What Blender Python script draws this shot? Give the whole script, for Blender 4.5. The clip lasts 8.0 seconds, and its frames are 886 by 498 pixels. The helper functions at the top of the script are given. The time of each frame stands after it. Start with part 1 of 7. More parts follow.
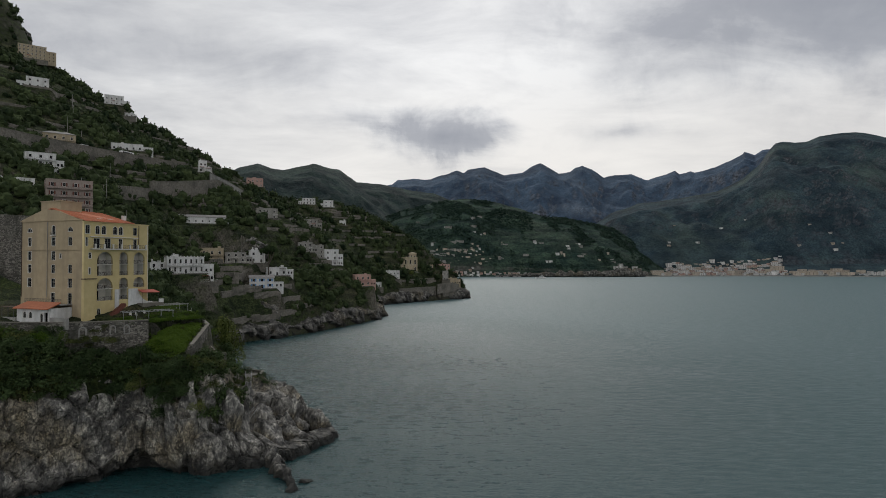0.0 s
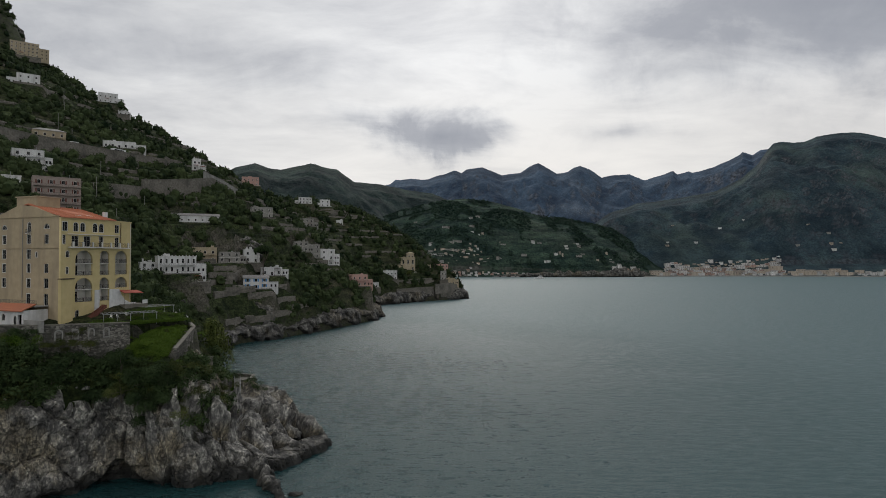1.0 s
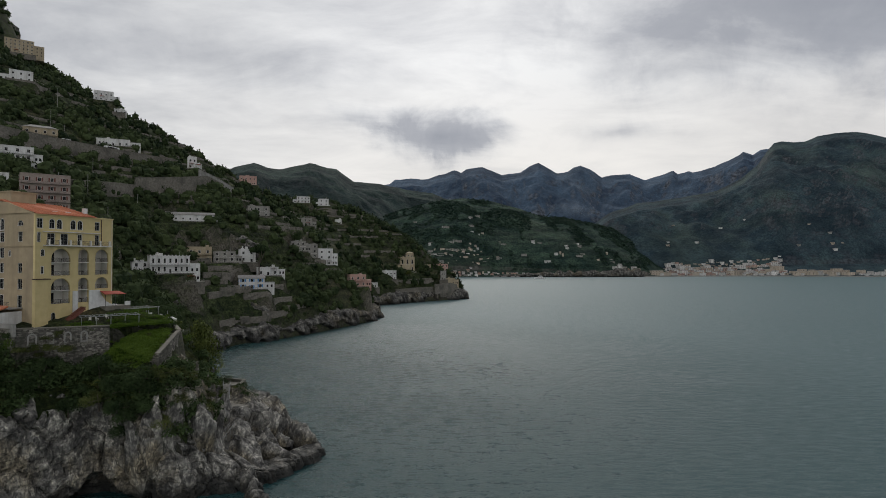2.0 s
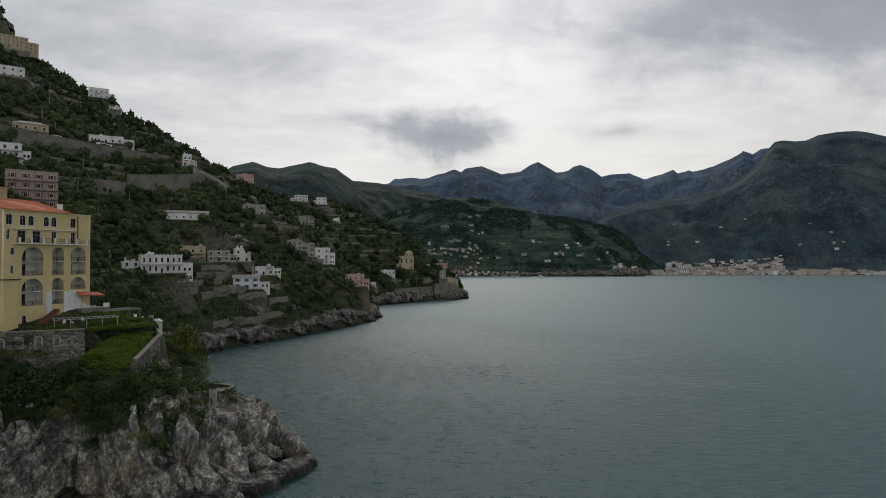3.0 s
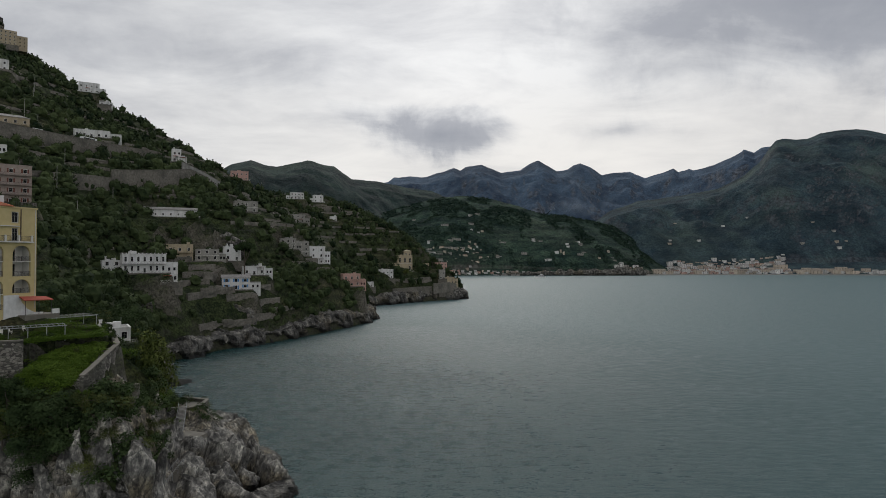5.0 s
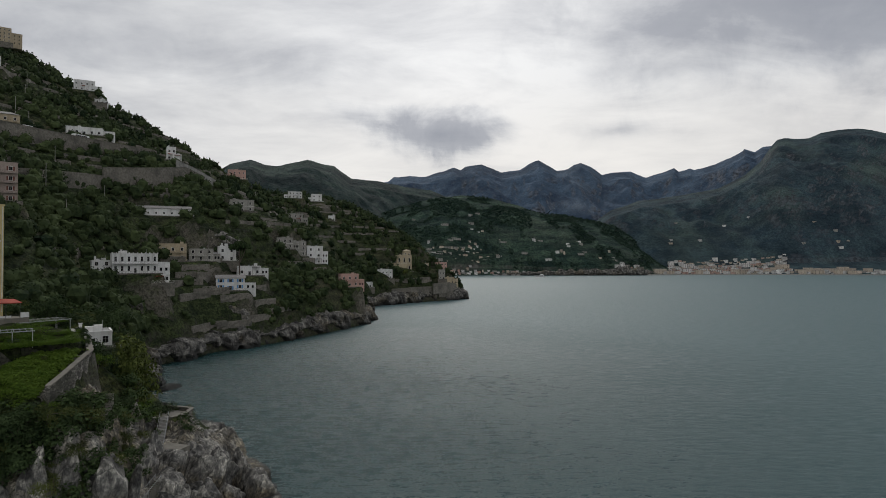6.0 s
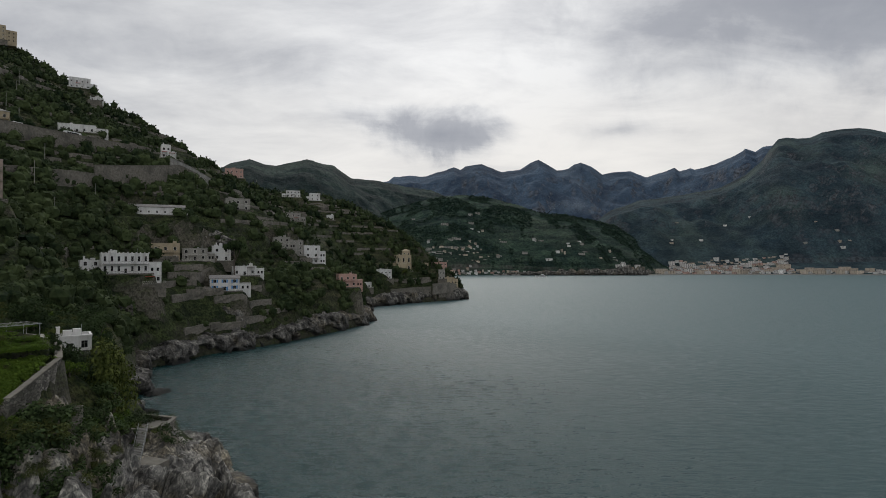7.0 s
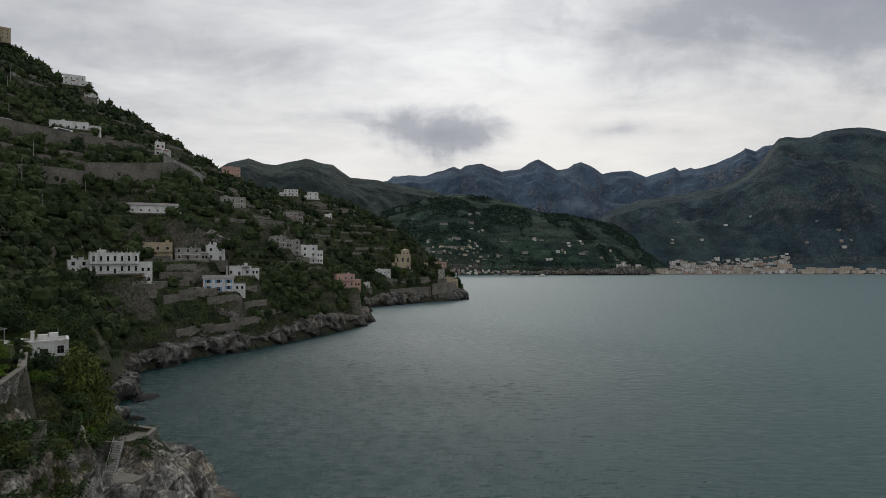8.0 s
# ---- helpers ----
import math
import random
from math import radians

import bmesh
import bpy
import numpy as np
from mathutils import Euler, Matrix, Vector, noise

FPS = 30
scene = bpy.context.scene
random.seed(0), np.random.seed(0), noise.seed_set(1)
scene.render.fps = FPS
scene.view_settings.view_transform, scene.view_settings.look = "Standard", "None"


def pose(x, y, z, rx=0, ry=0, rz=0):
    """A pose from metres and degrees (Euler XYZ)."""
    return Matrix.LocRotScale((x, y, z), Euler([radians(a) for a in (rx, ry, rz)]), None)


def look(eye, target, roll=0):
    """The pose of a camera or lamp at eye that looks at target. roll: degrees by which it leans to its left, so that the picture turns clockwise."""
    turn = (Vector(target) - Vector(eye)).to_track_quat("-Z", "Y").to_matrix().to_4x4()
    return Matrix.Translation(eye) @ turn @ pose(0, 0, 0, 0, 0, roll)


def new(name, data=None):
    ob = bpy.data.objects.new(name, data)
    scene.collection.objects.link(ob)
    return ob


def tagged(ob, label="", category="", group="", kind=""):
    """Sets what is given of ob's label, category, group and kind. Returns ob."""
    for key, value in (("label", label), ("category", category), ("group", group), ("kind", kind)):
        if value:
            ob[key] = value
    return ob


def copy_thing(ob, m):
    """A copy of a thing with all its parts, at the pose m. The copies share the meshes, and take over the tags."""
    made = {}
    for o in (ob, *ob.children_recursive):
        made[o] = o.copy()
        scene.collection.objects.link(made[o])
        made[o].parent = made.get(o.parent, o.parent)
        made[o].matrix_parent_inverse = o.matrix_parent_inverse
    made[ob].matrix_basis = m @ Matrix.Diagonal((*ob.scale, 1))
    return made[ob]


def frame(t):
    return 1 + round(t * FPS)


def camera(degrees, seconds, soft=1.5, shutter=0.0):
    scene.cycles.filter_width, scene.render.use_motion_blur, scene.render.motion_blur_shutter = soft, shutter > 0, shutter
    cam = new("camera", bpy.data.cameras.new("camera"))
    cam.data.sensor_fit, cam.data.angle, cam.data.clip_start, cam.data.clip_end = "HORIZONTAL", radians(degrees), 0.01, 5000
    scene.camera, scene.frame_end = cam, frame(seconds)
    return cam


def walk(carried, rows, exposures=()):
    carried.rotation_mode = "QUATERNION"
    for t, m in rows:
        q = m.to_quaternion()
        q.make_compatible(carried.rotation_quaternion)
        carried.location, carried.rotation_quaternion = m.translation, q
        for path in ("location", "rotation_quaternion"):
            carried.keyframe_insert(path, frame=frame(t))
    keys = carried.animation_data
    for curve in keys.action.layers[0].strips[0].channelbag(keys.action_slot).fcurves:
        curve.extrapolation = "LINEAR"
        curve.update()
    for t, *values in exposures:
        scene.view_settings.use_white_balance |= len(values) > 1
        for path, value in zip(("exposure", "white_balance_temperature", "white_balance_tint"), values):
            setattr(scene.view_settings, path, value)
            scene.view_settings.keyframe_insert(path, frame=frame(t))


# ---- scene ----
cam = camera(74.0, 8.0, soft=0.9)
# seconds, x, y, z, tilt, lean, heading
PATH = [
    (0.0, 0.000, 0.000, 48.000, 91.035, 0.0, 0.267),
    (0.5, -0.149, 3.736, 47.843, 91.056, 0.0, 0.114),
    (1.0, -0.266, 7.548, 47.698, 91.051, 0.0, 0.051),
    (1.5, -0.327, 11.502, 47.596, 91.058, 0.0, 0.042),
    (3.0, -0.219, 23.886, 47.421, 90.991, 0.0, -0.015),
    (3.5, -0.149, 28.044, 47.428, 90.958, 0.0, -0.030),
    (4.0, -0.085, 32.180, 47.461, 90.946, 0.0, -0.052),
    (4.5, -0.032, 36.273, 47.489, 90.917, 0.0, -0.055),
    (6.0, 0.243, 48.493, 47.529, 90.872, 0.0, -0.052),
    (6.5, 0.330, 52.583, 47.517, 90.874, 0.0, -0.047),
    (7.0, 0.399, 56.701, 47.507, 90.859, 0.0, -0.052),
    (7.5, 0.432, 60.831, 47.519, 90.847, 0.0, -0.068),
    (8.0, 0.434, 64.941, 47.507, 90.827, 0.0, -0.081),
]
walk(cam, [(t, pose(*p)) for t, *p in PATH])


# ---- light: an overcast sky, brighter low over the mountains ----
def link(tree, a, out, b, inp):
    tree.links.new(a.outputs[out], b.inputs[inp])


def math_node(tree, op, a, b=None, clamp=False):
    n = tree.nodes.new("ShaderNodeMath")
    n.operation, n.use_clamp = op, clamp
    for i, v in enumerate((a, b)):
        if v is None:
            continue
        if isinstance(v, (int, float)):
            n.inputs[i].default_value = v
        else:
            tree.links.new(v, n.inputs[i])
    return n.outputs[0]


def overcast_sky():
    world = bpy.data.worlds.new("overcast_sky")
    scene.world = world
    world.use_nodes = True
    t = world.node_tree
    t.nodes.clear()
    coord = t.nodes.new("ShaderNodeTexCoord")
    split = t.nodes.new("ShaderNodeSeparateXYZ")
    link(t, coord, "Generated", split, 0)
    dx, dy, dz = split.outputs
    # a flat cloud deck, seen in perspective
    lift = math_node(t, "ADD", math_node(t, "MAXIMUM", dz, 0.0), 0.16)
    deck = t.nodes.new("ShaderNodeCombineXYZ")
    t.links.new(math_node(t, "DIVIDE", dx, lift), deck.inputs[0])
    t.links.new(math_node(t, "DIVIDE", dy, lift), deck.inputs[1])

    def deck_noise(scale, detail, rough, shift):
        m = t.nodes.new("ShaderNodeMapping")
        m.inputs["Location"].default_value = shift
        m.inputs["Scale"].default_value = (0.7, 1.0, 1.0)
        link(t, deck, 0, m, 0)
        n = t.nodes.new("ShaderNodeTexNoise")
        n.inputs["Scale"].default_value = scale
        n.inputs["Detail"].default_value = detail
        n.inputs["Roughness"].default_value = rough
        n.inputs["Distortion"].default_value = 0.35
        link(t, m, 0, n, "Vector")
        return n.outputs[0]

    broad = deck_noise(0.6, 5, 0.55, (3.1, 0.4, 0))
    fine = deck_noise(2.4, 9, 0.62, (0.7, 5.2, 0))
    cover = math_node(t, "ADD", math_node(t, "MULTIPLY", broad, 0.62), math_node(t, "MULTIPLY", fine, 0.38))

    def puff(at, size, reach):
        """A soft lump of cloud round a direction: 1 inside, 0 outside, with a ragged rim."""
        a = math_node(t, "MULTIPLY", math_node(t, "SUBTRACT", dx, at[0]), 1 / size[0])
        b = math_node(t, "MULTIPLY", math_node(t, "SUBTRACT", dz, at[1]), 1 / size[1])
        r = math_node(t, "ADD", math_node(t, "MULTIPLY", a, a), math_node(t, "MULTIPLY", b, b))
        n = t.nodes.new("ShaderNodeTexNoise")
        n.inputs["Scale"].default_value = 11.0
        n.inputs["Detail"].default_value = 9
        n.inputs["Roughness"].default_value = 0.62
        n.inputs["Distortion"].default_value = 0.4
        link(t, coord, "Generated", n, "Vector")
        r = math_node(t, "ADD", math_node(t, "SQRT", r), math_node(t, "MULTIPLY", math_node(t, "SUBTRACT", n.outputs[0], 0.5), 1.5))
        m = t.nodes.new("ShaderNodeMapRange")
        m.interpolation_type = "SMOOTHSTEP"
        m.inputs["From Min"].default_value = 1.15
        m.inputs["From Max"].default_value = -0.35
        m.inputs["To Max"].default_value = reach
        t.links.new(r, m.inputs[0])
        ahead = math_node(t, "GREATER_THAN", dy, 0.0)
        return math_node(t, "MULTIPLY", m.outputs[0], ahead)

    ramp = t.nodes.new("ShaderNodeValToRGB")
    ramp.color_ramp.elements[0].position = 0.34
    ramp.color_ramp.elements[0].color = (0.40, 0.415, 0.455, 1)
    ramp.color_ramp.elements[1].position = 0.56
    ramp.color_ramp.elements[1].color = (0.82, 0.825, 0.83, 1)
    low = ramp.color_ramp.elements.new(0.06)
    low.color = (0.25, 0.27, 0.32, 1)
    heavy = t.nodes.new("ShaderNodeMapRange")
    heavy.interpolation_type = "SMOOTHSTEP"
    heavy.inputs["From Min"].default_value, heavy.inputs["From Max"].default_value, heavy.inputs["To Max"].default_value = 0.10, 0.75, 0.17
    t.links.new(dx, heavy.inputs[0])
    dark = math_node(t, "ADD", puff((-0.005, 0.205), (0.13, 0.055), 0.34), puff((0.50, 0.37), (0.42, 0.16), 0.17))
    dark = math_node(t, "ADD", dark, puff((-0.36, 0.30), (0.25, 0.045), 0.09))
    dark = math_node(t, "ADD", dark, puff((-0.13, 0.235), (0.13, 0.03), 0.10))
    dark = math_node(t, "ADD", dark, puff((0.28, 0.205), (0.09, 0.022), 0.12))
    t.links.new(math_node(t, "SUBTRACT", math_node(t, "SUBTRACT", cover, dark), heavy.outputs[0]), ramp.inputs[0])
    # thinner cloud low down, warm white
    glow = t.nodes.new("ShaderNodeMapRange")
    glow.interpolation_type = "SMOOTHSTEP"
    glow.inputs["From Min"].default_value = 0.34
    glow.inputs["From Max"].default_value = 0.12
    t.links.new(dz, glow.inputs[0])
    side = t.nodes.new("ShaderNodeMapRange")
    side.interpolation_type = "SMOOTHSTEP"
    side.inputs["From Min"].default_value = -0.9
    side.inputs["From Max"].default_value = 0.15
    t.links.new(dx, side.inputs[0])
    warm = t.nodes.new("ShaderNodeMixRGB")
    warm.inputs[2].default_value = (0.93, 0.90, 0.86, 1)
    veil = math_node(t, "MULTIPLY", math_node(t, "MULTIPLY", glow.outputs[0], side.outputs[0]), math_node(t, "MULTIPLY", cover, 1.5), clamp=True)
    veil = math_node(t, "SUBTRACT", veil, math_node(t, "MULTIPLY", dark, 4.0), clamp=True)
    t.links.new(veil, warm.inputs[0])
    link(t, ramp, 0, warm, 1)
    sky = t.nodes.new("ShaderNodeTexSky")
    sky.sky_type, sky.sun_disc = "NISHITA", False
    sky.sun_elevation, sky.sun_rotation = radians(SUN_UP), radians(SUN_TURN)
    clouds = t.nodes.new("ShaderNodeBackground")
    clouds.inputs[1].default_value = CLOUD_STRENGTH
    # the cloud is thinnest round the hidden sun
    e, a = radians(SUN_UP), radians(SUN_TURN)
    near_sun = math_node(t, "ADD", math_node(t, "ADD", math_node(t, "MULTIPLY", dx, math.sin(a) * math.cos(e)), math_node(t, "MULTIPLY", dy, math.cos(a) * math.cos(e))), math_node(t, "MULTIPLY", dz, math.sin(e)))
    thin = t.nodes.new("ShaderNodeMapRange")
    thin.interpolation_type = "SMOOTHSTEP"
    thin.inputs["From Min"].default_value, thin.inputs["From Max"].default_value = 0.90, 1.0
    thin.inputs["To Min"].default_value, thin.inputs["To Max"].default_value = 1.0, 1.2
    t.links.new(near_sun, thin.inputs[0])
    lit = t.nodes.new("ShaderNodeVectorMath")
    lit.operation = "SCALE"
    link(t, warm, 0, lit, 0)
    t.links.new(thin.outputs[0], lit.inputs["Scale"])
    link(t, lit, 0, clouds, 0)
    clear = t.nodes.new("ShaderNodeBackground")
    clear.inputs[1].default_value = 0.05
    link(t, sky, 0, clear, 0)
    mix = t.nodes.new("ShaderNodeMixShader")
    mix.inputs[0].default_value = 0.94
    link(t, clear, 0, mix, 1)
    link(t, clouds, 0, mix, 2)
    out = t.nodes.new("ShaderNodeOutputWorld")
    link(t, mix, 0, out, 0)


SUN_UP, SUN_TURN, CLOUD_STRENGTH = 33.0, 1.0, 0.98
overcast_sky()
sun = new("sun", bpy.data.lights.new("sun", "SUN"))
sun.data.energy, sun.data.angle, sun.data.color = 0.78, radians(24), (1.0, 0.96, 0.9)
sun.matrix_world = look((300 * math.sin(radians(SUN_TURN)), 300 * math.cos(radians(SUN_TURN)), 300 * math.tan(radians(SUN_UP))), (0, 0, 0))
scene.view_settings.exposure = 0.0


# ---- materials ----
def material(name):
    m = bpy.data.materials.new(name)
    m.use_nodes = True
    t = m.node_tree
    return m, t, t.nodes["Principled BSDF"]


def noise_node(t, coord, scale, detail=4.0, rough=0.55, stretch=None, turn=None):
    n = t.nodes.new("ShaderNodeTexNoise")
    n.inputs["Scale"].default_value = scale
    n.inputs["Detail"].default_value = detail
    n.inputs["Roughness"].default_value = rough
    if stretch or turn:
        m = t.nodes.new("ShaderNodeMapping")
        m.inputs["Scale"].default_value = stretch or (1, 1, 1)
        m.inputs["Rotation"].default_value = [radians(a) for a in (turn or (0, 0, 0))]
        t.links.new(coord, m.inputs[0])
        coord = m.outputs[0]
    t.links.new(coord, n.inputs["Vector"])
    return n.outputs[0]


def noise_colour(t, coord, scale):
    n = t.nodes.new("ShaderNodeTexNoise")
    n.inputs["Scale"].default_value = scale
    n.inputs["Detail"].default_value = 4.0
    t.links.new(coord, n.inputs["Vector"])
    return n.outputs["Color"]


def ramp_node(t, value, lo, hi, a, b):
    r = t.nodes.new("ShaderNodeValToRGB")
    e = r.color_ramp.elements
    e[0].position, e[0].color = lo, (*a, 1)
    e[1].position, e[1].color = hi, (*b, 1)
    t.links.new(value, r.inputs[0])
    return r.outputs[0]


def mix_node(t, fac, a, b, kind="MIX"):
    n = t.nodes.new("ShaderNodeMixRGB")
    n.blend_type = kind
    for i, v in enumerate((fac, a, b)):
        if isinstance(v, (int, float)):
            n.inputs[i].default_value = v
        elif isinstance(v, tuple):
            n.inputs[i].default_value = (*v, 1)
        else:
            t.links.new(v, n.inputs[i])
    return n.outputs[0]


def bump_node(t, bsdf, height, strength, distance):
    b = t.nodes.new("ShaderNodeBump")
    b.inputs["Strength"].default_value = strength
    b.inputs["Distance"].default_value = distance
    t.links.new(height, b.inputs["Height"])
    t.links.new(b.outputs[0], bsdf.inputs["Normal"])


def coat(name, a, b, grain=1.2, stain=0.15, stain_col=None, stain_amount=0.5, rough=0.85, bump=0.3, depth=0.03,
         streaks=False, metal=0.0, vary=0.0, island=False):
    """A surface of two near colours in grains, with larger stains over it; vary: from object to object."""
    m, t, s = material(name)
    c = t.nodes.new("ShaderNodeTexCoord").outputs["Object"]
    fine = noise_node(t, c, grain, 6, 0.6)
    col = ramp_node(t, fine, 0.32, 0.68, a, b)
    big = noise_node(t, c, stain, 5, 0.6, (2.2, 2.2, 0.35) if streaks else None)
    f = t.nodes.new("ShaderNodeMapRange")
    f.inputs["From Min"].default_value, f.inputs["From Max"].default_value = 0.46, 0.72
    f.inputs["To Max"].default_value = stain_amount
    t.links.new(big, f.inputs[0])
    col = mix_node(t, f.outputs[0], col, stain_col or tuple(x * 0.6 for x in a))
    if vary:
        if island:
            r = t.nodes.new("ShaderNodeNewGeometry").outputs["Random Per Island"]
        else:
            r = t.nodes.new("ShaderNodeObjectInfo").outputs["Random"]
        g = t.nodes.new("ShaderNodeHueSaturation")
        t.links.new(math_node(t, "ADD", math_node(t, "MULTIPLY", r, 2 * vary), 1 - vary), g.inputs["Value"])
        t.links.new(col, g.inputs["Color"])
        col = g.outputs[0]
    t.links.new(col, s.inputs["Base Color"])
    s.inputs["Roughness"].default_value, s.inputs["Metallic"].default_value = rough, metal
    if bump:
        bump_node(t, s, fine, bump, depth)
    return m


def foliage(name, dark, light, size):
    """Leaves: from leaf to leaf and from tree to tree another green."""
    m, t, s = material(name)
    c = t.nodes.new("ShaderNodeTexCoord").outputs["Object"]
    isl = t.nodes.new("ShaderNodeNewGeometry").outputs["Random Per Island"]
    obj = t.nodes.new("ShaderNodeObjectInfo").outputs["Random"]
    patch = noise_node(t, c, size, 3, 0.6)
    f = math_node(t, "ADD", math_node(t, "MULTIPLY", isl, 0.28), math_node(t, "MULTIPLY", obj, 0.25))
    f = math_node(t, "ADD", f, math_node(t, "MULTIPLY", math_node(t, "SUBTRACT", patch, 0.35), 0.9))
    f = math_node(t, "ADD", f, math_node(t, "MULTIPLY", math_node(t, "SUBTRACT", noise_node(t, c, size * 14, 3, 0.7), 0.5), 0.9))
    t.links.new(ramp_node(t, f, 0.1, 0.95, dark, light), s.inputs["Base Color"])
    s.inputs["Roughness"].default_value = 0.85
    s.inputs["Specular IOR Level"].default_value = 0.06
    return m


def limestone(name, scale=1.0, tone=1.0):
    """Grey sea-cliff limestone: steep slanting slabs, pale faces, dark weathered streaks, ochre stains, a wet dark foot."""
    m, t, s = material(name)
    c = t.nodes.new("ShaderNodeTexCoord").outputs["Object"]
    bed = noise_node(t, c, 0.34 * scale, 5, 0.55, (1.0, 1.0, 0.8), (20, 38, 0))
    fine = noise_node(t, c, 1.9 * scale, 5, 0.6)
    grit = noise_node(t, c, 6.0 * scale, 6, 0.7)
    col = ramp_node(t, bed, 0.40, 0.64, (0.105, 0.103, 0.10), (0.56, 0.55, 0.525))
    col = mix_node(t, 0.7, col, ramp_node(t, fine, 0.36, 0.62, (0.45, 0.45, 0.46), (1.2, 1.2, 1.18)), "MULTIPLY")
    col = mix_node(t, 0.4, col, ramp_node(t, grit, 0.38, 0.6, (0.55, 0.55, 0.56), (1.15, 1.15, 1.12)), "MULTIPLY")
    och = noise_node(t, c, 0.065 * scale, 5, 0.6)
    f = t.nodes.new("ShaderNodeMapRange")
    f.inputs["From Min"].default_value, f.inputs["From Max"].default_value, f.inputs["To Max"].default_value = 0.50, 0.60, 0.6
    t.links.new(och, f.inputs[0])
    col = mix_node(t, f.outputs[0], col, mix_node(t, ramp_node(t, fine, 0.35, 0.65, (0, 0, 0), (1, 1, 1)), (0.10, 0.082, 0.052), (0.44, 0.375, 0.25)))
    # fresh broken faces, each lighter or darker
    wob = mix_node(t, 0.45, c, noise_colour(t, c, 0.9 * scale), "ADD")
    mp = t.nodes.new("ShaderNodeMapping")
    mp.inputs["Scale"].default_value, mp.inputs["Rotation"].default_value = (1.5, 1.5, 0.7), (0.35, 0.6, 0)
    t.links.new(wob, mp.inputs[0])
    for size, amount in ((0.35, 0.6), (1.1, 0.7), (2.6, 0.5)):
        vc = t.nodes.new("ShaderNodeTexVoronoi")
        vc.inputs["Scale"].default_value = size * scale
        t.links.new(mp.outputs[0], vc.inputs["Vector"])
        sp = t.nodes.new("ShaderNodeSeparateXYZ")
        t.links.new(vc.outputs["Color"], sp.inputs[0])
        col = mix_node(t, amount, col, ramp_node(t, sp.outputs[0], 0.1, 0.9, (0.42, 0.42, 0.43), (1.45, 1.43, 1.38)), "MULTIPLY")
    drip = noise_node(t, c, 0.5 * scale, 5, 0.6, (1.6, 1.6, 0.5))
    g = t.nodes.new("ShaderNodeMapRange")
    g.inputs["From Min"].default_value, g.inputs["From Max"].default_value, g.inputs["To Max"].default_value = 0.56, 0.68, 0.5
    t.links.new(drip, g.inputs[0])
    col = mix_node(t, g.outputs[0], col, (0.030, 0.030, 0.029))
    cr = t.nodes.new("ShaderNodeTexVoronoi")
    cr.feature = "DISTANCE_TO_EDGE"
    cr.inputs["Scale"].default_value = 0.30 * scale
    t.links.new(mp.outputs[0], cr.inputs["Vector"])
    crack = t.nodes.new("ShaderNodeMapRange")
    crack.inputs["From Min"].default_value, crack.inputs["From Max"].default_value = 0.0, 0.05
    t.links.new(cr.outputs["Distance"], crack.inputs[0])
    col = mix_node(t, 0.55, col, ramp_node(t, crack.outputs[0], 0.0, 0.8, (0.10, 0.10, 0.10), (1, 1, 1)), "MULTIPLY")
    col = mix_node(t, 1.0, col, (tone, 0.995 * tone, 0.98 * tone), "MULTIPLY")
    # tide line
    sep = t.nodes.new("ShaderNodeSeparateXYZ")
    t.links.new(t.nodes.new("ShaderNodeNewGeometry").outputs["Position"], sep.inputs[0])
    w = t.nodes.new("ShaderNodeMapRange")
    w.inputs["From Min"].default_value, w.inputs["From Max"].default_value = 2.6, 0.3
    t.links.new(math_node(t, "ADD", sep.outputs[2], math_node(t, "MULTIPLY", fine, -2.0)), w.inputs[0])
    col = mix_node(t, math_node(t, "MULTIPLY", w.outputs[0], 0.9), col, (0.012, 0.013, 0.012))
    t.links.new(col, s.inputs["Base Color"])
    s.inputs["Roughness"].default_value = 0.9
    h = math_node(t, "ADD", bed, math_node(t, "ADD", math_node(t, "MULTIPLY", fine, 0.5), math_node(t, "MULTIPLY", grit, 0.12)))
    h = math_node(t, "ADD", h, math_node(t, "MULTIPLY", crack.outputs[0], 0.2))
    bump_node(t, s, h, 1.0, 0.34)
    return m


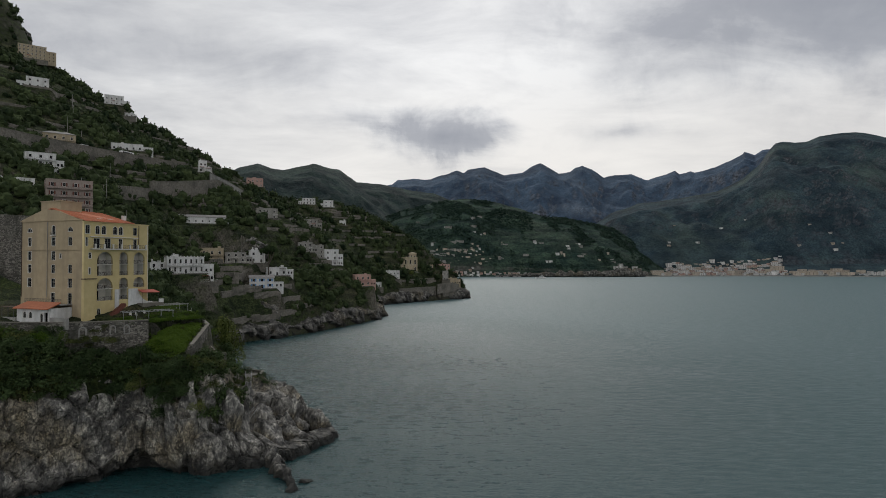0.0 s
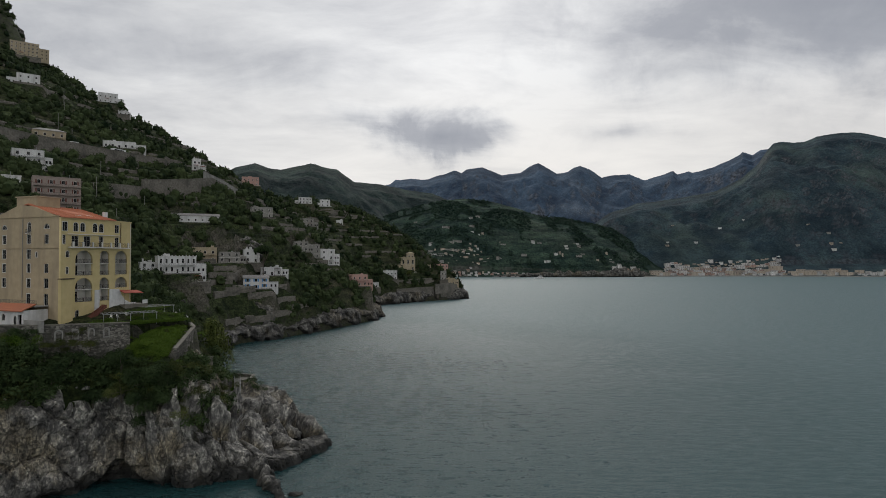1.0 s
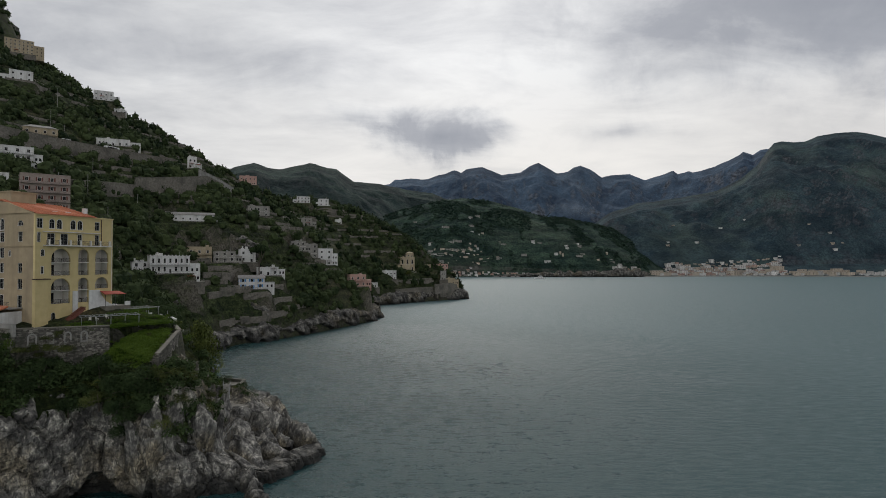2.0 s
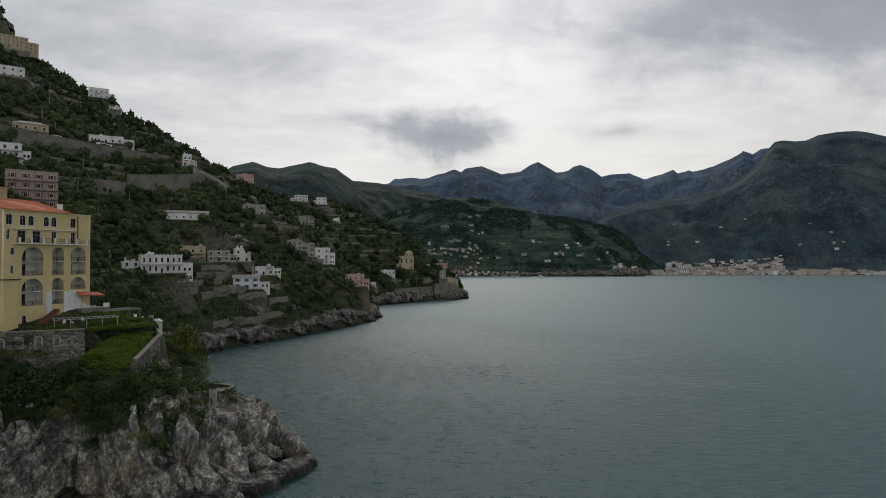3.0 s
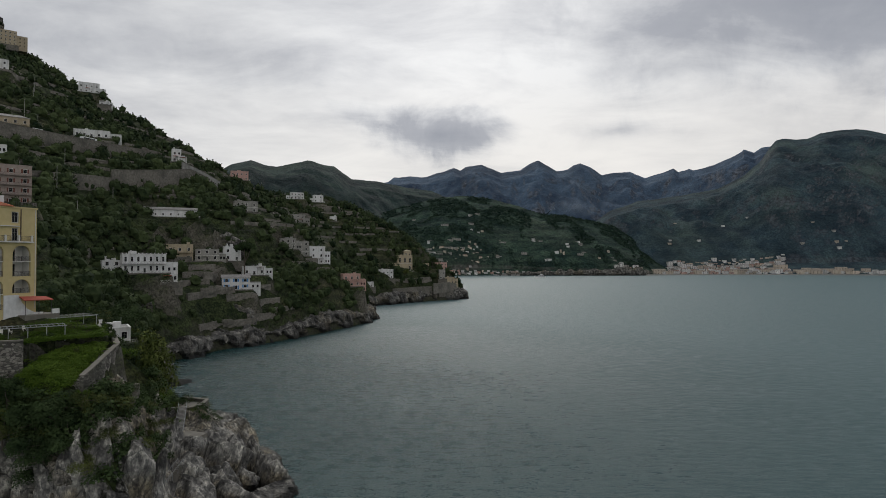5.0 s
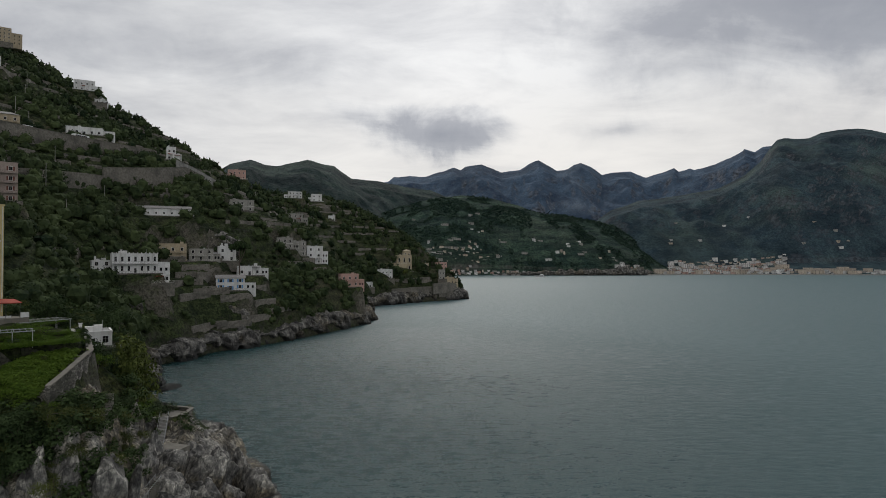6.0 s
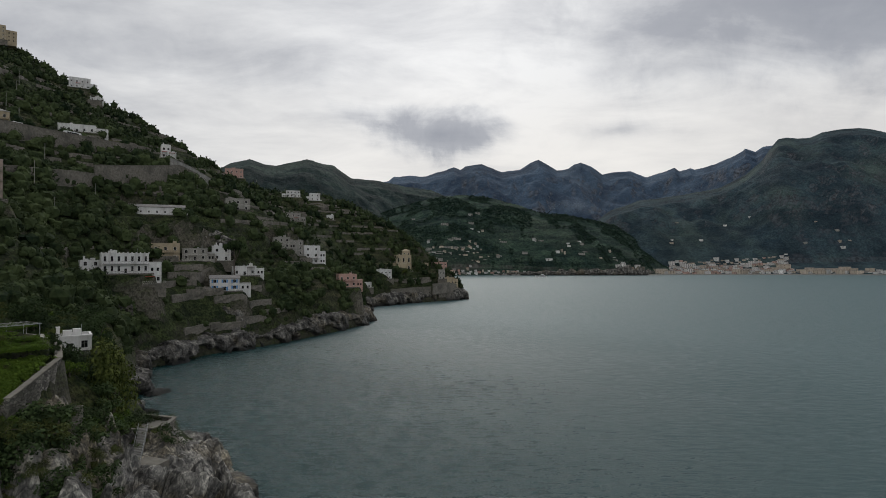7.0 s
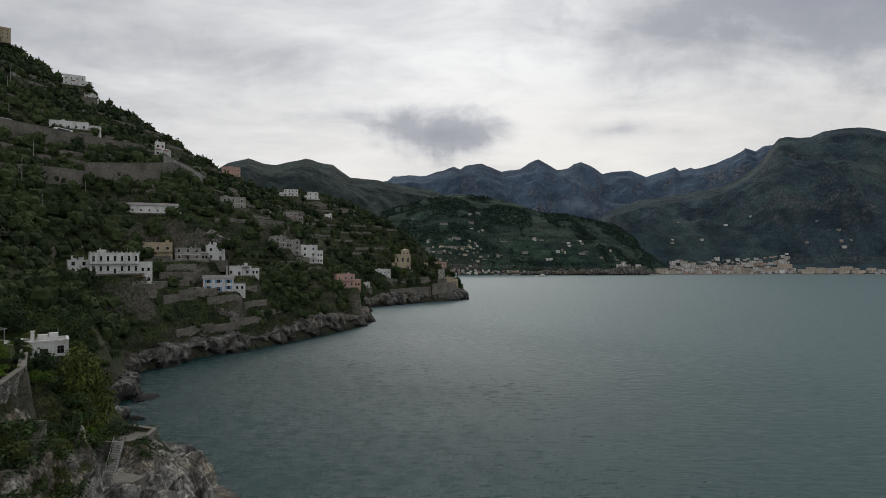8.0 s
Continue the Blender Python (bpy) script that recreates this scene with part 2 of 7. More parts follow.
def masonry(name, a, b, joint, size, moss):
    """Rubble stone in mortar: single stones lighter and darker, joints sunk, mossy stains."""
    m, t, s = material(name)
    c = t.nodes.new("ShaderNodeTexCoord").outputs["Object"]
    wob = mix_node(t, 0.25, c, noise_colour(t, c, 1.2), "ADD")
    mp = t.nodes.new("ShaderNodeMapping")
    mp.inputs["Scale"].default_value = (1.0, 1.0, 1.7)
    t.links.new(wob, mp.inputs[0])
    cellv, edge = (t.nodes.new("ShaderNodeTexVoronoi") for _ in range(2))
    edge.feature = "DISTANCE_TO_EDGE"
    for v in (cellv, edge):
        v.inputs["Scale"].default_value = size
        t.links.new(mp.outputs[0], v.inputs["Vector"])
    sp = t.nodes.new("ShaderNodeSeparateXYZ")
    t.links.new(cellv.outputs["Color"], sp.inputs[0])
    col = ramp_node(t, sp.outputs[0], 0.1, 0.9, a, b)
    gap = t.nodes.new("ShaderNodeMapRange")
    gap.inputs["From Min"].default_value, gap.inputs["From Max"].default_value = 0.01, 0.07
    t.links.new(edge.outputs["Distance"], gap.inputs[0])
    col = mix_node(t, gap.outputs[0], joint, col)
    big = noise_node(t, c, 0.14, 6, 0.65, (1.3, 1.3, 0.6))
    f = t.nodes.new("ShaderNodeMapRange")
    f.inputs["From Min"].default_value, f.inputs["From Max"].default_value, f.inputs["To Max"].default_value = 0.47, 0.64, 0.8
    t.links.new(big, f.inputs[0])
    col = mix_node(t, f.outputs[0], col, moss)
    t.links.new(col, s.inputs["Base Color"])
    s.inputs["Roughness"].default_value = 0.92
    bump_node(t, s, math_node(t, "ADD", gap.outputs[0], math_node(t, "MULTIPLY", sp.outputs[1], 0.6)), 1.0, 0.14)
    return m


def hillside(name, greens, soil, rock, grain, steep=(0.55, 0.8), speck=0.0, dapple=0.9, bands=None):
    """Ground: grass and scrub on the flat, bare stone where it is steep."""
    m, t, s = material(name)
    c = t.nodes.new("ShaderNodeTexCoord").outputs["Object"]
    a = noise_node(t, c, grain, 7, 0.65)
    b = noise_node(t, c, grain * 0.13, 5, 0.6)
    d = noise_node(t, c, grain * 4.0, 4, 0.6)
    col = ramp_node(t, a, 0.35, 0.66, greens[0], greens[1])
    f = t.nodes.new("ShaderNodeMapRange")
    f.inputs["From Min"].default_value, f.inputs["From Max"].default_value, f.inputs["To Max"].default_value = 0.5, 0.66, 0.7
    t.links.new(b, f.inputs[0])
    col = mix_node(t, f.outputs[0], col, soil)
    e = noise_node(t, c, grain * 0.3, 4, 0.6, bands or ((1.2, 1.2, 0.6) if grain < 0.1 else (0.7, 0.7, 4.0)))
    col = mix_node(t, 0.75, col, ramp_node(t, e, 0.38, 0.62, (0.36, 0.42, 0.46), (1.35, 1.32, 1.2)), "MULTIPLY")
    if speck:
        k = noise_node(t, c, speck, 3, 0.7)
        col = mix_node(t, dapple, col, ramp_node(t, k, 0.36, 0.62, (0.22, 0.26, 0.28), (1.55, 1.5, 1.4)), "MULTIPLY")
    n = t.nodes.new("ShaderNodeSeparateXYZ")
    t.links.new(t.nodes.new("ShaderNodeNewGeometry").outputs["True Normal"], n.inputs[0])
    g = t.nodes.new("ShaderNodeMapRange")
    g.inputs["From Min"].default_value, g.inputs["From Max"].default_value = steep[1], steep[0]
    t.links.new(math_node(t, "ADD", n.outputs[2], math_node(t, "MULTIPLY", math_node(t, "SUBTRACT", a, 0.5), 0.5)), g.inputs[0])
    stone = ramp_node(t, d, 0.38, 0.62, tuple(x * 0.3 for x in rock), rock)
    col = mix_node(t, g.outputs[0], col, stone)
    t.links.new(col, s.inputs["Base Color"])
    s.inputs["Roughness"].default_value = 0.95
    s.inputs["Specular IOR Level"].default_value = 0.15
    bump_node(t, s, math_node(t, "ADD", a, math_node(t, "MULTIPLY", d, 0.4)), 0.8, 0.25 / grain)
    return m


def sea_water():
    m, t, s = material("sea_water")
    c = t.nodes.new("ShaderNodeTexCoord").outputs["Object"]
    swell = noise_node(t, c, 0.05, 3, 0.5, (0.6, 1.6, 1), (0, 0, 20))
    chop = noise_node(t, c, 0.34, 6, 0.66, (0.55, 1.7, 1), (0, 0, 12))
    rip = noise_node(t, c, 1.7, 4, 0.6, (0.8, 1.3, 1), (0, 0, -15))
    slick = noise_node(t, c, 0.012, 4, 0.55, (0.5, 1.4, 1), (0, 0, 10))
    col = ramp_node(t, slick, 0.35, 0.65, (0.004, 0.040, 0.043), (0.007, 0.047, 0.050))
    s.inputs["IOR"].default_value = 1.36
    rr = t.nodes.new("ShaderNodeMapRange")
    # calm in the lee of the cliffs, ruffled by the breeze further out
    lee = t.nodes.new("ShaderNodeVectorMath")
    lee.operation = "DISTANCE"
    lee.inputs[1].default_value = (-105, 245, 0)
    t.links.new(c, lee.inputs[0])
    rr.interpolation_type = "SMOOTHSTEP"
    rr.inputs["To Min"].default_value, rr.inputs["To Max"].default_value = 0.26, 0.52
    rr.inputs["From Min"].default_value, rr.inputs["From Max"].default_value = 70.0, 250.0
    t.links.new(math_node(t, "ADD", lee.outputs["Value"], math_node(t, "MULTIPLY", math_node(t, "SUBTRACT", slick, 0.5), 160.0)), rr.inputs[0])
    ruffle = math_node(t, "ADD", math_node(t, "MULTIPLY", math_node(t, "SUBTRACT", chop, 0.5), 0.9), math_node(t, "MULTIPLY", math_node(t, "SUBTRACT", rip, 0.5), 0.5))
    calm = t.nodes.new("ShaderNodeMapRange")
    calm.inputs["From Min"].default_value, calm.inputs["From Max"].default_value = 150.0, 900.0
    calm.inputs["To Min"].default_value, calm.inputs["To Max"].default_value = 1.1, 0.2
    t.links.new(lee.outputs["Value"], calm.inputs[0])
    ruffle = math_node(t, "MULTIPLY", ruffle, calm.outputs[0])
    t.links.new(math_node(t, "MAXIMUM", math_node(t, "ADD", rr.outputs[0], ruffle, clamp=True), 0.2), s.inputs["Roughness"])
    # painted reflections: dark of the cliffs by the rocks, paler sky sheen further out
    sky_sheen = t.nodes.new("ShaderNodeMapRange")
    sky_sheen.interpolation_type = "SMOOTHSTEP"
    sky_sheen.inputs["From Min"].default_value, sky_sheen.inputs["From Max"].default_value = 75.0, 330.0
    t.links.new(lee.outputs["Value"], sky_sheen.inputs[0])
    t.links.new(mix_node(t, sky_sheen.outputs[0], col, (0.074, 0.130, 0.138)), s.inputs["Base Color"])
    h = math_node(t, "ADD", math_node(t, "MULTIPLY", chop, 1.0), math_node(t, "MULTIPLY", rip, 0.42))
    h = math_node(t, "ADD", h, math_node(t, "MULTIPLY", swell, 0.5))
    bump_node(t, s, h, 1.0, 0.9)
    return m


def glass(name="window_glass"):
    m, t, s = material(name)
    s.inputs["Base Color"].default_value = (0.010, 0.011, 0.012, 1)
    s.inputs["Roughness"].default_value = 0.2
    s.inputs["IOR"].default_value = 1.2
    return m


ROCK = limestone("limestone", 1.0, 0.72)
ROCK_FAR = limestone("limestone_far", 0.6, 0.42)
WATER = sea_water()
SLOPE = hillside("terraced_slope", ((0.014, 0.022, 0.010), (0.050, 0.066, 0.028)), (0.080, 0.076, 0.050), (0.20, 0.182, 0.152), 0.25, (0.10, 0.42), 0.9)
SHELF = hillside("headland_ground", ((0.012, 0.020, 0.008), (0.036, 0.048, 0.015)), (0.06, 0.052, 0.033), (0.15, 0.142, 0.125), 0.5, (0.0, 0.26), 1.5)
# mountain colours carry painted haze: bluer with distance, palest in the far range
MOUNT_NEAR = hillside("village_mountain", ((0.013, 0.030, 0.028), (0.045, 0.075, 0.058)), (0.062, 0.080, 0.062), (0.17, 0.165, 0.15), 0.03, (0.26, 0.46), 0.2, 0.75, (1.0, 1.0, 9.0))
MOUNT_WOOD = hillside("wooded_mountain", ((0.012, 0.025, 0.029), (0.034, 0.053, 0.050)), (0.030, 0.050, 0.043), (0.14, 0.142, 0.146), 0.02, (0.2, 0.4), 0.2, 0.6)
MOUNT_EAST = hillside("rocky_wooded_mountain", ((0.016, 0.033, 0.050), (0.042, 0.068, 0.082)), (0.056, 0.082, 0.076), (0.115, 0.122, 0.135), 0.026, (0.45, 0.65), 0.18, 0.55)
MOUNT_FAR = hillside("hazy_distant_mountain", ((0.040, 0.068, 0.116), (0.064, 0.098, 0.154)), (0.068, 0.098, 0.145), (0.14, 0.158, 0.19), 0.016, (0.46, 0.66), 0.12, 0.4)
LEAF_DARK = foliage("dark_leaves", (0.010, 0.020, 0.009), (0.085, 0.125, 0.048), 0.10)
LEAF_OLIVE = foliage("olive_leaves", (0.024, 0.034, 0.011), (0.140, 0.158, 0.050), 0.10)
LEAF_BRIGHT = foliage("bright_leaves", (0.028, 0.062, 0.006), (0.125, 0.19, 0.03), 0.3)
LEAF_HILL = foliage("hill_leaves", (0.010, 0.020, 0.010), (0.100, 0.130, 0.054), 0.03)
LEAF_TREE = foliage("olive_green_leaves", (0.040, 0.056, 0.015), (0.22, 0.25, 0.068), 0.2)
LEAF_VILLAGE = foliage("village_hill_leaves", (0.014, 0.032, 0.026), (0.060, 0.094, 0.062), 0.02)
BARK = coat("bark", (0.05, 0.04, 0.03), (0.12, 0.10, 0.08), 3, 0.5)
GLASS = glass()
STONE = masonry("old_stone_wall", (0.085, 0.079, 0.070), (0.30, 0.28, 0.245), (0.055, 0.052, 0.046), 1.7, (0.040, 0.042, 0.030))
STONE_FAR = coat("terrace_stone", (0.10, 0.092, 0.079), (0.235, 0.215, 0.182), 0.9, 0.10, (0.045, 0.046, 0.036), 0.75, bump=0.6, depth=0.2)
CONCRETE = coat("weathered_concrete", (0.22, 0.215, 0.20), (0.34, 0.33, 0.31), 0.8, 0.12, (0.10, 0.10, 0.09), 0.7, streaks=True)
OLD_CONCRETE = coat("old_concrete", (0.13, 0.12, 0.10), (0.20, 0.185, 0.155), 0.8, 0.12, (0.06, 0.06, 0.05), 0.7, streaks=True)
WHITE = coat("white_render", (0.60, 0.60, 0.59), (0.72, 0.72, 0.71), 1.5, 0.2, (0.30, 0.29, 0.27), 0.6, streaks=True)
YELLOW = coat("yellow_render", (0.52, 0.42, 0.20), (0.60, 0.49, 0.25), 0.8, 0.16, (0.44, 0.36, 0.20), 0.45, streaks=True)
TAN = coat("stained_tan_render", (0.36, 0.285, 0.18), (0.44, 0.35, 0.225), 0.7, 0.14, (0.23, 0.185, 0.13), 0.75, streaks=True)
PINK = coat("pink_render", (0.43, 0.265, 0.225), (0.51, 0.335, 0.285), 1.0, 0.2, (0.35, 0.22, 0.18), 0.5, streaks=True)
OCHRE = coat("ochre_render", (0.36, 0.30, 0.205), (0.46, 0.385, 0.27), 1.0, 0.2, (0.22, 0.18, 0.12), 0.6, streaks=True)
GREY = coat("grey_render", (0.25, 0.24, 0.22), (0.34, 0.33, 0.30), 1.0, 0.2, (0.15, 0.145, 0.13), 0.6, streaks=True)
TILE = coat("terracotta_tiles", (0.36, 0.115, 0.055), (0.47, 0.17, 0.085), 2.5, 0.3, (0.28, 0.11, 0.07), 0.5, bump=0.5, depth=0.06, vary=0.15)
ROOF_GREY = coat("grey_roof", (0.16, 0.155, 0.15), (0.26, 0.25, 0.24), 1.0, 0.2, (0.09, 0.09, 0.085), 0.6)
TRIM = coat("pale_trim", (0.62, 0.60, 0.55), (0.72, 0.70, 0.66), 2, 0.4, (0.45, 0.43, 0.38), 0.4)
BLUE = coat("blue_paint", (0.07, 0.22, 0.48), (0.10, 0.29, 0.58), 2, 0.4)
SHUTTER = coat("red_brown_shutter", (0.12, 0.04, 0.03), (0.17, 0.06, 0.04), 3, 0.4)
DARKWOOD = coat("dark_wood", (0.05, 0.03, 0.02), (0.09, 0.055, 0.035), 3, 0.5)
IRON = coat("dark_iron", (0.03, 0.03, 0.03), (0.05, 0.05, 0.05), 4, 0.5, rough=0.5)
METAL = coat("grey_metal", (0.35, 0.36, 0.37), (0.45, 0.46, 0.47), 3, 0.5, rough=0.45, metal=0.6)
PLASTER_PINK = coat("faded_pink_render", (0.29, 0.235, 0.205), (0.37, 0.305, 0.27), 1.0, 0.2, (0.2, 0.16, 0.14), 0.6, streaks=True)
AWNING = coat("red_awning", (0.30, 0.05, 0.03), (0.40, 0.08, 0.05), 3, 0.4)


# ---- the lie of the land ----
def hash_grid(ix, iy, iz, seed):
    h = (ix.astype(np.int64) * 374761393 + iy.astype(np.int64) * 668265263 + iz.astype(np.int64) * 2147483647 + seed * 1274126177) & 0xFFFFFFFF
    h = ((h ^ (h >> 13)) * 1274126177) & 0xFFFFFFFF
    h = ((h ^ (h >> 16)) * 2246822519) & 0xFFFFFFFF
    return ((h ^ (h >> 15)) & 0xFFFFFF) / float(0xFFFFFF)


def lattice(x, y, z, seed=0):
    """Smooth noise from 0 to 1 at points."""
    x, y, z = np.broadcast_arrays(np.asarray(x, float), np.asarray(y, float), np.asarray(z, float))
    fx, fy, fz = np.floor(x), np.floor(y), np.floor(z)
    ix, iy, iz = fx.astype(np.int64), fy.astype(np.int64), fz.astype(np.int64)
    u, v, w = x - fx, y - fy, z - fz
    u, v, w = (k * k * (3 - 2 * k) for k in (u, v, w))
    r = 0
    for a in (0, 1):
        for b in (0, 1):
            for c in (0, 1):
                r = r + hash_grid(ix + a, iy + b, iz + c, seed) * (u if a else 1 - u) * (v if b else 1 - v) * (w if c else 1 - w)
    return r


def fbm(x, y, z, octaves=4, seed=0, ridged=False):
    total, amp, s = 0, 0.5, 0
    for o in range(octaves):
        n = lattice(x, y, z, seed + o)
        if ridged:
            n = 1 - np.abs(2 * n - 1)
        total, s = total + n * amp, s + amp
        x, y, z, amp = x * 2.03 + 7.1, y * 2.03 + 3.7, z * 2.03 + 1.3, amp * 0.5
    return total / s


def smooth(a, b, x):
    k = np.clip((x - a) / (b - a), 0, 1)
    return k * k * (3 - 2 * k)


COAST = [(-420, 30), (-260, 60), (-150, 95), (-105, 110), (-88, 118.5), (-78, 127.5), (-69, 134), (-55, 132), (-45, 136), (-38, 142), (-33, 152),
         (-31, 161), (-37, 174), (-50, 187), (-66, 197), (-84, 213), (-99, 236), (-107, 267), (-126, 306), (-119, 322), (-115, 345),
         (-97, 371), (-75, 417), (-54, 484), (-63, 560), (-68, 622), (-32, 672), (26, 734), (12, 790), (12, 900), (18, 1100)]


def curve_through(points, step):
    """A smooth line through points, in even steps."""
    p = np.array(points, float)
    p = np.vstack([2 * p[0] - p[1], p, 2 * p[-1] - p[-2]])
    out = []
    for i in range(1, len(p) - 2):
        n = max(2, int(np.linalg.norm(p[i + 1] - p[i]) / step))
        k = np.arange(n)[:, None] / n
        out.append(0.5 * (2 * p[i] + (p[i + 1] - p[i - 1]) * k + (2 * p[i - 1] - 5 * p[i] + 4 * p[i + 1] - p[i + 2]) * k**2
                          + (3 * p[i] - p[i - 1] - 3 * p[i + 1] + p[i + 2]) * k**3))
    return np.vstack(out + [p[-2][None]])


SHORE = curve_through(COAST, 12.0)
LAND = np.vstack([SHORE, [(-3000, 1100), (-3000, 30)]])


def signed_distance(line, ring, x, y):
    """Distance from a line, negative outside the ring that it is part of."""
    x, y = np.asarray(x, float), np.asarray(y, float)
    shape, x, y = x.shape, x.ravel(), y.ravel()
    best = np.full(x.shape, 1e18)
    for a, b in zip(line[:-1], line[1:]):
        d = b - a
        k = np.clip(((x - a[0]) * d[0] + (y - a[1]) * d[1]) / (d @ d), 0, 1)
        best = np.minimum(best, (x - a[0] - k * d[0]) ** 2 + (y - a[1] - k * d[1]) ** 2)
    inside = np.zeros(x.shape, bool)
    for a, b in zip(ring, np.roll(ring, -1, 0)):
        cross = (a[1] > y) != (b[1] > y)
        if a[1] != b[1]:
            inside ^= cross & (x < (b[0] - a[0]) * (y - a[1]) / (b[1] - a[1]) + a[0])
    return (np.sqrt(best) * np.where(inside, 1, -1)).reshape(shape)


def inland(x, y):
    """Distance from the sea, negative out on the water."""
    return signed_distance(SHORE, LAND, x, y)


# levelled sites of the houses: x, y, height, turn, width
LOWER_SITES = [(-185, 288, 70.3, 38, 19.5), (-214, 288, 79.8, 38, 19), (-226, 326, 96.3, 40, 14.5), (-163, 393, 72.0, 24, 29), (-143, 323, 40.2, 34, 19), (-156.5, 319, 39.8, 38, 8),
               (-149, 374, 45.8, 26, 14), (-137, 383, 45.8, 22, 13), (-127, 396, 45.8, 24, 10), (-117, 374, 29.6, 20, 15), (-113, 394, 37.3, 26, 13)]
UPPER_SITES = [(-262, 396, 124, 38, 19), (-248, 455, 132.8, 26, 22), (-343, 490, 192.3, 36, 16), (-392, 690, 230.8, 30, 20), (-196, 479, 117.5, 30, 11), (-93, 478, 43.3, 30, 12), (-104, 472, 48.8, 24, 12),
               (-110, 460, 53.8, 20, 11), (-67, 476, 26.6, 22, 13), (-230, 706, 135.8, 22, 19), (-166, 712, 114.8, 18, 15), (-148, 740, 113.8, 16, 12), (-140, 460, 79.8, 26, 16), (-141, 614, 81.8, 20, 14)]
# levelled spots on the headland: x, y, radius, height
PADS = [(-59.5, 177.5, 5.0, 12.2), (-51.5, 162, 2.6, 10.2), (-55.5, 165.5, 2.0, 11.8), (-85, 193, 7.5, 26.6)]
# edge of the garden shelf below the hotel
SHELF_EDGE = np.array([(-140, 138), (-118, 134.5), (-103, 132.0), (-84, 131.5), (-71.5, 141), (-62.5, 152.5), (-67, 159.5), (-73, 166.5), (-80, 170), (-100, 172), (-150, 195)], float)


def ground(x, y, terraces=True):
    """Height of the land."""
    x, y = np.asarray(x, float), np.asarray(y, float)
    s = inland(x, y)
    n = fbm(x / 45, y / 45, 0 * x, 4, 3) - 0.5
    sw = s + n * 22 * smooth(10, 60, s)
    hill = np.interp(sw, [-8, 0, 3, 7, 16, 35, 50, 90, 125, 176, 270, 430, 520, 700], [-6, -1, 8, 17, 31, 44, 62, 90, 111, 133, 190, 283, 340, 440])
    hill = hill - 0.50 * np.maximum(0, y - 700 - 0.10 * np.maximum(0, -x - 250)) * smooth(20, 120, s) * smooth(-130, -250, x)
    # crag on the ridge
    hill = hill + 55 * smooth(75, 30, np.hypot(x + 575, y - 700))
    if terraces:
        step = 3.6
        q = hill / step + 1.5 * (fbm(x / 60, y / 60, 0 * x, 2, 9) - 0.5)
        fl = np.floor(q)
        stepped = (fl + smooth(0.62, 0.95, q - fl)) * step - (q - hill / step) * step
        m = smooth(0.38, 0.55, fbm(x / 80, y / 80, 0 * x, 3, 21)) * smooth(24, 40, hill) * 0.9
        hill = hill + (stepped - hill) * m
    for hx, hy, hz, turn, w in LOWER_SITES + UPPER_SITES:
        c, d = math.cos(radians(turn)), math.sin(radians(turn))
        u, v = (x - hx) * c + (y - hy) * d, -(x - hx) * d + (y - hy) * c
        far = np.hypot(np.maximum(0, np.abs(u) - w / 2 - 1), np.maximum(0, np.maximum(-3.0 - v, v - 7)))
        hill = hill + (hz - hill) * smooth(5.5, 0.5, far)
    # headland: cliff, scrub slope, garden shelf under the hotel, rock spine down to the point
    front = smooth(158, 148, y)
    steep = np.interp(s + n * 2, [-8, -1, 0.3, 1.5, 4, 8, 13, 18, 45, 60, 100, 140], [-6, -4, 11, 17, 21.5, 24.5, 27.5, 30.5, 35, 42, 70, 105])
    near = np.interp(s + n * 3, [-8, 0, 2, 5, 9, 13, 18, 45, 60, 100, 140], [-6, -1, 9, 21, 26.5, 29, 31, 35, 42, 70, 105])
    near = near + (steep - near) * front
    cap_front = np.interp(x - 0.05 * (y - 140), [-74, -66, -61, -57, -54, -50.5, -47, -43, -39, -33], [60, 31, 27.5, 24, 20.5, 11.5, 4.5, 1.6, 0.4, 0.0])
    cap_back = np.interp(x - 0.12 * (y - 160), [-78, -68, -62, -58, -54, -50, -46, -42, -38, -32], [60, 33, 24, 17.5, 13.0, 8.8, 4.2, 1.8, 0.6, 0.0])
    cap = cap_back + (cap_front - cap_back) * smooth(156, 146, y)
    near = np.minimum(near, cap + 2 * n)
    e = signed_distance(SHELF_EDGE, SHELF_EDGE, x, y)
    # planted bank that falls from the garden to the outer stair
    k = smooth(-74, -67, x)
    bank = np.minimum((26.0 + 5.7 * k + 5.0 * smooth(-83, -88, x)) + (0.6 - 0.06 * k) * e, 17 + 2.4 * s) - 9 * smooth(-61.2, -59.6, x)
    near = np.where((e < 0) & (e > -13) & (x < -59) & (y < 153), np.maximum(near, bank), near)
    # hollow behind the bathing terrace
    near = np.minimum(near, 10.0 + 0.45 * np.maximum(0, -x - 61) - 0.13 * np.maximum(0, y - 178) * smooth(-78, -73, x) + 1.3 * np.maximum(0, 173 - y))
    near = near + (np.clip(33.0 + 0.36 * e, 33, 37.2) - near) * smooth(0.0, 0.9, e) * smooth(60, 45, e) * (near < 37)
    for px, py, r, pz in PADS:
        near = near + (pz - near) * smooth(r + 3.5, r, np.hypot(x - px, y - py))
    k = smooth(215, 262, y + 0.25 * (x + 100))
    return near * (1 - k) + hill * k


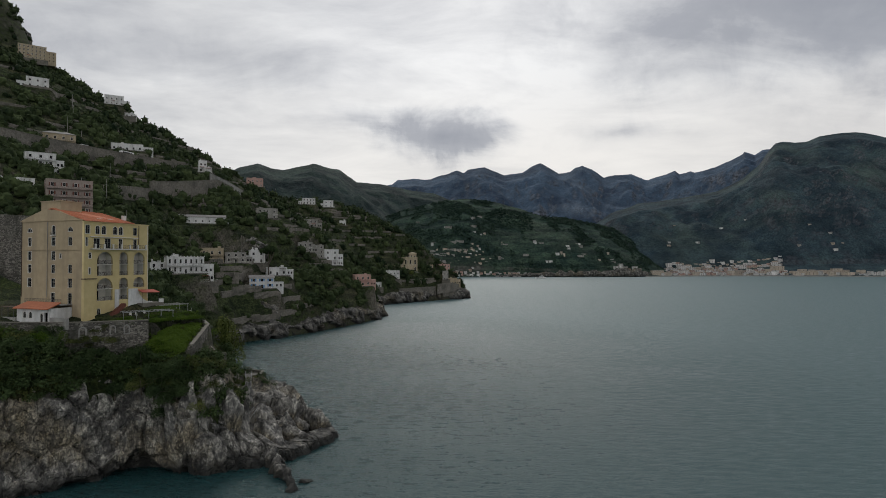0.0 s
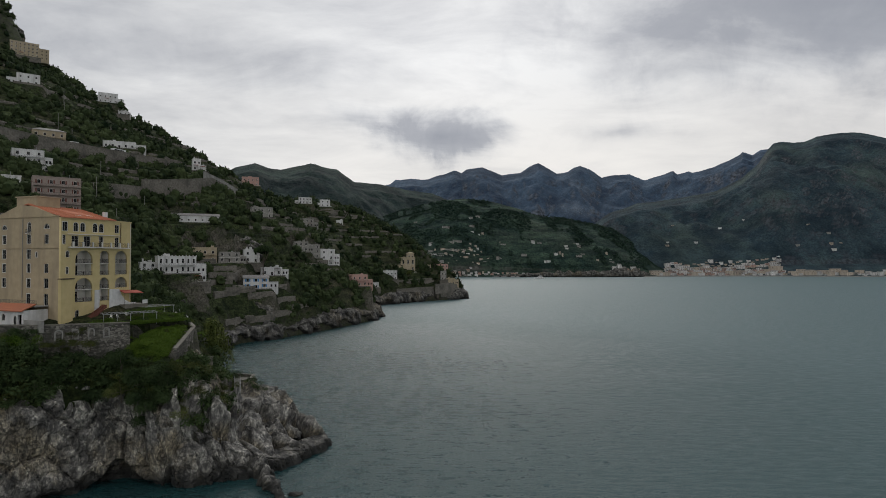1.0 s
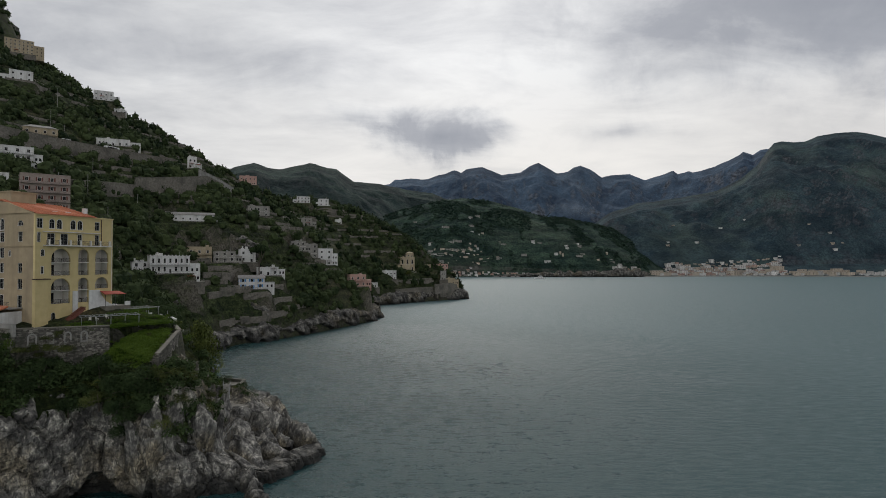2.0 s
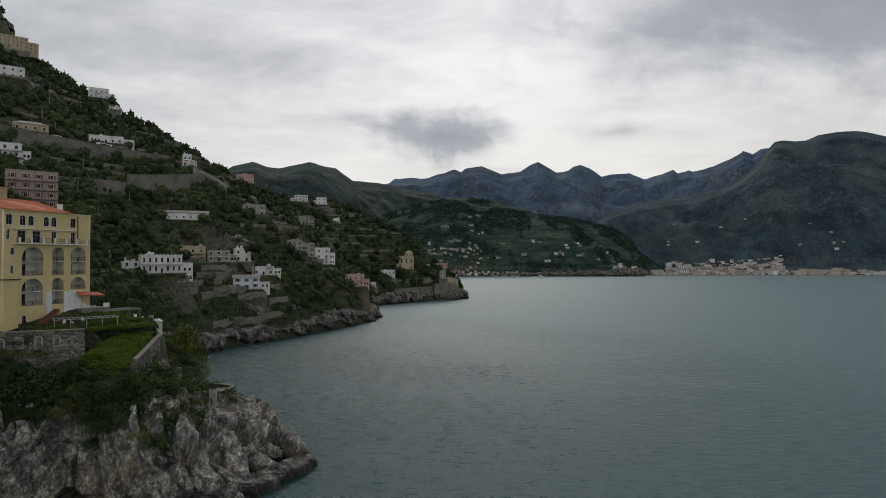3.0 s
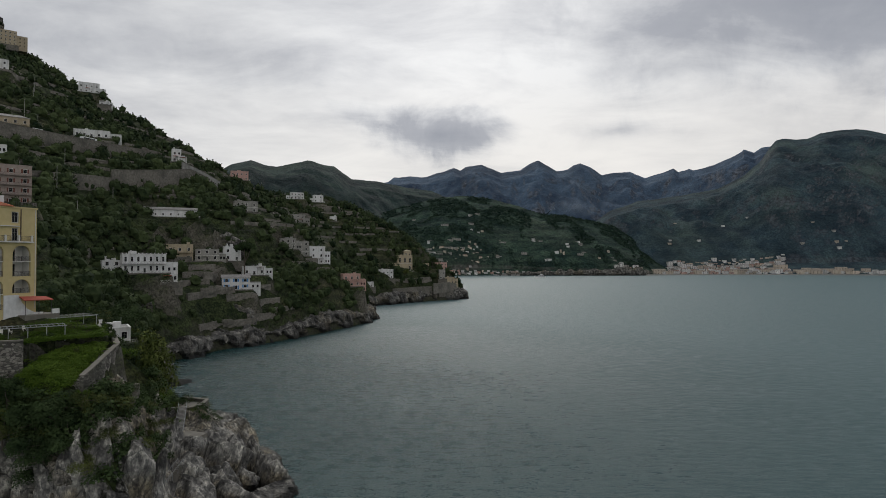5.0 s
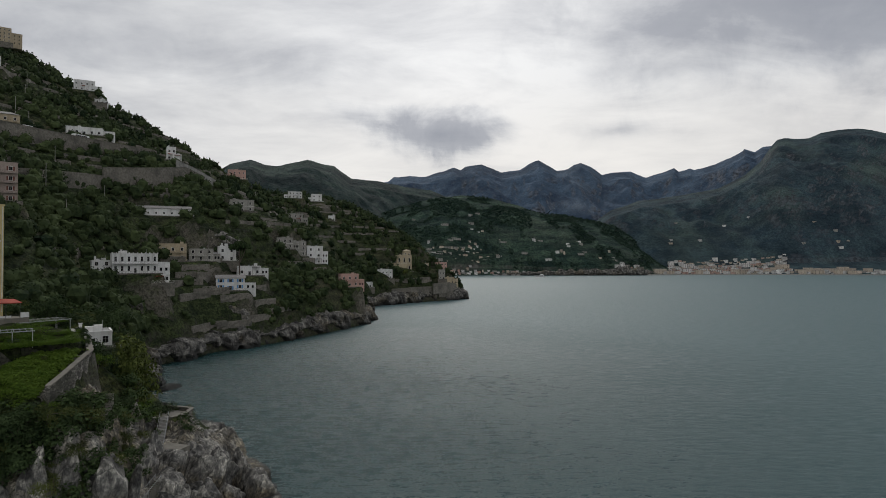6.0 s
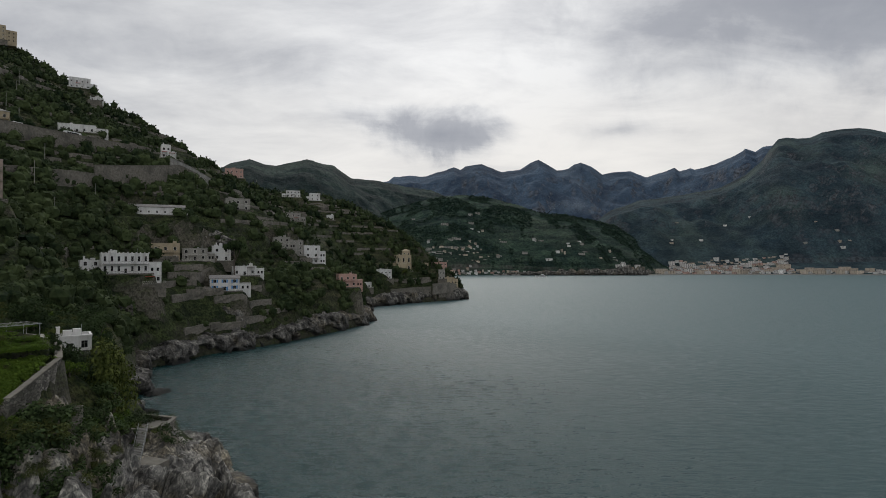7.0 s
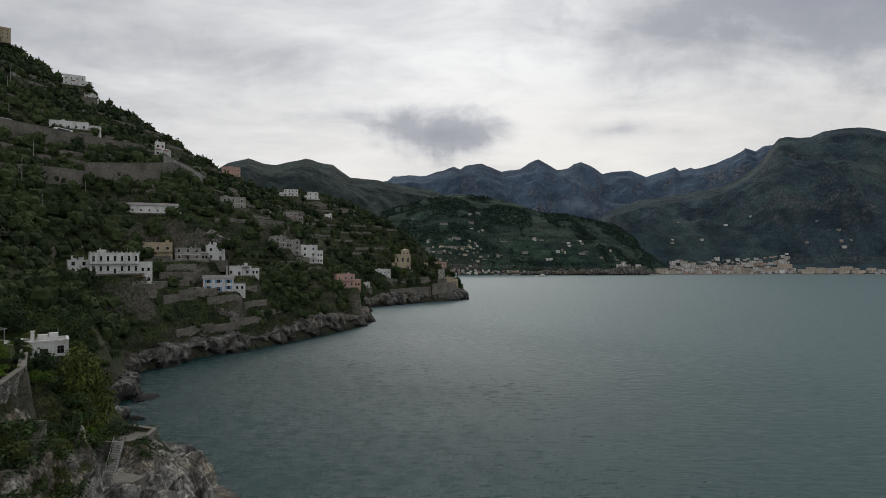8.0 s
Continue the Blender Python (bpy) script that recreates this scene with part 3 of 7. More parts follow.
# ---- mesh helpers ----
def mesh_object(name, verts, faces, mats, parent=None, label="", shade=False, slots=None):
    me = bpy.data.meshes.new(name)
    me.from_pydata([tuple(v) for v in verts], [], [tuple(f) for f in faces])
    for m in (mats if isinstance(mats, (list, tuple)) else [mats]):
        me.materials.append(m)
    if slots is not None:
        me.polygons.foreach_set("material_index", np.asarray(slots, np.int32))
    if shade:
        me.polygons.foreach_set("use_smooth", np.ones(len(me.polygons), bool))
    me.update()
    ob = new(name, me)
    if parent:
        ob.parent = parent
    if label:
        tagged(ob, label)
    return ob


def array_object(name, verts, faces, mat, parent=None, shade=False):
    """As mesh_object, for large arrays of faces with the same number of corners."""
    verts, faces = np.asarray(verts, np.float32), np.asarray(faces, np.int32)
    me = bpy.data.meshes.new(name)
    me.vertices.add(len(verts))
    me.vertices.foreach_set("co", verts.ravel())
    n = faces.shape[1]
    me.loops.add(faces.size)
    me.loops.foreach_set("vertex_index", faces.ravel())
    me.polygons.add(len(faces))
    me.polygons.foreach_set("loop_start", np.arange(0, faces.size, n, dtype=np.int32))
    me.polygons.foreach_set("use_smooth", np.full(len(faces), shade, bool))
    me.materials.append(mat)
    me.update(calc_edges=True)
    ob = new(name, me)
    if parent:
        ob.parent = parent
    return ob


def sheet(name, x, y, z, mat, keep=None, shade=True):
    """A grid of points as one skin of quads."""
    r, c = x.shape
    i = np.arange(r * c).reshape(r, c)
    f = np.stack([i[:-1, :-1], i[:-1, 1:], i[1:, 1:], i[1:, :-1]], -1).reshape(-1, 4)
    if keep is not None:
        k = keep.ravel()
        f = f[k[f].any(1)]
    used, inv = np.unique(f, return_inverse=True)
    v = np.stack([x.ravel(), y.ravel(), z.ravel()], -1)[used]
    return array_object(name, v, inv.reshape(f.shape), mat, shade=shade)


# ---- sea and land ----
sea = mesh_object("water", [(-9000, -3000, 0), (9000, -3000, 0), (9000, 9000, 0), (-9000, 9000, 0)], [(0, 1, 2, 3)], WATER)
tagged(sea, "calm grey-green sea with small ripples under cloud", "sea", kind="structure")


def land_patch(name, x0, x1, y0, y1, step, mat, keep, label, shade=True):
    x, y = np.meshgrid(np.arange(x0, x1 + step, step), np.arange(y0, y1 + step, step))
    z = ground(x, y)
    rough = (fbm(x / 5, y / 5, 0 * x, 3, 5) - 0.5) * 1.6
    ob = sheet(name, x, y, z + rough * smooth(2, 10, z) - 0.4, mat, keep(x, y, z), shade)
    return tagged(ob, label, "ground", kind="structure")


land_patch("ground_headland", -150, -52, 96, 262, 0.8, SHELF, lambda x, y, z: (inland(x, y) > 0.9) & ((x < -50) | (y > 196)), "scrubby green headland ground with bare stone patches", True)
land_patch("ground_hillside", -480, 34, 254, 800, 1.7, SLOPE, lambda x, y, z: (z > -5) & (x > -0.78 * y - 30), "steep terraced hillside with dry stone walls and scrub", False)
land_patch("ground_ridge", -1000, -470, 420, 1090, 6.0, SLOPE, lambda x, y, z: z > -5, "upper green slope of the ridge above the terraces")
land_patch("ground_behind", -480, 34, 796, 1090, 4.0, SLOPE, lambda x, y, z: z > -5, "green slope falling behind the spur")
land_patch("ground_above_road", -420, -146, 60, 258, 4.0, SLOPE, lambda x, y, z: z > -5, "green hillside rising above the hotel")


def cells(x, y, z, seed):
    """Blocky cells: a random value for the cell that a point lies in, and how near it is to the crack between two."""
    shape = x.shape
    p = np.stack([x.ravel(), y.ravel(), z.ravel()], -1)
    i = np.floor(p).astype(np.int64)
    d1, d2, val = np.full(len(p), 9.0), np.full(len(p), 9.0), np.zeros(len(p))
    for a in (-1, 0, 1):
        for b in (-1, 0, 1):
            for c in (-1, 0, 1):
                q = i + (a, b, c)
                o = np.stack([hash_grid(q[:, 0], q[:, 1], q[:, 2], seed + j) for j in range(3)], -1)
                d = np.sqrt(((q + o - p) ** 2).sum(1))
                v = hash_grid(q[:, 0], q[:, 1], q[:, 2], seed + 5)
                first = d < d1
                d2 = np.where(first, d1, np.minimum(d2, d))
                val = np.where(first, v, val)
                d1 = np.where(first, d, d1)
    return val.reshape(shape), (d2 - d1).reshape(shape)


def crag(x, y, z, seed):
    """How far rock stands out at a point: buttresses, steep beds, blocks and cracks."""
    u, v, w = x * 0.80 - y * 0.25 + z * 0.45, x * 0.2 + y * 0.95, z * 0.85 - x * 0.42
    wob = (fbm(x / 4, y / 4, z / 4, 2, seed + 21) - 0.5) * 1.2
    big = fbm(x / 11, y / 11, z / 11, 3, seed + 1, True) - 0.5
    c1, e1 = cells((u + wob) / 5.0, v / 6.0, (w + wob) / 10.0, seed + 31)
    c2, e2 = cells((u + 0.4 * wob) / 1.7, v / 2.1, w / 3.4, seed + 41)
    fine = fbm(x / 0.9, y / 0.9, z / 1.3, 2, seed + 3, True) - 0.5
    c3, e3 = cells(u / 0.8, v / 0.9, w / 1.3, seed + 51)
    return 1.7 * big + 2.2 * (c1 - 0.5) - 0.9 * smooth(0.14, 0.0, e1) + 1.1 * (c2 - 0.5) - 0.25 * smooth(0.12, 0.0, e2) + 0.42 * (c3 - 0.5) + 0.25 * fine


def sea_cliff(name, points, step, rows, top, lean, rough, mat, label, seed, out_by=1.6, size=1.0, base=0.0):
    """Rock face along a line of shore: height and lean vary along it; broken up in buttresses, beds and blocks."""
    line = curve_through(points, step)
    d = np.gradient(line, axis=0)
    d /= np.linalg.norm(d, axis=1)[:, None] + 1e-9
    for _ in range(int(6 / step)):
        d[1:-1] = (d[:-2] + d[1:-1] + d[2:]) / 3
    into = np.stack([-d[:, 1], d[:, 0]], -1)
    along = np.arange(len(line)) * step
    at = np.concatenate([[0], np.cumsum(np.hypot(*np.diff(np.array(points, float), axis=0).T))])
    h = np.interp(np.linspace(0, at[-1], len(line)), at, top)
    lean = np.interp(np.linspace(0, at[-1], len(line)), at, np.broadcast_to(lean, len(at)))[:, None]
    h = h * (0.5 + 1.0 * fbm(along / 14, 0 * along, 0 * along, 3, seed)) if size > 1 else h * (0.78 + 0.44 * fbm(along / 14, 0 * along, 0 * along, 3, seed))
    k = np.linspace(0, 1, rows)
    z = -1.5 + (h[:, None] + 1.5) * k[None] ** 0.9
    z = z + base
    off = lean * (z - base) - out_by + 3.5 * smooth(0.75, 1.0, k)[None]
    x = line[:, 0, None] + into[:, 0, None] * off
    y = line[:, 1, None] + into[:, 1, None] * off
    arch = fbm(along / 7, 0 * along, 0 * along, 2, seed + 7)
    cave = (smooth(0.30, 0.46, arch) * (smooth(-56, -62, line[:, 0]) if size <= 1 else 1.0) * (base == 0))[:, None] * smooth(0.0, -1.6, z - (1.6 + 4.5 * smooth(0.40, 0.7, arch))[:, None])
    out = rough * crag(x / size, y / size, z / size, seed) - cave * 4.5
    x, y = x - into[:, 0, None] * out, y - into[:, 1, None] * out
    z = z + rough * 0.25 * out * k[None]
    ob = sheet(name, x, y, z, mat, shade=False)
    return tagged(ob, label, "cliff", kind="structure")


def rocky_point():
    """The bare rock spine between the gardens and the water."""
    x, y = np.meshgrid(np.arange(-59, -27, 0.45), np.arange(130, 204, 0.45))
    z = ground(x, y)
    c = crag(x, y, z * 1.5, 88)
    for px, py, r, _ in PADS:
        c = c * smooth(r - 1, r + 3, np.hypot(x - px, y - py))
    ob = sheet("rocky_point", x + 0.25 * c, y + 0.15 * c, z - 0.3 + 0.75 * c * smooth(0, 6, z), ROCK, (inland(x, y) > 1.5) & (z > -4), False)
    return tagged(ob, "jagged grey limestone spine running down to the water", "rock", kind="structure")


rocky_point()
sea_cliff("cliff_headland", [(-150, 94), (-105, 109), (-88, 118), (-78, 127), (-69, 134), (-55, 132), (-46, 136.5), (-39, 141), (-34, 151), (-31.5, 160), (-37, 173), (-50, 186), (-66, 196),
          (-84, 212), (-99, 235)], 0.36, 84, [20, 21, 21, 22, 23, 18, 9, 4, 3, 2.5, 3, 6, 9, 10, 9], [0.05, 0.05, 0.05, 0.04, 0.03, 0.05, 0.2, 0.3, 0.3, 0.3, 0.3, 0.25, 0.25, 0.25, 0.25], 0.8, ROCK,
          "grey and ochre limestone sea cliff with dark caves at its foot", 11, 1.0)
sea_cliff("cliff_bay", [(-97, 229), (-107, 267), (-126, 306), (-119, 322), (-115, 345), (-97, 371), (-75, 417), (-54, 482), (-58, 520), (-63, 560)], 0.9, 26,
          [6, 6, 7, 8, 9, 10, 11, 11, 8, 7], 0.45, 1.0, ROCK_FAR, "low brown-grey rock cliff along the bay", 31, 3.6, 1.3)
sea_cliff("cliff_point", [(-63, 556), (-68, 622), (-32, 672), (-5, 705), (25, 733), (10, 780), (-20, 830)], 1.4, 16, [8, 10, 11, 12, 11, 9, 9], 0.3, 1.1, ROCK_FAR,
          "dark rock point below the villa gardens", 51, 5.0, 1.6)
sea_cliff("cliff_village", [(150, 1652), (250, 1640), (340, 1640), (440, 1643), (540, 1650), (585, 1690)], 4.0, 12, [5, 11, 16, 18, 21, 10], 0.25, 1.2, ROCK_FAR,
          "long brown rock wall along the far shore", 61, 5.0, 4.0)


def rock_mesh(size, seed, detail=4, beds=0.5, planes=15):
    """One block of limestone: broken off along flat faces, then cracked and chipped."""
    bm = bmesh.new()
    bmesh.ops.create_icosphere(bm, subdivisions=detail, radius=1.0)
    v = np.array([p.co[:] for p in bm.verts])
    f = [[p.index for p in q.verts] for q in bm.faces]
    bm.free()
    g = np.random.default_rng(seed)
    nrm = g.normal(size=(planes, 3))
    nrm /= np.linalg.norm(nrm, axis=1)[:, None]
    off = g.uniform(0.55, 1.0, planes)
    r = np.min(np.where(v @ nrm.T > 0.05, off / np.maximum(v @ nrm.T, 0.05), 1.15), axis=1)
    r = np.minimum(r, 1.15)
    o = seed * 13.7
    w = v * np.array(size) * r[:, None]
    ss = max(size)
    n = fbm(w[:, 0] / (ss * 0.5) + o, w[:, 1] / (ss * 0.5), w[:, 2] / (ss * 0.4), 5, seed, True) - 0.5
    b = crag(w[:, 0] + o, w[:, 1] + o, w[:, 2], seed)
    return w * (1 + 0.30 * n + beds * b * 0.9 / ss)[:, None], f


def rock(x, y, z, size, turn, seed, label="pale grey limestone rock at the water's edge", tilt=(0, 0), detail=4, mat=None):
    v, f = rock_mesh(size, seed, detail)
    ob = mesh_object("sea_rock", v, f, mat or ROCK)
    ob.matrix_world = pose(x, y, z, tilt[0], tilt[1], turn)
    return tagged(ob, label, "rock", "rocks off the headland")


# blocks and slabs of the point, from the tall pale spires down to the water: place, half size, turn, tilt
POINT_ROCKS = [
    (-50.6, 138.6, 9.5, (3.2, 2.8, 10.5), 20, (4, 6)), (-48.6, 140.0, 6.0, (2.4, 2.4, 8.5), 50, (0, 12)), (-52.9, 136.6, 8.0, (2.0, 2.2, 8.6), 10, (0, 4)),
    (-58.0, 132.8, 10.0, (2.6, 2.4, 10.0), 0, (0, -5)), (-55.6, 134.2, 7.0, (2.0, 2.0, 8.8), 40, (0, 3)), (-60.8, 132.6, 8.0, (2.6, 2.2, 9.0), 15, (0, -8)),
    (-45.0, 159.2, 5.4, (5.4, 4.2, 6.0), 15, (0, 22)), (-40.4, 159.6, 2.6, (3.0, 2.6, 3.4), -10, (0, 10)), (-49.8, 157.6, 7.0, (3.6, 4.0, 6.0), 30, (0, 18)),
    (-34.9, 163.0, 2.0, (3.6, 3.2, 4.2), -15, (0, 14)), (-32.8, 161.8, 0.4, (1.8, 2.0, 2.2), 20, (0, 0)), (-37.6, 164.6, 2.4, (2.0, 2.4, 3.8), 35, (0, 8)),
    (-43.6, 168.0, 4.6, (2.0, 2.6, 5.0), 10, (0, -6)), (-41.0, 168.4, 3.4, (1.6, 2.2, 4.6), 30, (0, 4)), (-45.8, 166.2, 6.0, (2.0, 2.6, 5.0), 60, (0, 14)), (-39.0, 167.2, 2.2, (1.7, 2.0, 4.0), 5, (0, 9)),
    (-43.6, 147.2, 4.2, (7.6, 2.8, 3.6), -38, (6, 24)), (-38.6, 143.6, 0.9, (3.2, 2.2, 2.4), -45, (0, 12)), (-47.6, 151.4, 5.6, (3.4, 3.0, 4.2), -30, (0, 20)),
    (-40.4, 152.6, 2.8, (7.2, 2.0, 2.9), -24, (0, 17)), (-35.8, 149.6, 0.5, (3.0, 1.5, 1.7), -30, (0, 10)), (-43.0, 155.0, 3.6, (3.6, 2.2, 3.6), -20, (0, 16)),
    (-44.6, 139.4, 1.6, (2.4, 2.6, 4.2), -40, (0, 10)), (-40.8, 138.0, 1.4, (3.0, 2.0, 3.4), -50, (0, 14)), (-38.4, 134.6, 1.2, (2.6, 1.7, 2.8), -60, (0, 14)), (-36.4, 131.6, 0.8, (2.4, 1.6, 2.3), -50, (0, 10)),
    (-34.6, 128.6, 0.5, (2.2, 1.5, 2.0), -70, (0, 10)), (-33.0, 125.8, 0.2, (2.0, 1.3, 1.6), -50, (0, 8)), (-31.8, 123.4, 0.0, (1.6, 1.1, 1.2), -65, (0, 5)), (-30.2, 127.6, 0.0, (1.6, 0.9, 0.8), 10, (0, 0)),
    (-46.4, 144.0, 3.0, (2.6, 3.0, 4.4), 10, (0, 10)), (-53.0, 151.0, 9.0, (3.4, 4.0, 6.0), 25, (0, 20)), (-53.6, 155.6, 10.0, (3.0, 3.2, 5.6), 50, (0, 16)),
    (-49, 166, 5.0, (4.0, 3.6, 5.6), 30, (0, 10)), (-44, 172.6, 0.8, (4.2, 3.2, 3.6), 15, (0, 12)), (-47, 177, 0.6, (4.6, 4.0, 4.2), 50, (0, 8)), (-54, 185, 1.0, (5.2, 4.0, 4.4), 70, (0, 5)), (-39.5, 172.4, 0.2, (2.4, 2.2, 1.8), 0, (0, 0))]
for i, (x, y, z, sz, turn, tl) in enumerate(POINT_ROCKS):
    rock(x, y, z, sz, turn, 40 + i, tilt=tl)
# bare rock faces on the slope below the villa and behind the houses
for i, (pts, base, top) in enumerate([([(-158, 292), (-150, 297), (-141, 303), (-132, 309)], 20, [12, 15, 14, 10]), 
                                      ([(-164, 388), (-154, 392), (-143, 397), (-131, 404), (-121, 412)], 50, [9, 13, 12, 13, 8]), ([(-122, 357), (-112, 362), (-103, 372)], 12, [8, 12, 8]),
                                      ([(-106, 380), (-97, 388), (-90, 400)], 10, [8, 11, 7]), ([(-112, 455), (-103, 458), (-94, 466)], 36, [8, 12, 8]), ([(-90, 442), (-80, 446), (-70, 456)], 10, [8, 12, 8])]):
    sea_cliff("outcrop", pts, 0.9, 18, top, 0.3, 0.9, ROCK_FAR, "weathered grey-brown rock face on the slope", 130 + 3 * i, 0.0, 1.0, base)
v, f = rock_mesh((38, 30, 58), 95, 5)
peak = mesh_object("crag", v, f, ROCK_FAR)
peak.matrix_world = pose(-592, 765, 330, 0, 6, 20)
tagged(peak, "bare brown rock crag on the ridge top", "crag", kind="structure")
rock(-94.4, 237.5, 1.0, (4.2, 3.2, 3.4), 20, 71, "large pale boulder standing in the shallow water")
rock(-99, 262, 0.3, (4.5, 2.2, 1.8), 60, 72, "low dark rock awash at the foot of the cliff")
rock(-88.5, 238, 0.0, (2.0, 1.4, 1.0), 0, 73, "small dark rock awash in the bay")


# ---- far land ----
def mountain(name, foot, crest, far_y, crest_y, back_y, mat, label, amp, grain, seed, cols=420, rows=110, bulge=0.62, gully=1.0, plain=(0.02, 0.01), jag=0.003):
    """A mountain range that spans headings from k = x / y; foot: (k, y) of its shore; crest: (k, slope up) of its skyline."""
    ks = np.linspace(crest[0][0], crest[-1][0], cols)
    fy = np.interp(ks, [p[0] for p in foot], [p[1] for p in foot])
    cs = np.interp(ks, [p[0] for p in crest], [p[1] for p in crest]) + (fbm(ks * 55, 0 * ks, 0 * ks, 4, seed + 40) - 0.5) * jag
    cy = crest_y + 0.10 * (fbm(ks * 5, 0 * ks, 0 * ks, 3, seed) - 0.5) * crest_y
    cz = 48 + cs * cy
    w = np.linspace(-0.03, 1.35, rows)
    k, q = np.meshgrid(ks, w)
    y = np.where(q < 1, fy + (cy - fy) * q, cy + (back_y - cy) * (q - 1) / 0.35)
    x = k * y
    up = np.clip((q - plain[0]) / (1 - plain[0]), 0, 1)
    rise = np.where(q < plain[0], plain[1] * q / plain[0], plain[1] + (1 - plain[1]) * up ** bulge)
    rise = np.where(q > 1, 1 - 0.9 * (q - 1) / 0.35, rise)
    n = fbm(x / grain, y / grain, 0 * x, 4, seed + 3, True) - 0.55
    spur = fbm(x / (grain * 2.2), y / (grain * 4), 0 * x, 3, seed + 9, True) - 0.5
    mid = smooth(plain[0], plain[0] + 0.25, q) * (1 - smooth(0.72, 0.98, np.minimum(q, 1)))
    z = cz * rise + (amp * n + amp * 2.2 * spur * gully) * mid
    z += (fbm(x / (grain * 0.12), y / (grain * 0.12), 0 * k, 3, seed + 5) - 0.5) * amp * 0.34 * smooth(plain[0], plain[0] + 0.2, q) * (1 - 0.93 * smooth(0.7, 1.0, q))
    # spurs stay below the skyline
    z = np.where(q < 1, np.minimum(z, 48 + (cs - 0.012 * smooth(1.0, 0.8, q)) * y), z)
    z = np.where(q < 0, -6, np.maximum(z, 1.5))
    ob = sheet(name, x, y, z, mat)
    tagged(ob, label, "mountain", kind="structure")
    return x, y, z, ks, w


def skyline(*uv):
    return [((u - 789) / 1040, (460 - v) / 1040) for u, v in uv]


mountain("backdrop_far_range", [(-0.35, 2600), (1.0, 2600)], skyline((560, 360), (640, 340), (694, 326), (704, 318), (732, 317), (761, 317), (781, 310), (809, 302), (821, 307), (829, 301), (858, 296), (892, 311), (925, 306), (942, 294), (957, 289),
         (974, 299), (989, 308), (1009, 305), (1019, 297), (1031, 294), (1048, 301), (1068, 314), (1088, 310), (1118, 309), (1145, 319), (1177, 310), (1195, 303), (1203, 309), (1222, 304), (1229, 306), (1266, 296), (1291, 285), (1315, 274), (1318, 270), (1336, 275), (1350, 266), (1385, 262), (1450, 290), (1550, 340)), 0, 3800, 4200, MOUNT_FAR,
         "jagged mountain range far off, blue-grey with painted haze", 160, 420, 5, cols=560, rows=80, bulge=0.8, jag=0.0035)
WOODED_RANGE = mountain("backdrop_wooded_range", [(-0.5, 1250), (-0.15, 1500), (-0.04, 1850), (0.3, 2050)], skyline((290, 400), (380, 320), (420, 297), (455, 289), (477, 297), (501, 301), (520, 297), (554, 289), (582, 297), (601, 301), (631, 323), (671, 326), (700, 331), (724, 337),
         (769, 342), (797, 354), (860, 380), (930, 420), (960, 450)), 0, 2450, 2900, MOUNT_WOOD, "dark green wooded mountain behind the spur", 55, 260, 15, bulge=0.75, jag=0.0022)
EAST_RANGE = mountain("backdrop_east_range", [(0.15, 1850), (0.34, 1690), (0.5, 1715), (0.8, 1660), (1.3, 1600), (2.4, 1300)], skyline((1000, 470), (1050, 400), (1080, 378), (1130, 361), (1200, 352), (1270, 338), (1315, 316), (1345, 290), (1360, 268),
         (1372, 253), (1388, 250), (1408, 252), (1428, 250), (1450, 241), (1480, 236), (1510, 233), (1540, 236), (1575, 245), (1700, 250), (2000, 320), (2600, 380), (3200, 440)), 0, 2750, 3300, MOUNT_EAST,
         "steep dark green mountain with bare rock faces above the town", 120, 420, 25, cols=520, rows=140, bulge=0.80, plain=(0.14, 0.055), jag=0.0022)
VILLAGE_HILL = mountain("backdrop_village_hill", [(-0.2, 1560), (0.0, 1600), (0.06, 1655), (0.14, 1655), (0.33, 1660), (0.37, 1690), (0.42, 1800)], skyline((600, 440), (680, 385), (730, 368), (770, 358), (812, 352), (845, 354), (880, 359), (920, 370), (960, 384), (1000, 385),
         (1030, 392), (1085, 404), (1110, 422), (1140, 442), (1165, 462), (1190, 474), (1230, 480)), 0, 1980, 2300, MOUNT_NEAR, "green terraced hill with scattered village houses", 22, 150, 35, bulge=0.66, gully=0.5, plain=(0.08, 0.05), jag=0.003)


# ---- building parts ----
def part(name, bm, mat, parent, label=""):
    """One bmesh as one mesh under a thing or a part."""
    me = bpy.data.meshes.new(name)
    bmesh.ops.recalc_face_normals(bm, faces=bm.faces[:])
    bm.to_mesh(me)
    bm.free()
    me.materials.append(mat)
    ob = new(name, me)
    ob.parent = parent
    if label:
        tagged(ob, label)
    return ob


def add_box(bm, x0, x1, y0, y1, z0, z1, m=None):
    v = [bm.verts.new(p if m is None else m @ Vector(p)) for p in
         [(x0, y0, z0), (x1, y0, z0), (x1, y1, z0), (x0, y1, z0), (x0, y0, z1), (x1, y0, z1), (x1, y1, z1), (x0, y1, z1)]]
    for f in ((0, 3, 2, 1), (4, 5, 6, 7), (0, 1, 5, 4), (1, 2, 6, 5), (2, 3, 7, 6), (3, 0, 4, 7)):
        bm.faces.new([v[i] for i in f])
    return bm


def box(x0, x1, y0, y1, z0, z1):
    return add_box(bmesh.new(), x0, x1, y0, y1, z0, z1)


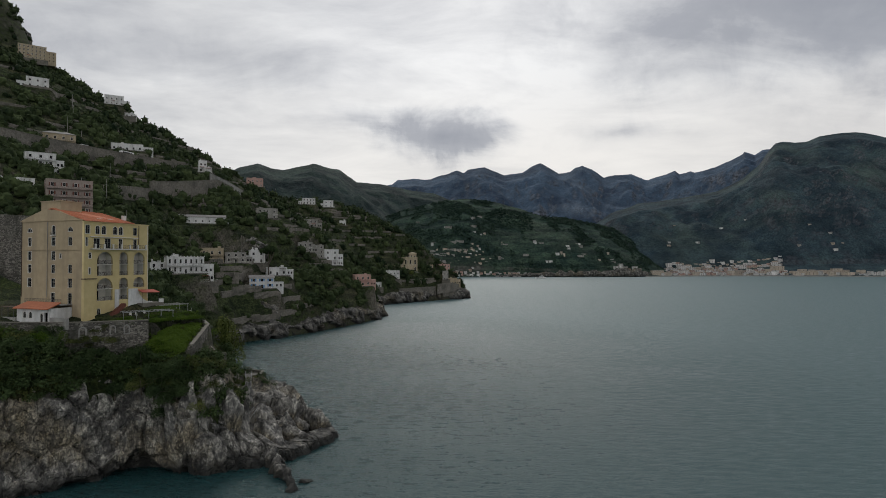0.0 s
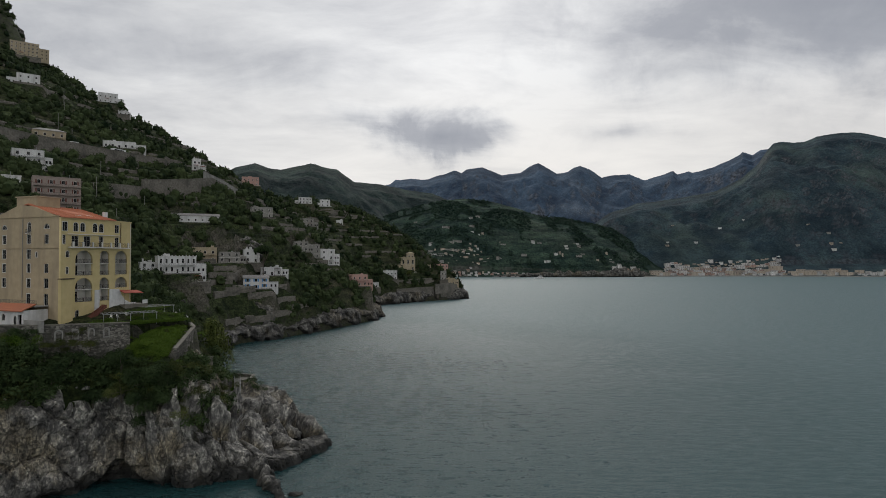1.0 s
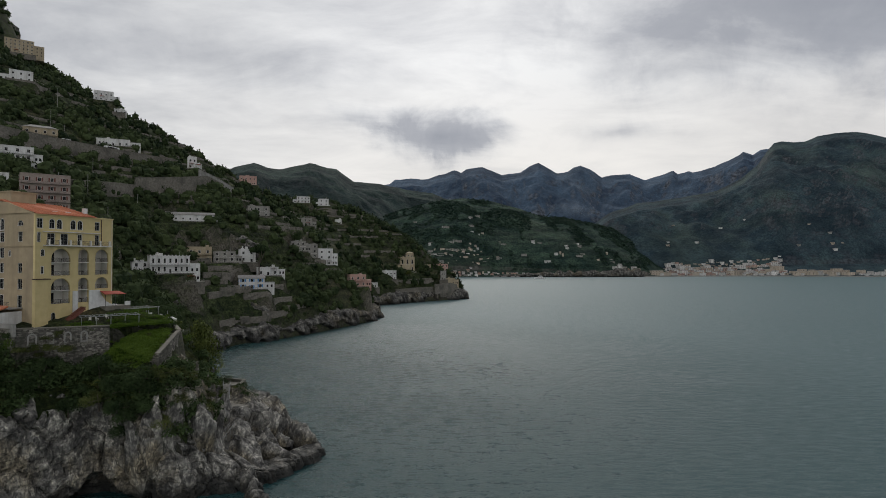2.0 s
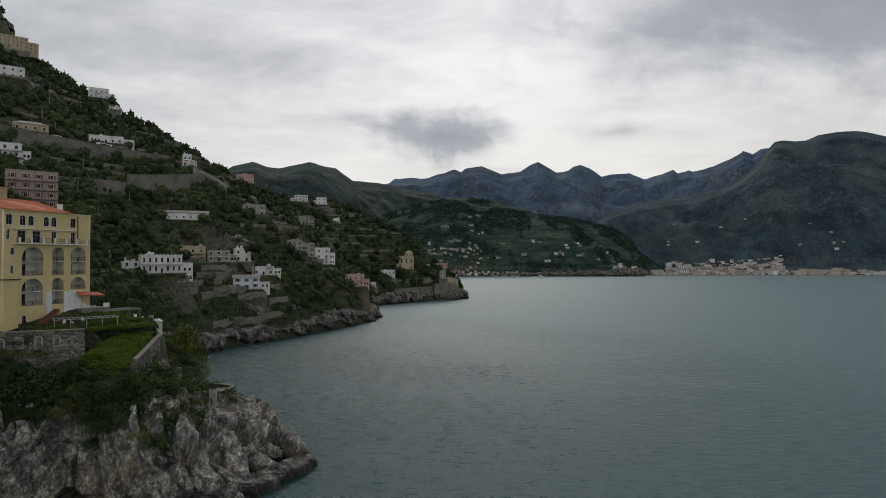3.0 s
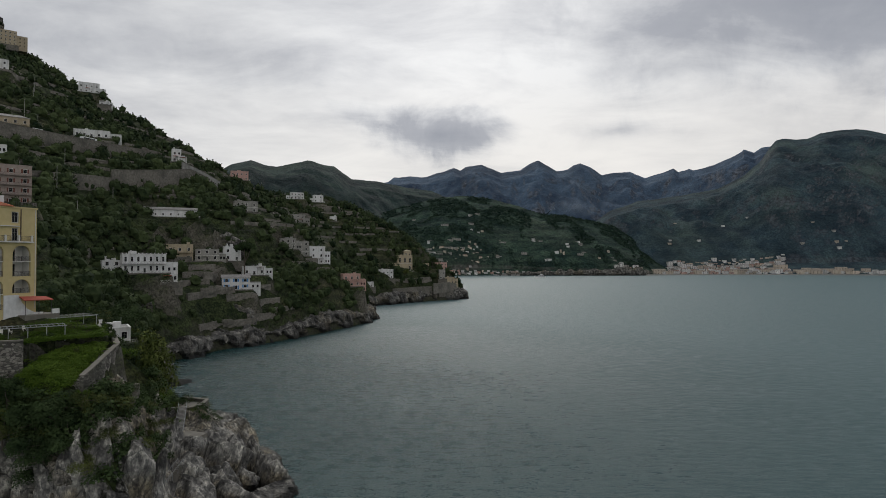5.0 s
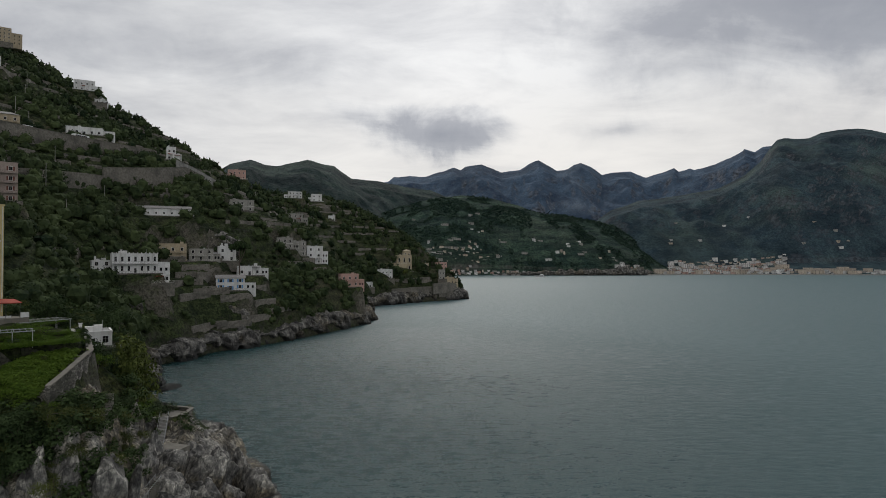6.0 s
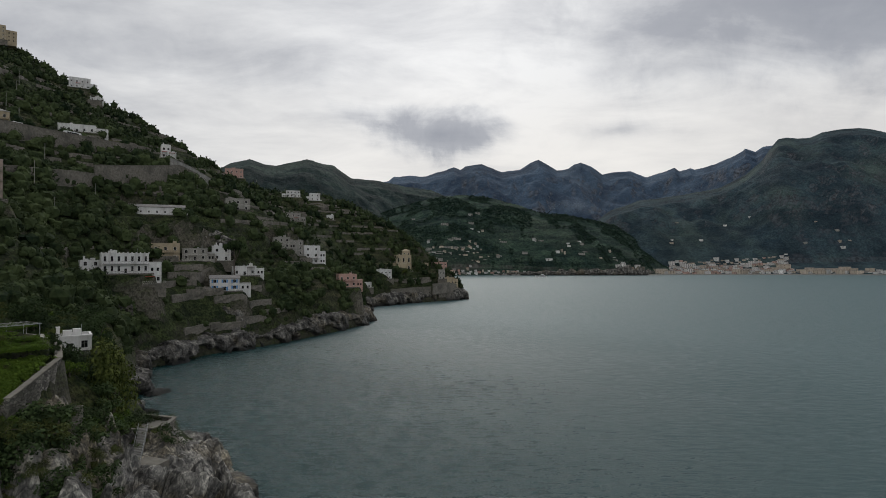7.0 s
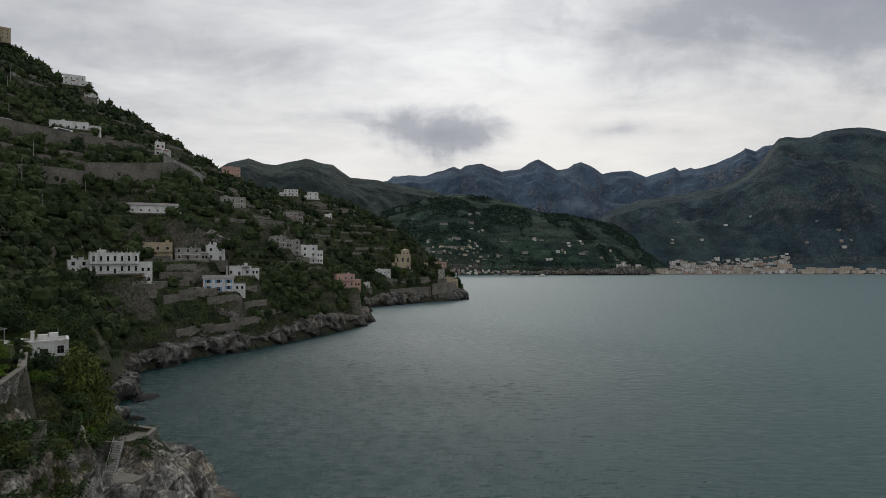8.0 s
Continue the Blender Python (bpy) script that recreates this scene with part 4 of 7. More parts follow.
def tube(points, radius, sides=6):
    bm = bmesh.new()
    rings = []
    pts = [Vector(p) for p in points]
    for i, p in enumerate(pts):
        d = (pts[min(i + 1, len(pts) - 1)] - pts[max(i - 1, 0)]).normalized()
        a = d.orthogonal().normalized()
        b = d.cross(a)
        r = radius[i] if isinstance(radius, (list, tuple)) else radius
        rings.append([bm.verts.new(p + (a * math.cos(k * math.tau / sides) + b * math.sin(k * math.tau / sides)) * r) for k in range(sides)])
    for r, s in zip(rings[:-1], rings[1:]):
        for k in range(sides):
            bm.faces.new((r[k], r[(k + 1) % sides], s[(k + 1) % sides], s[k]))
    bm.faces.new(rings[0][::-1])
    bm.faces.new(rings[-1])
    return bm


def arch_outline(x, w, z0, z1, arched, steps=8):
    """The outline of an opening, round-headed if arched; z1 is its top."""
    if not arched:
        return [(x - w / 2, z0), (x + w / 2, z0), (x + w / 2, z1), (x - w / 2, z1)]
    r = min(w / 2, z1 - z0)
    pts = [(x - w / 2, z0), (x + w / 2, z0)]
    return pts + [(x + w / 2 * math.cos(a), z1 - r + r * math.sin(a)) for a in np.linspace(0, math.pi, steps)]


def panel(name, outer, holes, thick, mat, parent, label=""):
    """A wall in the x-z plane with real openings; it runs back from y = 0 to y = thick."""
    cu = bpy.data.curves.new(name, "CURVE")
    cu.dimensions, cu.fill_mode, cu.extrude = "2D", "BOTH", thick / 2
    for loop in [outer] + list(holes):
        sp = cu.splines.new("POLY")
        sp.points.add(len(loop) - 1)
        for p, (a, b) in zip(sp.points, loop):
            p.co = (a, b, 0, 1)
        sp.use_cyclic_u = True
    tmp = bpy.data.objects.new(name, cu)
    me = bpy.data.meshes.new_from_object(tmp)
    bpy.data.objects.remove(tmp)
    bpy.data.curves.remove(cu)
    me.transform(Matrix.Translation((0, thick / 2, 0)) @ Matrix.Rotation(radians(90), 4, "X"))
    me.materials.clear()
    me.materials.append(mat)
    ob = new(name, me)
    ob.parent = parent
    if label:
        tagged(ob, label)
    return ob


SHARED = {}


def window(parent, x, z0, w, h, arched=False, y=0.0, turn=0.0, origin=(0, 0), frame_mat=None, shutter=None, trim=None, kind="window"):
    """A window set in its opening: surround, sash and a dark pane; meshes are shared between windows of a size."""
    frame_mat = frame_mat or TRIM
    key = (round(w, 2), round(h, 2), arched, frame_mat.name, shutter.name if shutter else "", trim.name if trim else "")
    m = Matrix.Translation((*origin, 0)) @ Matrix.Rotation(radians(turn), 4, "Z") @ Matrix.Translation((x, y, z0))
    if key not in SHARED:
        holder = new("template", None)
        t = 0.09
        fr = panel("surround", arch_outline(0, w + 2 * t, -t, h + t, arched), [arch_outline(0, w - 0.06, 0.03, h - 0.03, arched)], 0.16, frame_mat, holder)
        pane = panel("pane", arch_outline(0, w, 0, h, arched), [], 0.04, GLASS, holder)
        bm = box(-0.02, 0.02, 0.07, 0.12, 0.05, h - 0.05)
        add_box(bm, -w / 2, w / 2, 0.07, 0.12, h * 0.62, h * 0.62 + 0.04)
        sash = part("sash", bm, GREY, holder)
        sets = [("surround", fr.data, -0.05), ("pane", pane.data, 0.10), ("sash", sash.data, 0.0)]
        if shutter:
            for sx in (-1, 1):
                a = sx * (w / 2 + 0.12)
                b = a + sx * w * 0.48
                bm = box(min(a, b), max(a, b), -0.10, -0.055, 0, h)
                sh = part("shutter", bm, shutter, holder)
                sets.append(("shutter", sh.data, 0.0))
                bpy.data.objects.remove(sh)
        for o in (fr, pane, sash, holder):
            bpy.data.objects.remove(o)
        SHARED[key] = sets
    sets = SHARED[key]
    win = new(kind, sets[0][1])
    win.parent = parent
    win.matrix_basis = m @ Matrix.Translation((0, sets[0][2], 0))
    for n, d, dy in sets[1:]:
        o = new(n, d)
        o.parent = win
        o.matrix_basis = Matrix.Translation((0, dy - sets[0][2], 0))
    return win


def railing(parent, x0, x1, y, z, height=1.0, gap=0.16, mat=None, name="railing"):
    """An iron rail with uprights along local x."""
    bm = box(x0, x1, y - 0.03, y + 0.03, z + height - 0.05, z + height)
    add_box(bm, x0, x1, y - 0.02, y + 0.02, z + 0.08, z + 0.12)
    n = max(2, int((x1 - x0) / gap))
    for i in range(n + 1):
        x = x0 + (x1 - x0) * i / n
        add_box(bm, x - 0.013, x + 0.013, y - 0.013, y + 0.013, z, z + height)
    return part(name, bm, mat or IRON, parent)


def house(label, x, y, z, turn, w, d, h, floors=2, cols=3, wall=None, roof="flat", side_cols=2, category="house", group="houses on the hillside",
          shutter=None, arched=False, balcony=False, merlons=False, sink=4.0, chimney=False, name="house", win=(1.3, 1.7), roof_mat=None, base_mat=None, lower_arches=False):
    """A house whose front looks along local -y; its base runs a little into the slope."""
    wall = wall or WHITE
    ob = new(name, None)
    ob.matrix_world = pose(x, y, z, 0, 0, turn)
    tagged(ob, label, category, group)
    fh = h / floors
    ww, wh = win

    def rows(width, n):
        cells = []
        for f in range(floors):
            for c in range(n):
                door = f == 0 and n > 1 and c == n // 2
                z0 = f * fh + (0.05 if door else min(1.0, fh * 0.3))
                top = min(z0 + (2.15 if door else wh), (f + 1) * fh - 0.3)
                cells.append((-width / 2 + width * (c + 0.5) / n, z0, top - z0, door))
        return cells

    t = 0.35
    for n, width, m in (("front_wall", w, pose(0, 0, 0)), ("back_wall", w, pose(0, d, 0, 0, 0, 180)),
                        ("side_wall", d - 2 * t, pose(w / 2, d / 2, 0, 0, 0, 90)), ("side_wall", d - 2 * t, pose(-w / 2, d / 2, 0, 0, 0, -90))):
        nn = cols if n == "front_wall" else side_cols if n == "side_wall" else 0
        cells = rows(width, nn) if nn else []
        pn = panel(n, [(-width / 2, -sink), (width / 2, -sink), (width / 2, h), (-width / 2, h)],
                   [arch_outline(cx, ww, cz, cz + ch, arched) for cx, cz, ch, _ in cells], t, wall, ob)
        pn.matrix_basis = m
        for cx, cz, ch, door in cells:
            k = window(pn, cx, cz, ww, ch, arched, 0.0, frame_mat=TRIM if wall is not WHITE else WHITE, shutter=shutter, kind="door" if door else "window")
    if sink >= 4:
        part("terrace", box(-w / 2 - 1.8, w / 2 + 1.8, -2.6, d * 0.6, -6.5, -0.08), STONE_FAR, ob, "stone terrace under the house")
    if roof == "flat":
        bm = box(-w / 2 + t, w / 2 - t, t, d - t, h - 0.5, h - 0.25)
        part("roof", bm, roof_mat or ROOF_GREY, ob)
        bm = bmesh.new()
        o = 0.12
        for a in ((-w / 2 - o, w / 2 + o, -o, t), (-w / 2 - o, w / 2 + o, d - t, d + o), (-w / 2 - o, -w / 2 + t, t, d - t), (w / 2 - t, w / 2 + o, t, d - t)):
            add_box(bm, *a, h + 0.003, h + 0.35)
        part("parapet", bm, wall, ob)
        if merlons:
            n = int(w / 1.6)
            for i in range(n + 1):
                xx = -w / 2 + w * i / n
                part("merlon", box(xx - 0.25, xx + 0.25, -o, t, h + 0.353, h + 0.8), wall, ob)
    else:
        e = 0.45
        rh = min(d, w) * 0.22
        bm = bmesh.new()
        inset = min(d, w) / 2 if roof == "hip" else 0
        lo = [bm.verts.new(p) for p in ((-w / 2 - e, -e, h), (w / 2 + e, -e, h), (w / 2 + e, d + e, h), (-w / 2 - e, d + e, h))]
        lo2 = [bm.verts.new(p.co - Vector((0, 0, 0.15))) for p in lo]
        if w >= d:
            r0, r1 = bm.verts.new((-w / 2 - e + inset, d / 2, h + rh)), bm.verts.new((w / 2 + e - inset, d / 2, h + rh))
            for f in ((lo[0], lo[1], r1, r0), (lo[2], lo[3], r0, r1), (lo[1], lo[2], r1), (lo[3], lo[0], r0)):
                bm.faces.new(f)
        else:
            r0, r1 = bm.verts.new((0, -e + inset, h + rh)), bm.verts.new((0, d + e - inset, h + rh))
            for f in ((lo[1], lo[2], r1, r0), (lo[3], lo[0], r0, r1), (lo[0], lo[1], r0), (lo[2], lo[3], r1)):
                bm.faces.new(f)
        for i in range(4):
            bm.faces.new((lo[i], lo2[i], lo2[(i + 1) % 4], lo[(i + 1) % 4]))
        bm.faces.new(lo2)
        part("roof", bm, roof_mat or TILE, ob, "tiled roof")
    if balcony:
        for f in range(1, floors):
            part("balcony", box(-w / 2, w / 2, -1.3, -0.003, f * fh - 0.22, f * fh), wall, ob)
            railing(ob, -w / 2, w / 2, -1.25, f * fh, 0.95, 0.3)
    own = np.random.default_rng(int(abs(x) * 31 + y * 7))
    if sink >= 4 and w >= 9 and name in ("house", "villa"):
        # lower wing at one end, with its own openings
        side = 1 if own.random() < 0.5 else -1
        ww2, wd, wh2 = w * own.uniform(0.28, 0.42), d * 0.7, min(h - 1.2, fh * (floors - 1) + 0.4 if floors > 1 else h * 0.75)
        a, b = sorted((side * (w / 2 + 0.003), side * (w / 2 + ww2)))
        wing = part("wing", box(a, b, d * 0.22, d * 0.22 + wd, -sink, wh2), wall, ob)
        part("wing_roof", box(a - 0.1, b + 0.1, d * 0.22 - 0.12, d * 0.22 + wd + 0.1, wh2 + 0.003, wh2 + 0.28), wall if own.random() < 0.6 else CONCRETE, wing)
        for f in range(max(1, floors - 1)):
            for k in (0.3, 0.72):
                xx = a + (b - a) * k
                part("wing_window", box(xx - 0.5, xx + 0.5, d * 0.22 - 0.05, d * 0.22 - 0.003, f * fh + 0.9, f * fh + min(2.4, wh2 - 0.3)), GLASS, wing)
    if sink >= 4 and roof == "flat":
        for k in range(int(own.integers(1, 4))):
            xx, yy = own.uniform(-w * 0.35, w * 0.35), own.uniform(d * 0.3, d * 0.7)
            if own.random() < 0.5:
                part("water_tank", tube([(xx, yy, h - 0.25), (xx, yy, h + 0.9)], 0.5, 10), METAL, ob)
            else:
                part("roof_hut", box(xx - 0.9, xx + 0.9, yy - 0.8, yy + 0.8, h - 0.25, h + own.uniform(0.9, 1.9)), wall, ob)
        part("aerial", tube([(w * 0.28, d * 0.5, h - 0.25), (w * 0.28, d * 0.5, h + 2.6)], 0.05), METAL, ob)
    if sink >= 4:
        # edge of the terrace: low wall or rail, and a shade over the door of some
        if own.random() < 0.55:
            railing(ob, -w / 2 - 1.6, w / 2 + 1.6, -2.45, -0.08, 1.0, 0.35, TRIM if own.random() < 0.5 else IRON, "terrace_rail")
        else:
            part("terrace_parapet", box(-w / 2 - 1.75, w / 2 + 1.75, -2.55, -2.3, -0.077, 0.75), wall if own.random() < 0.5 else STONE, ob)
        if floors > 1 and own.random() < 0.6:
            part("string_course", box(-w / 2 - 0.05, w / 2 + 0.05, -0.10, -0.003, fh - 0.2, fh - 0.02), TRIM if wall is not TRIM else WHITE, ob)
        if own.random() < 0.4 and not balcony:
            cx = own.uniform(-w * 0.25, w * 0.25)
            part("door_shade", box(cx - 2.0, cx + 2.0, -2.0, -0.11, fh - 0.45, fh - 0.3), (DARKWOOD, CONCRETE, AWNING)[int(own.integers(3))], ob)
            for k in (-1.8, 1.8):
                part("shade_post", box(cx + k - 0.06, cx + k + 0.06, -1.95, -1.83, -0.077, fh - 0.453), DARKWOOD, ob)
    if chimney:
        bm = box(-w * 0.3, -w * 0.3 + 0.7, d * 0.5, d * 0.5 + 0.7, h - 0.2, h + 2.0)
        add_box(bm, -w * 0.3 - 0.1, -w * 0.3 + 0.8, d * 0.5 - 0.1, d * 0.5 + 0.8, h + 2.0, h + 2.15)
        part("chimney", bm, wall, ob)
    return ob


# ---- the yellow hotel on the headland ----
def hotel():
    ob = new("hotel", None)
    # local x runs along the seaward front, local -y faces the sea; local x = 0 is the corner towards the camera
    ob.matrix_world = pose(-84, 136, 0, 0, 0, math.degrees(math.atan2(0.931, 0.365)))
    tagged(ob, "large yellow hotel with arched loggias and a red tile roof", "hotel")
    base, top, length, deep = 34.0, 57.0, 17.9, 21.8
    bays = [(5.55, 4.2), (10.72, 2.5), (15.2, 3.3)]
    holes, wins = [], []
    for cx, w in bays:
        holes.append(arch_outline(cx, w, 44.15, 49.85, True, 14))
        holes.append(arch_outline(cx, w, 41.0 if cx > 14 else 38.15, 43.55, True, 14))
    for cx, arched, w, h in ((0.95, False, 1.15, 2.0), (3.5, True, 1.15, 2.0), (5.13, True, 1.15, 2.0), (8.2, True, 1.15, 2.0), (9.77, True, 1.15, 2.0), (13.9, False, 1.1, 1.9)):
        wins.append((cx, 54.1, w, h, arched))
    for cx, cz, w, h, arched in ((1.6, 48.3, 0.75, 1.4, True), (1.55, 44.6, 0.55, 1.5, False), (4.0, 34.3, 0.9, 2.1, True), (0.75, 51.2, 0.6, 2.0, False)):
        wins.append((cx, cz, w, h, arched))
    doors = [(3.3, 50.75, 1.6, 2.3), (6.2, 50.75, 1.6, 2.3), (9.75, 50.75, 1.0, 2.3), (13.9, 50.75, 1.0, 2.3)]
    for cx, cz, w, h in doors:
        wins.append((cx, cz, w, h, False))
    holes += [arch_outline(cx, w, cz, cz + h, a) for cx, cz, w, h, a in wins]
    front = panel("front_wall", [(0, base - 6), (length, base - 6), (length, top), (0, top)], holes, 0.5, YELLOW, ob, "yellow rendered front with two tiers of arches")
    for cx, cz, w, h, a in wins:
        window(front, cx, cz, w, h, a, 0.05, kind="door" if h > 2 else "window")
    # loggias behind the arches
    for cx, w in bays:
        for floor, ceil in ((44.15, 46.85), (46.95, 49.9), (38.15, 40.9), (41.0, 43.6)):
            if cx > 14 and floor < 40:
                continue
            lg = new("loggia", None)
            lg.parent = ob
            bm = box(cx - w / 2 - 0.1, cx + w / 2 + 0.1, 2.5, 2.7, floor, ceil)
            part("back_wall", bm, TRIM, lg)
            part("floor_slab", box(cx - w / 2, cx + w / 2, 0.08, 2.7, floor - 0.14, floor - 0.003), TRIM, lg)
            for sx in (-1, 1):
                xa, xb = sorted((cx + sx * (w / 2 + 0.003), cx + sx * (w / 2 + 0.3)))
                part("side_wall", box(xa, xb, 0.5, 2.5, floor, ceil), TRIM, lg)
            dw = min(1.3, w * 0.42) / 2
            dr = part("door", box(cx - w * 0.12 - dw, cx - w * 0.12 + dw, 2.40, 2.497, floor, floor + 2.25), DARKWOOD, lg, "dark glazed balcony door")
            part("pane", box(cx - w * 0.12 - dw + 0.1, cx - w * 0.12 + dw - 0.1, 2.37, 2.397, floor + 0.3, floor + 2.15), GLASS, dr)
            railing(lg, cx - w / 2 + 0.02, cx + w / 2 - 0.02, 0.16, floor, 0.95, 0.14)
            tb = new("table", None)
            tb.parent = lg
            tb.matrix_basis = pose(cx + w * 0.22, 1.3, floor)
            bm = box(-0.35, 0.35, -0.35, 0.35, 0.70, 0.74)
            add_box(bm, -0.04, 0.04, -0.04, 0.04, 0, 0.70)
            part("table_top", bm, DARKWOOD, tb)
    # long balcony with white piers
    part("balcony", box(1.7, 16.9, -0.9, -0.003, 50.4, 50.62), TRIM, ob)
    railing(ob, 1.8, 16.8, -0.85, 50.62, 1.0, 0.2)
    for i in range(7):
        x = 2.4 + i * 2.35
        part("pier", box(x - 0.16, x + 0.16, -0.9, -0.6, 50.624, 51.75), TRIM, ob)
    part("cornice", box(1.5, 14.6, -0.35, -0.003, 53.35, 53.5), TRIM, ob)
    part("cornice", box(-0.1, length + 0.1, -0.15, -0.003, top - 0.25, top + 0.02), YELLOW, ob)
    part("drainpipe", tube([(14.9, -0.12, 56.6), (14.9, -0.12, 50.7)], 0.09), DARKWOOD, ob)
    part("drainpipe", tube([(17.6, -0.12, 56.6), (17.6, -0.12, 38)], 0.07), TRIM, ob)
    # blind bay at the corner, with its little roof
    part("corner_bay", box(-0.45, 2.3, -0.9, -0.003, base - 5, 43.4), YELLOW, ob)
    part("bay_cap", box(-0.6, 2.6, -1.1, -0.003, 43.403, 43.6), DARKWOOD, ob)
    # whitewashed foot on the right with its flare
    part("white_plinth", box(8.2, 9.42, -0.12, -0.003, base - 5, 40.7), WHITE, ob, "whitewashed foot of a pier")
    bm = bmesh.new()
    pr = [(12.0, base - 5), (19.2, base - 5), (19.2, 37.2), (17.5, 37.3), (16.2, 38.0), (15.2, 39.3), (14.6, 40.7), (12.0, 40.7)]
    a = [bm.verts.new((x, -0.18, z)) for x, z in pr]
    b = [bm.verts.new((x, -0.004, z)) for x, z in pr]
    bm.faces.new(a)
    bm.faces.new(b[::-1])
    for i in range(len(pr)):
        bm.faces.new((a[i], a[i - 1], b[i - 1], b[i]))
    part("white_plinth", bm, WHITE, ob, "whitewashed flaring plinth")
    # side towards the camera: darker tan than the yellow front, with streaky stains
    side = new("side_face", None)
    side.parent = ob
    side.matrix_basis = pose(0, 0, 0, 0, 0, -90)
    sw = []
    for a, c in ((18.7, "a"), (10.3, "b"), (4.5, "c")):
        sw += [(a, 54.6 if c != "b" else 53.9, 1.7 if c != "b" else 1.2, 1.05 if c != "b" else 2.3, True), (a, 51.3, 1.25, 2.0, False), (a, 44.8, 1.2, 2.0, False), (a, 41.4, 1.35, 2.1, False)]
        if c != "c":
            sw.append((a, 47.9, 1.3, 2.1, False))
        if c != "a":
            sw.append((a, 37.6, 1.3, 2.5, False))
    sw.append((7.8, 48.3, 0.7, 1.2, True))
    sw = [(-a, cz, w, h, ar) for a, cz, w, h, ar in sw]
    gable = [(-deep, base - 6), (-0.5, base - 6), (-0.5, top), (-8.5, 59.6), (-13.5, 60.2), (-deep, top + 0.6)]
    wall = panel("side_wall", gable, [arch_outline(a, w, cz, cz + h, ar) for a, cz, w, h, ar in sw], 0.5, TAN, side, "tan rendered side wall, darker than the front, with stain streaks")
    for a, cz, w, h, ar in sw:
        window(wall, a, cz, w, h, ar, 0.05, kind="door" if h > 2.3 else "window", frame_mat=TRIM)
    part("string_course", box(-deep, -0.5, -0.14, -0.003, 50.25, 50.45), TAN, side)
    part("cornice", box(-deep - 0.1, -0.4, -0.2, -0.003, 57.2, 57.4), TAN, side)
    part("drainpipe", tube([(-12.3, -0.1, 57), (-12.3, -0.1, 39)], 0.07), GREY, side)
    part("drainpipe", tube([(-deep + 0.3, -0.1, 57.5), (-deep + 0.3, -0.1, 39)], 0.08), DARKWOOD, side)
    railing(side, -11.0, -9.6, -0.4, 53.75, 0.9, 0.14)
    part("balcony", box(-11.0, -9.6, -0.45, -0.003, 53.6, 53.75), TRIM, side)
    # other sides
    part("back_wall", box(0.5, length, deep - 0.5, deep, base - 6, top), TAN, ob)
    part("end_wall", box(length - 0.5, length, 0.5, deep - 0.5, base - 6, top), YELLOW, ob)
    # roof: red tiled slope to the sea, flat terrace at the end
    bm = bmesh.new()
    pr = [(-0.35, top + 0.05), (11.5, 60.45), (deep + 0.2, 57.6), (deep + 0.2, 57.4), (11.5, 60.2), (-0.35, top - 0.15 + 0.25)]
    pr[5] = (-0.35, top - 0.0)
    a = [bm.verts.new((0.25, y, z)) for y, z in pr]
    b = [bm.verts.new((13.6, y, z - (0.4 if 0 < i < 5 else 0))) for i, (y, z) in enumerate(pr)]
    bm.faces.new(a)
    bm.faces.new(b[::-1])
    for i in range(len(pr)):
        bm.faces.new((a[i], a[i - 1], b[i - 1], b[i]))
    roof = part("roof", bm, TILE, ob, "red-orange clay tile roof")
    # rows of cover tiles
    n = 56
    for i in range(n):
        x = 0.45 + i * 0.235
        part("cover_tile", tube([(x, -0.3, top + 0.10), (x, 11.4, 60.45 - 0.4 * (x / 13.6))], 0.07, 5), TILE, roof)
    for x, y in ((5.2, 2.4), (8.2, 2.6)):
        zz = top + (60.3 - top) * y / 11.5
        part("skylight", box(x, x + 1.3, y, y + 0.8, zz - 0.1, zz + 0.28), TRIM, ob, "white framed skylight")
    part("roof_terrace", box(13.6, length - 0.5, 0.5, deep - 0.5, 56.4, 56.7), ROOF_GREY, ob)
    railing(ob, 13.8, 17.7, 0.5, top, 1.0, 0.3)
    part("chimney", box(13.0, 13.8, 3.0, 3.8, 56.5, 59.2), WHITE, ob)
    st = part("stair_tower", box(1.2, 6.5, 9.5, 16.5, 58.0, 62.0), TAN, ob)
    part("tower_cap", box(1.0, 6.7, 9.3, 16.7, 62.003, 62.25), TAN, st)
    # awning and terrace on the far end
    aw = new("awning", None)
    aw.parent = ob
    bm = bmesh.new()
    v = [bm.verts.new(p) for p in ((14.6, -0.2, 40.4), (19.6, -0.2, 40.2), (19.9, -2.0, 39.6), (14.4, -2.0, 39.8), (14.6, -0.2, 40.3), (19.6, -0.2, 40.1), (19.9, -2.0, 39.45), (14.4, -2.0, 39.65))]
    for f in ((0, 1, 2, 3), (7, 6, 5, 4), (3, 2, 6, 7), (0, 4, 5, 1), (1, 5, 6, 2), (0, 3, 7, 4)):
        bm.faces.new([v[i] for i in f])
    part("canopy", bm, AWNING, aw, "rust-red awning")
    for x in (14.7, 17.2, 19.6):
        part("post", tube([(x, -1.9, 36.9), (x, -1.9, 39.6)], 0.05), IRON, aw)
    part("terrace", box(14.5, 21.0, -2.2, 2.0, 30, 36.9), OLD_CONCRETE, ob)
    part("balustrade", box(19.6, 21.0, -2.2, -1.95, 36.903, 37.8), WHITE, ob, "white low terrace wall")
    # red outside stair
    flight = new("stairway", None)
    flight.parent = ob
    for i in range(16):
        part("step", box(4.2 + i * 0.32, 4.2 + (i + 1) * 0.32 - 0.003, -2.6, -1.2, 33.2 + i * 0.22, 34.0 + i * 0.22), SHUTTER, flight)
    return ob


hotel()


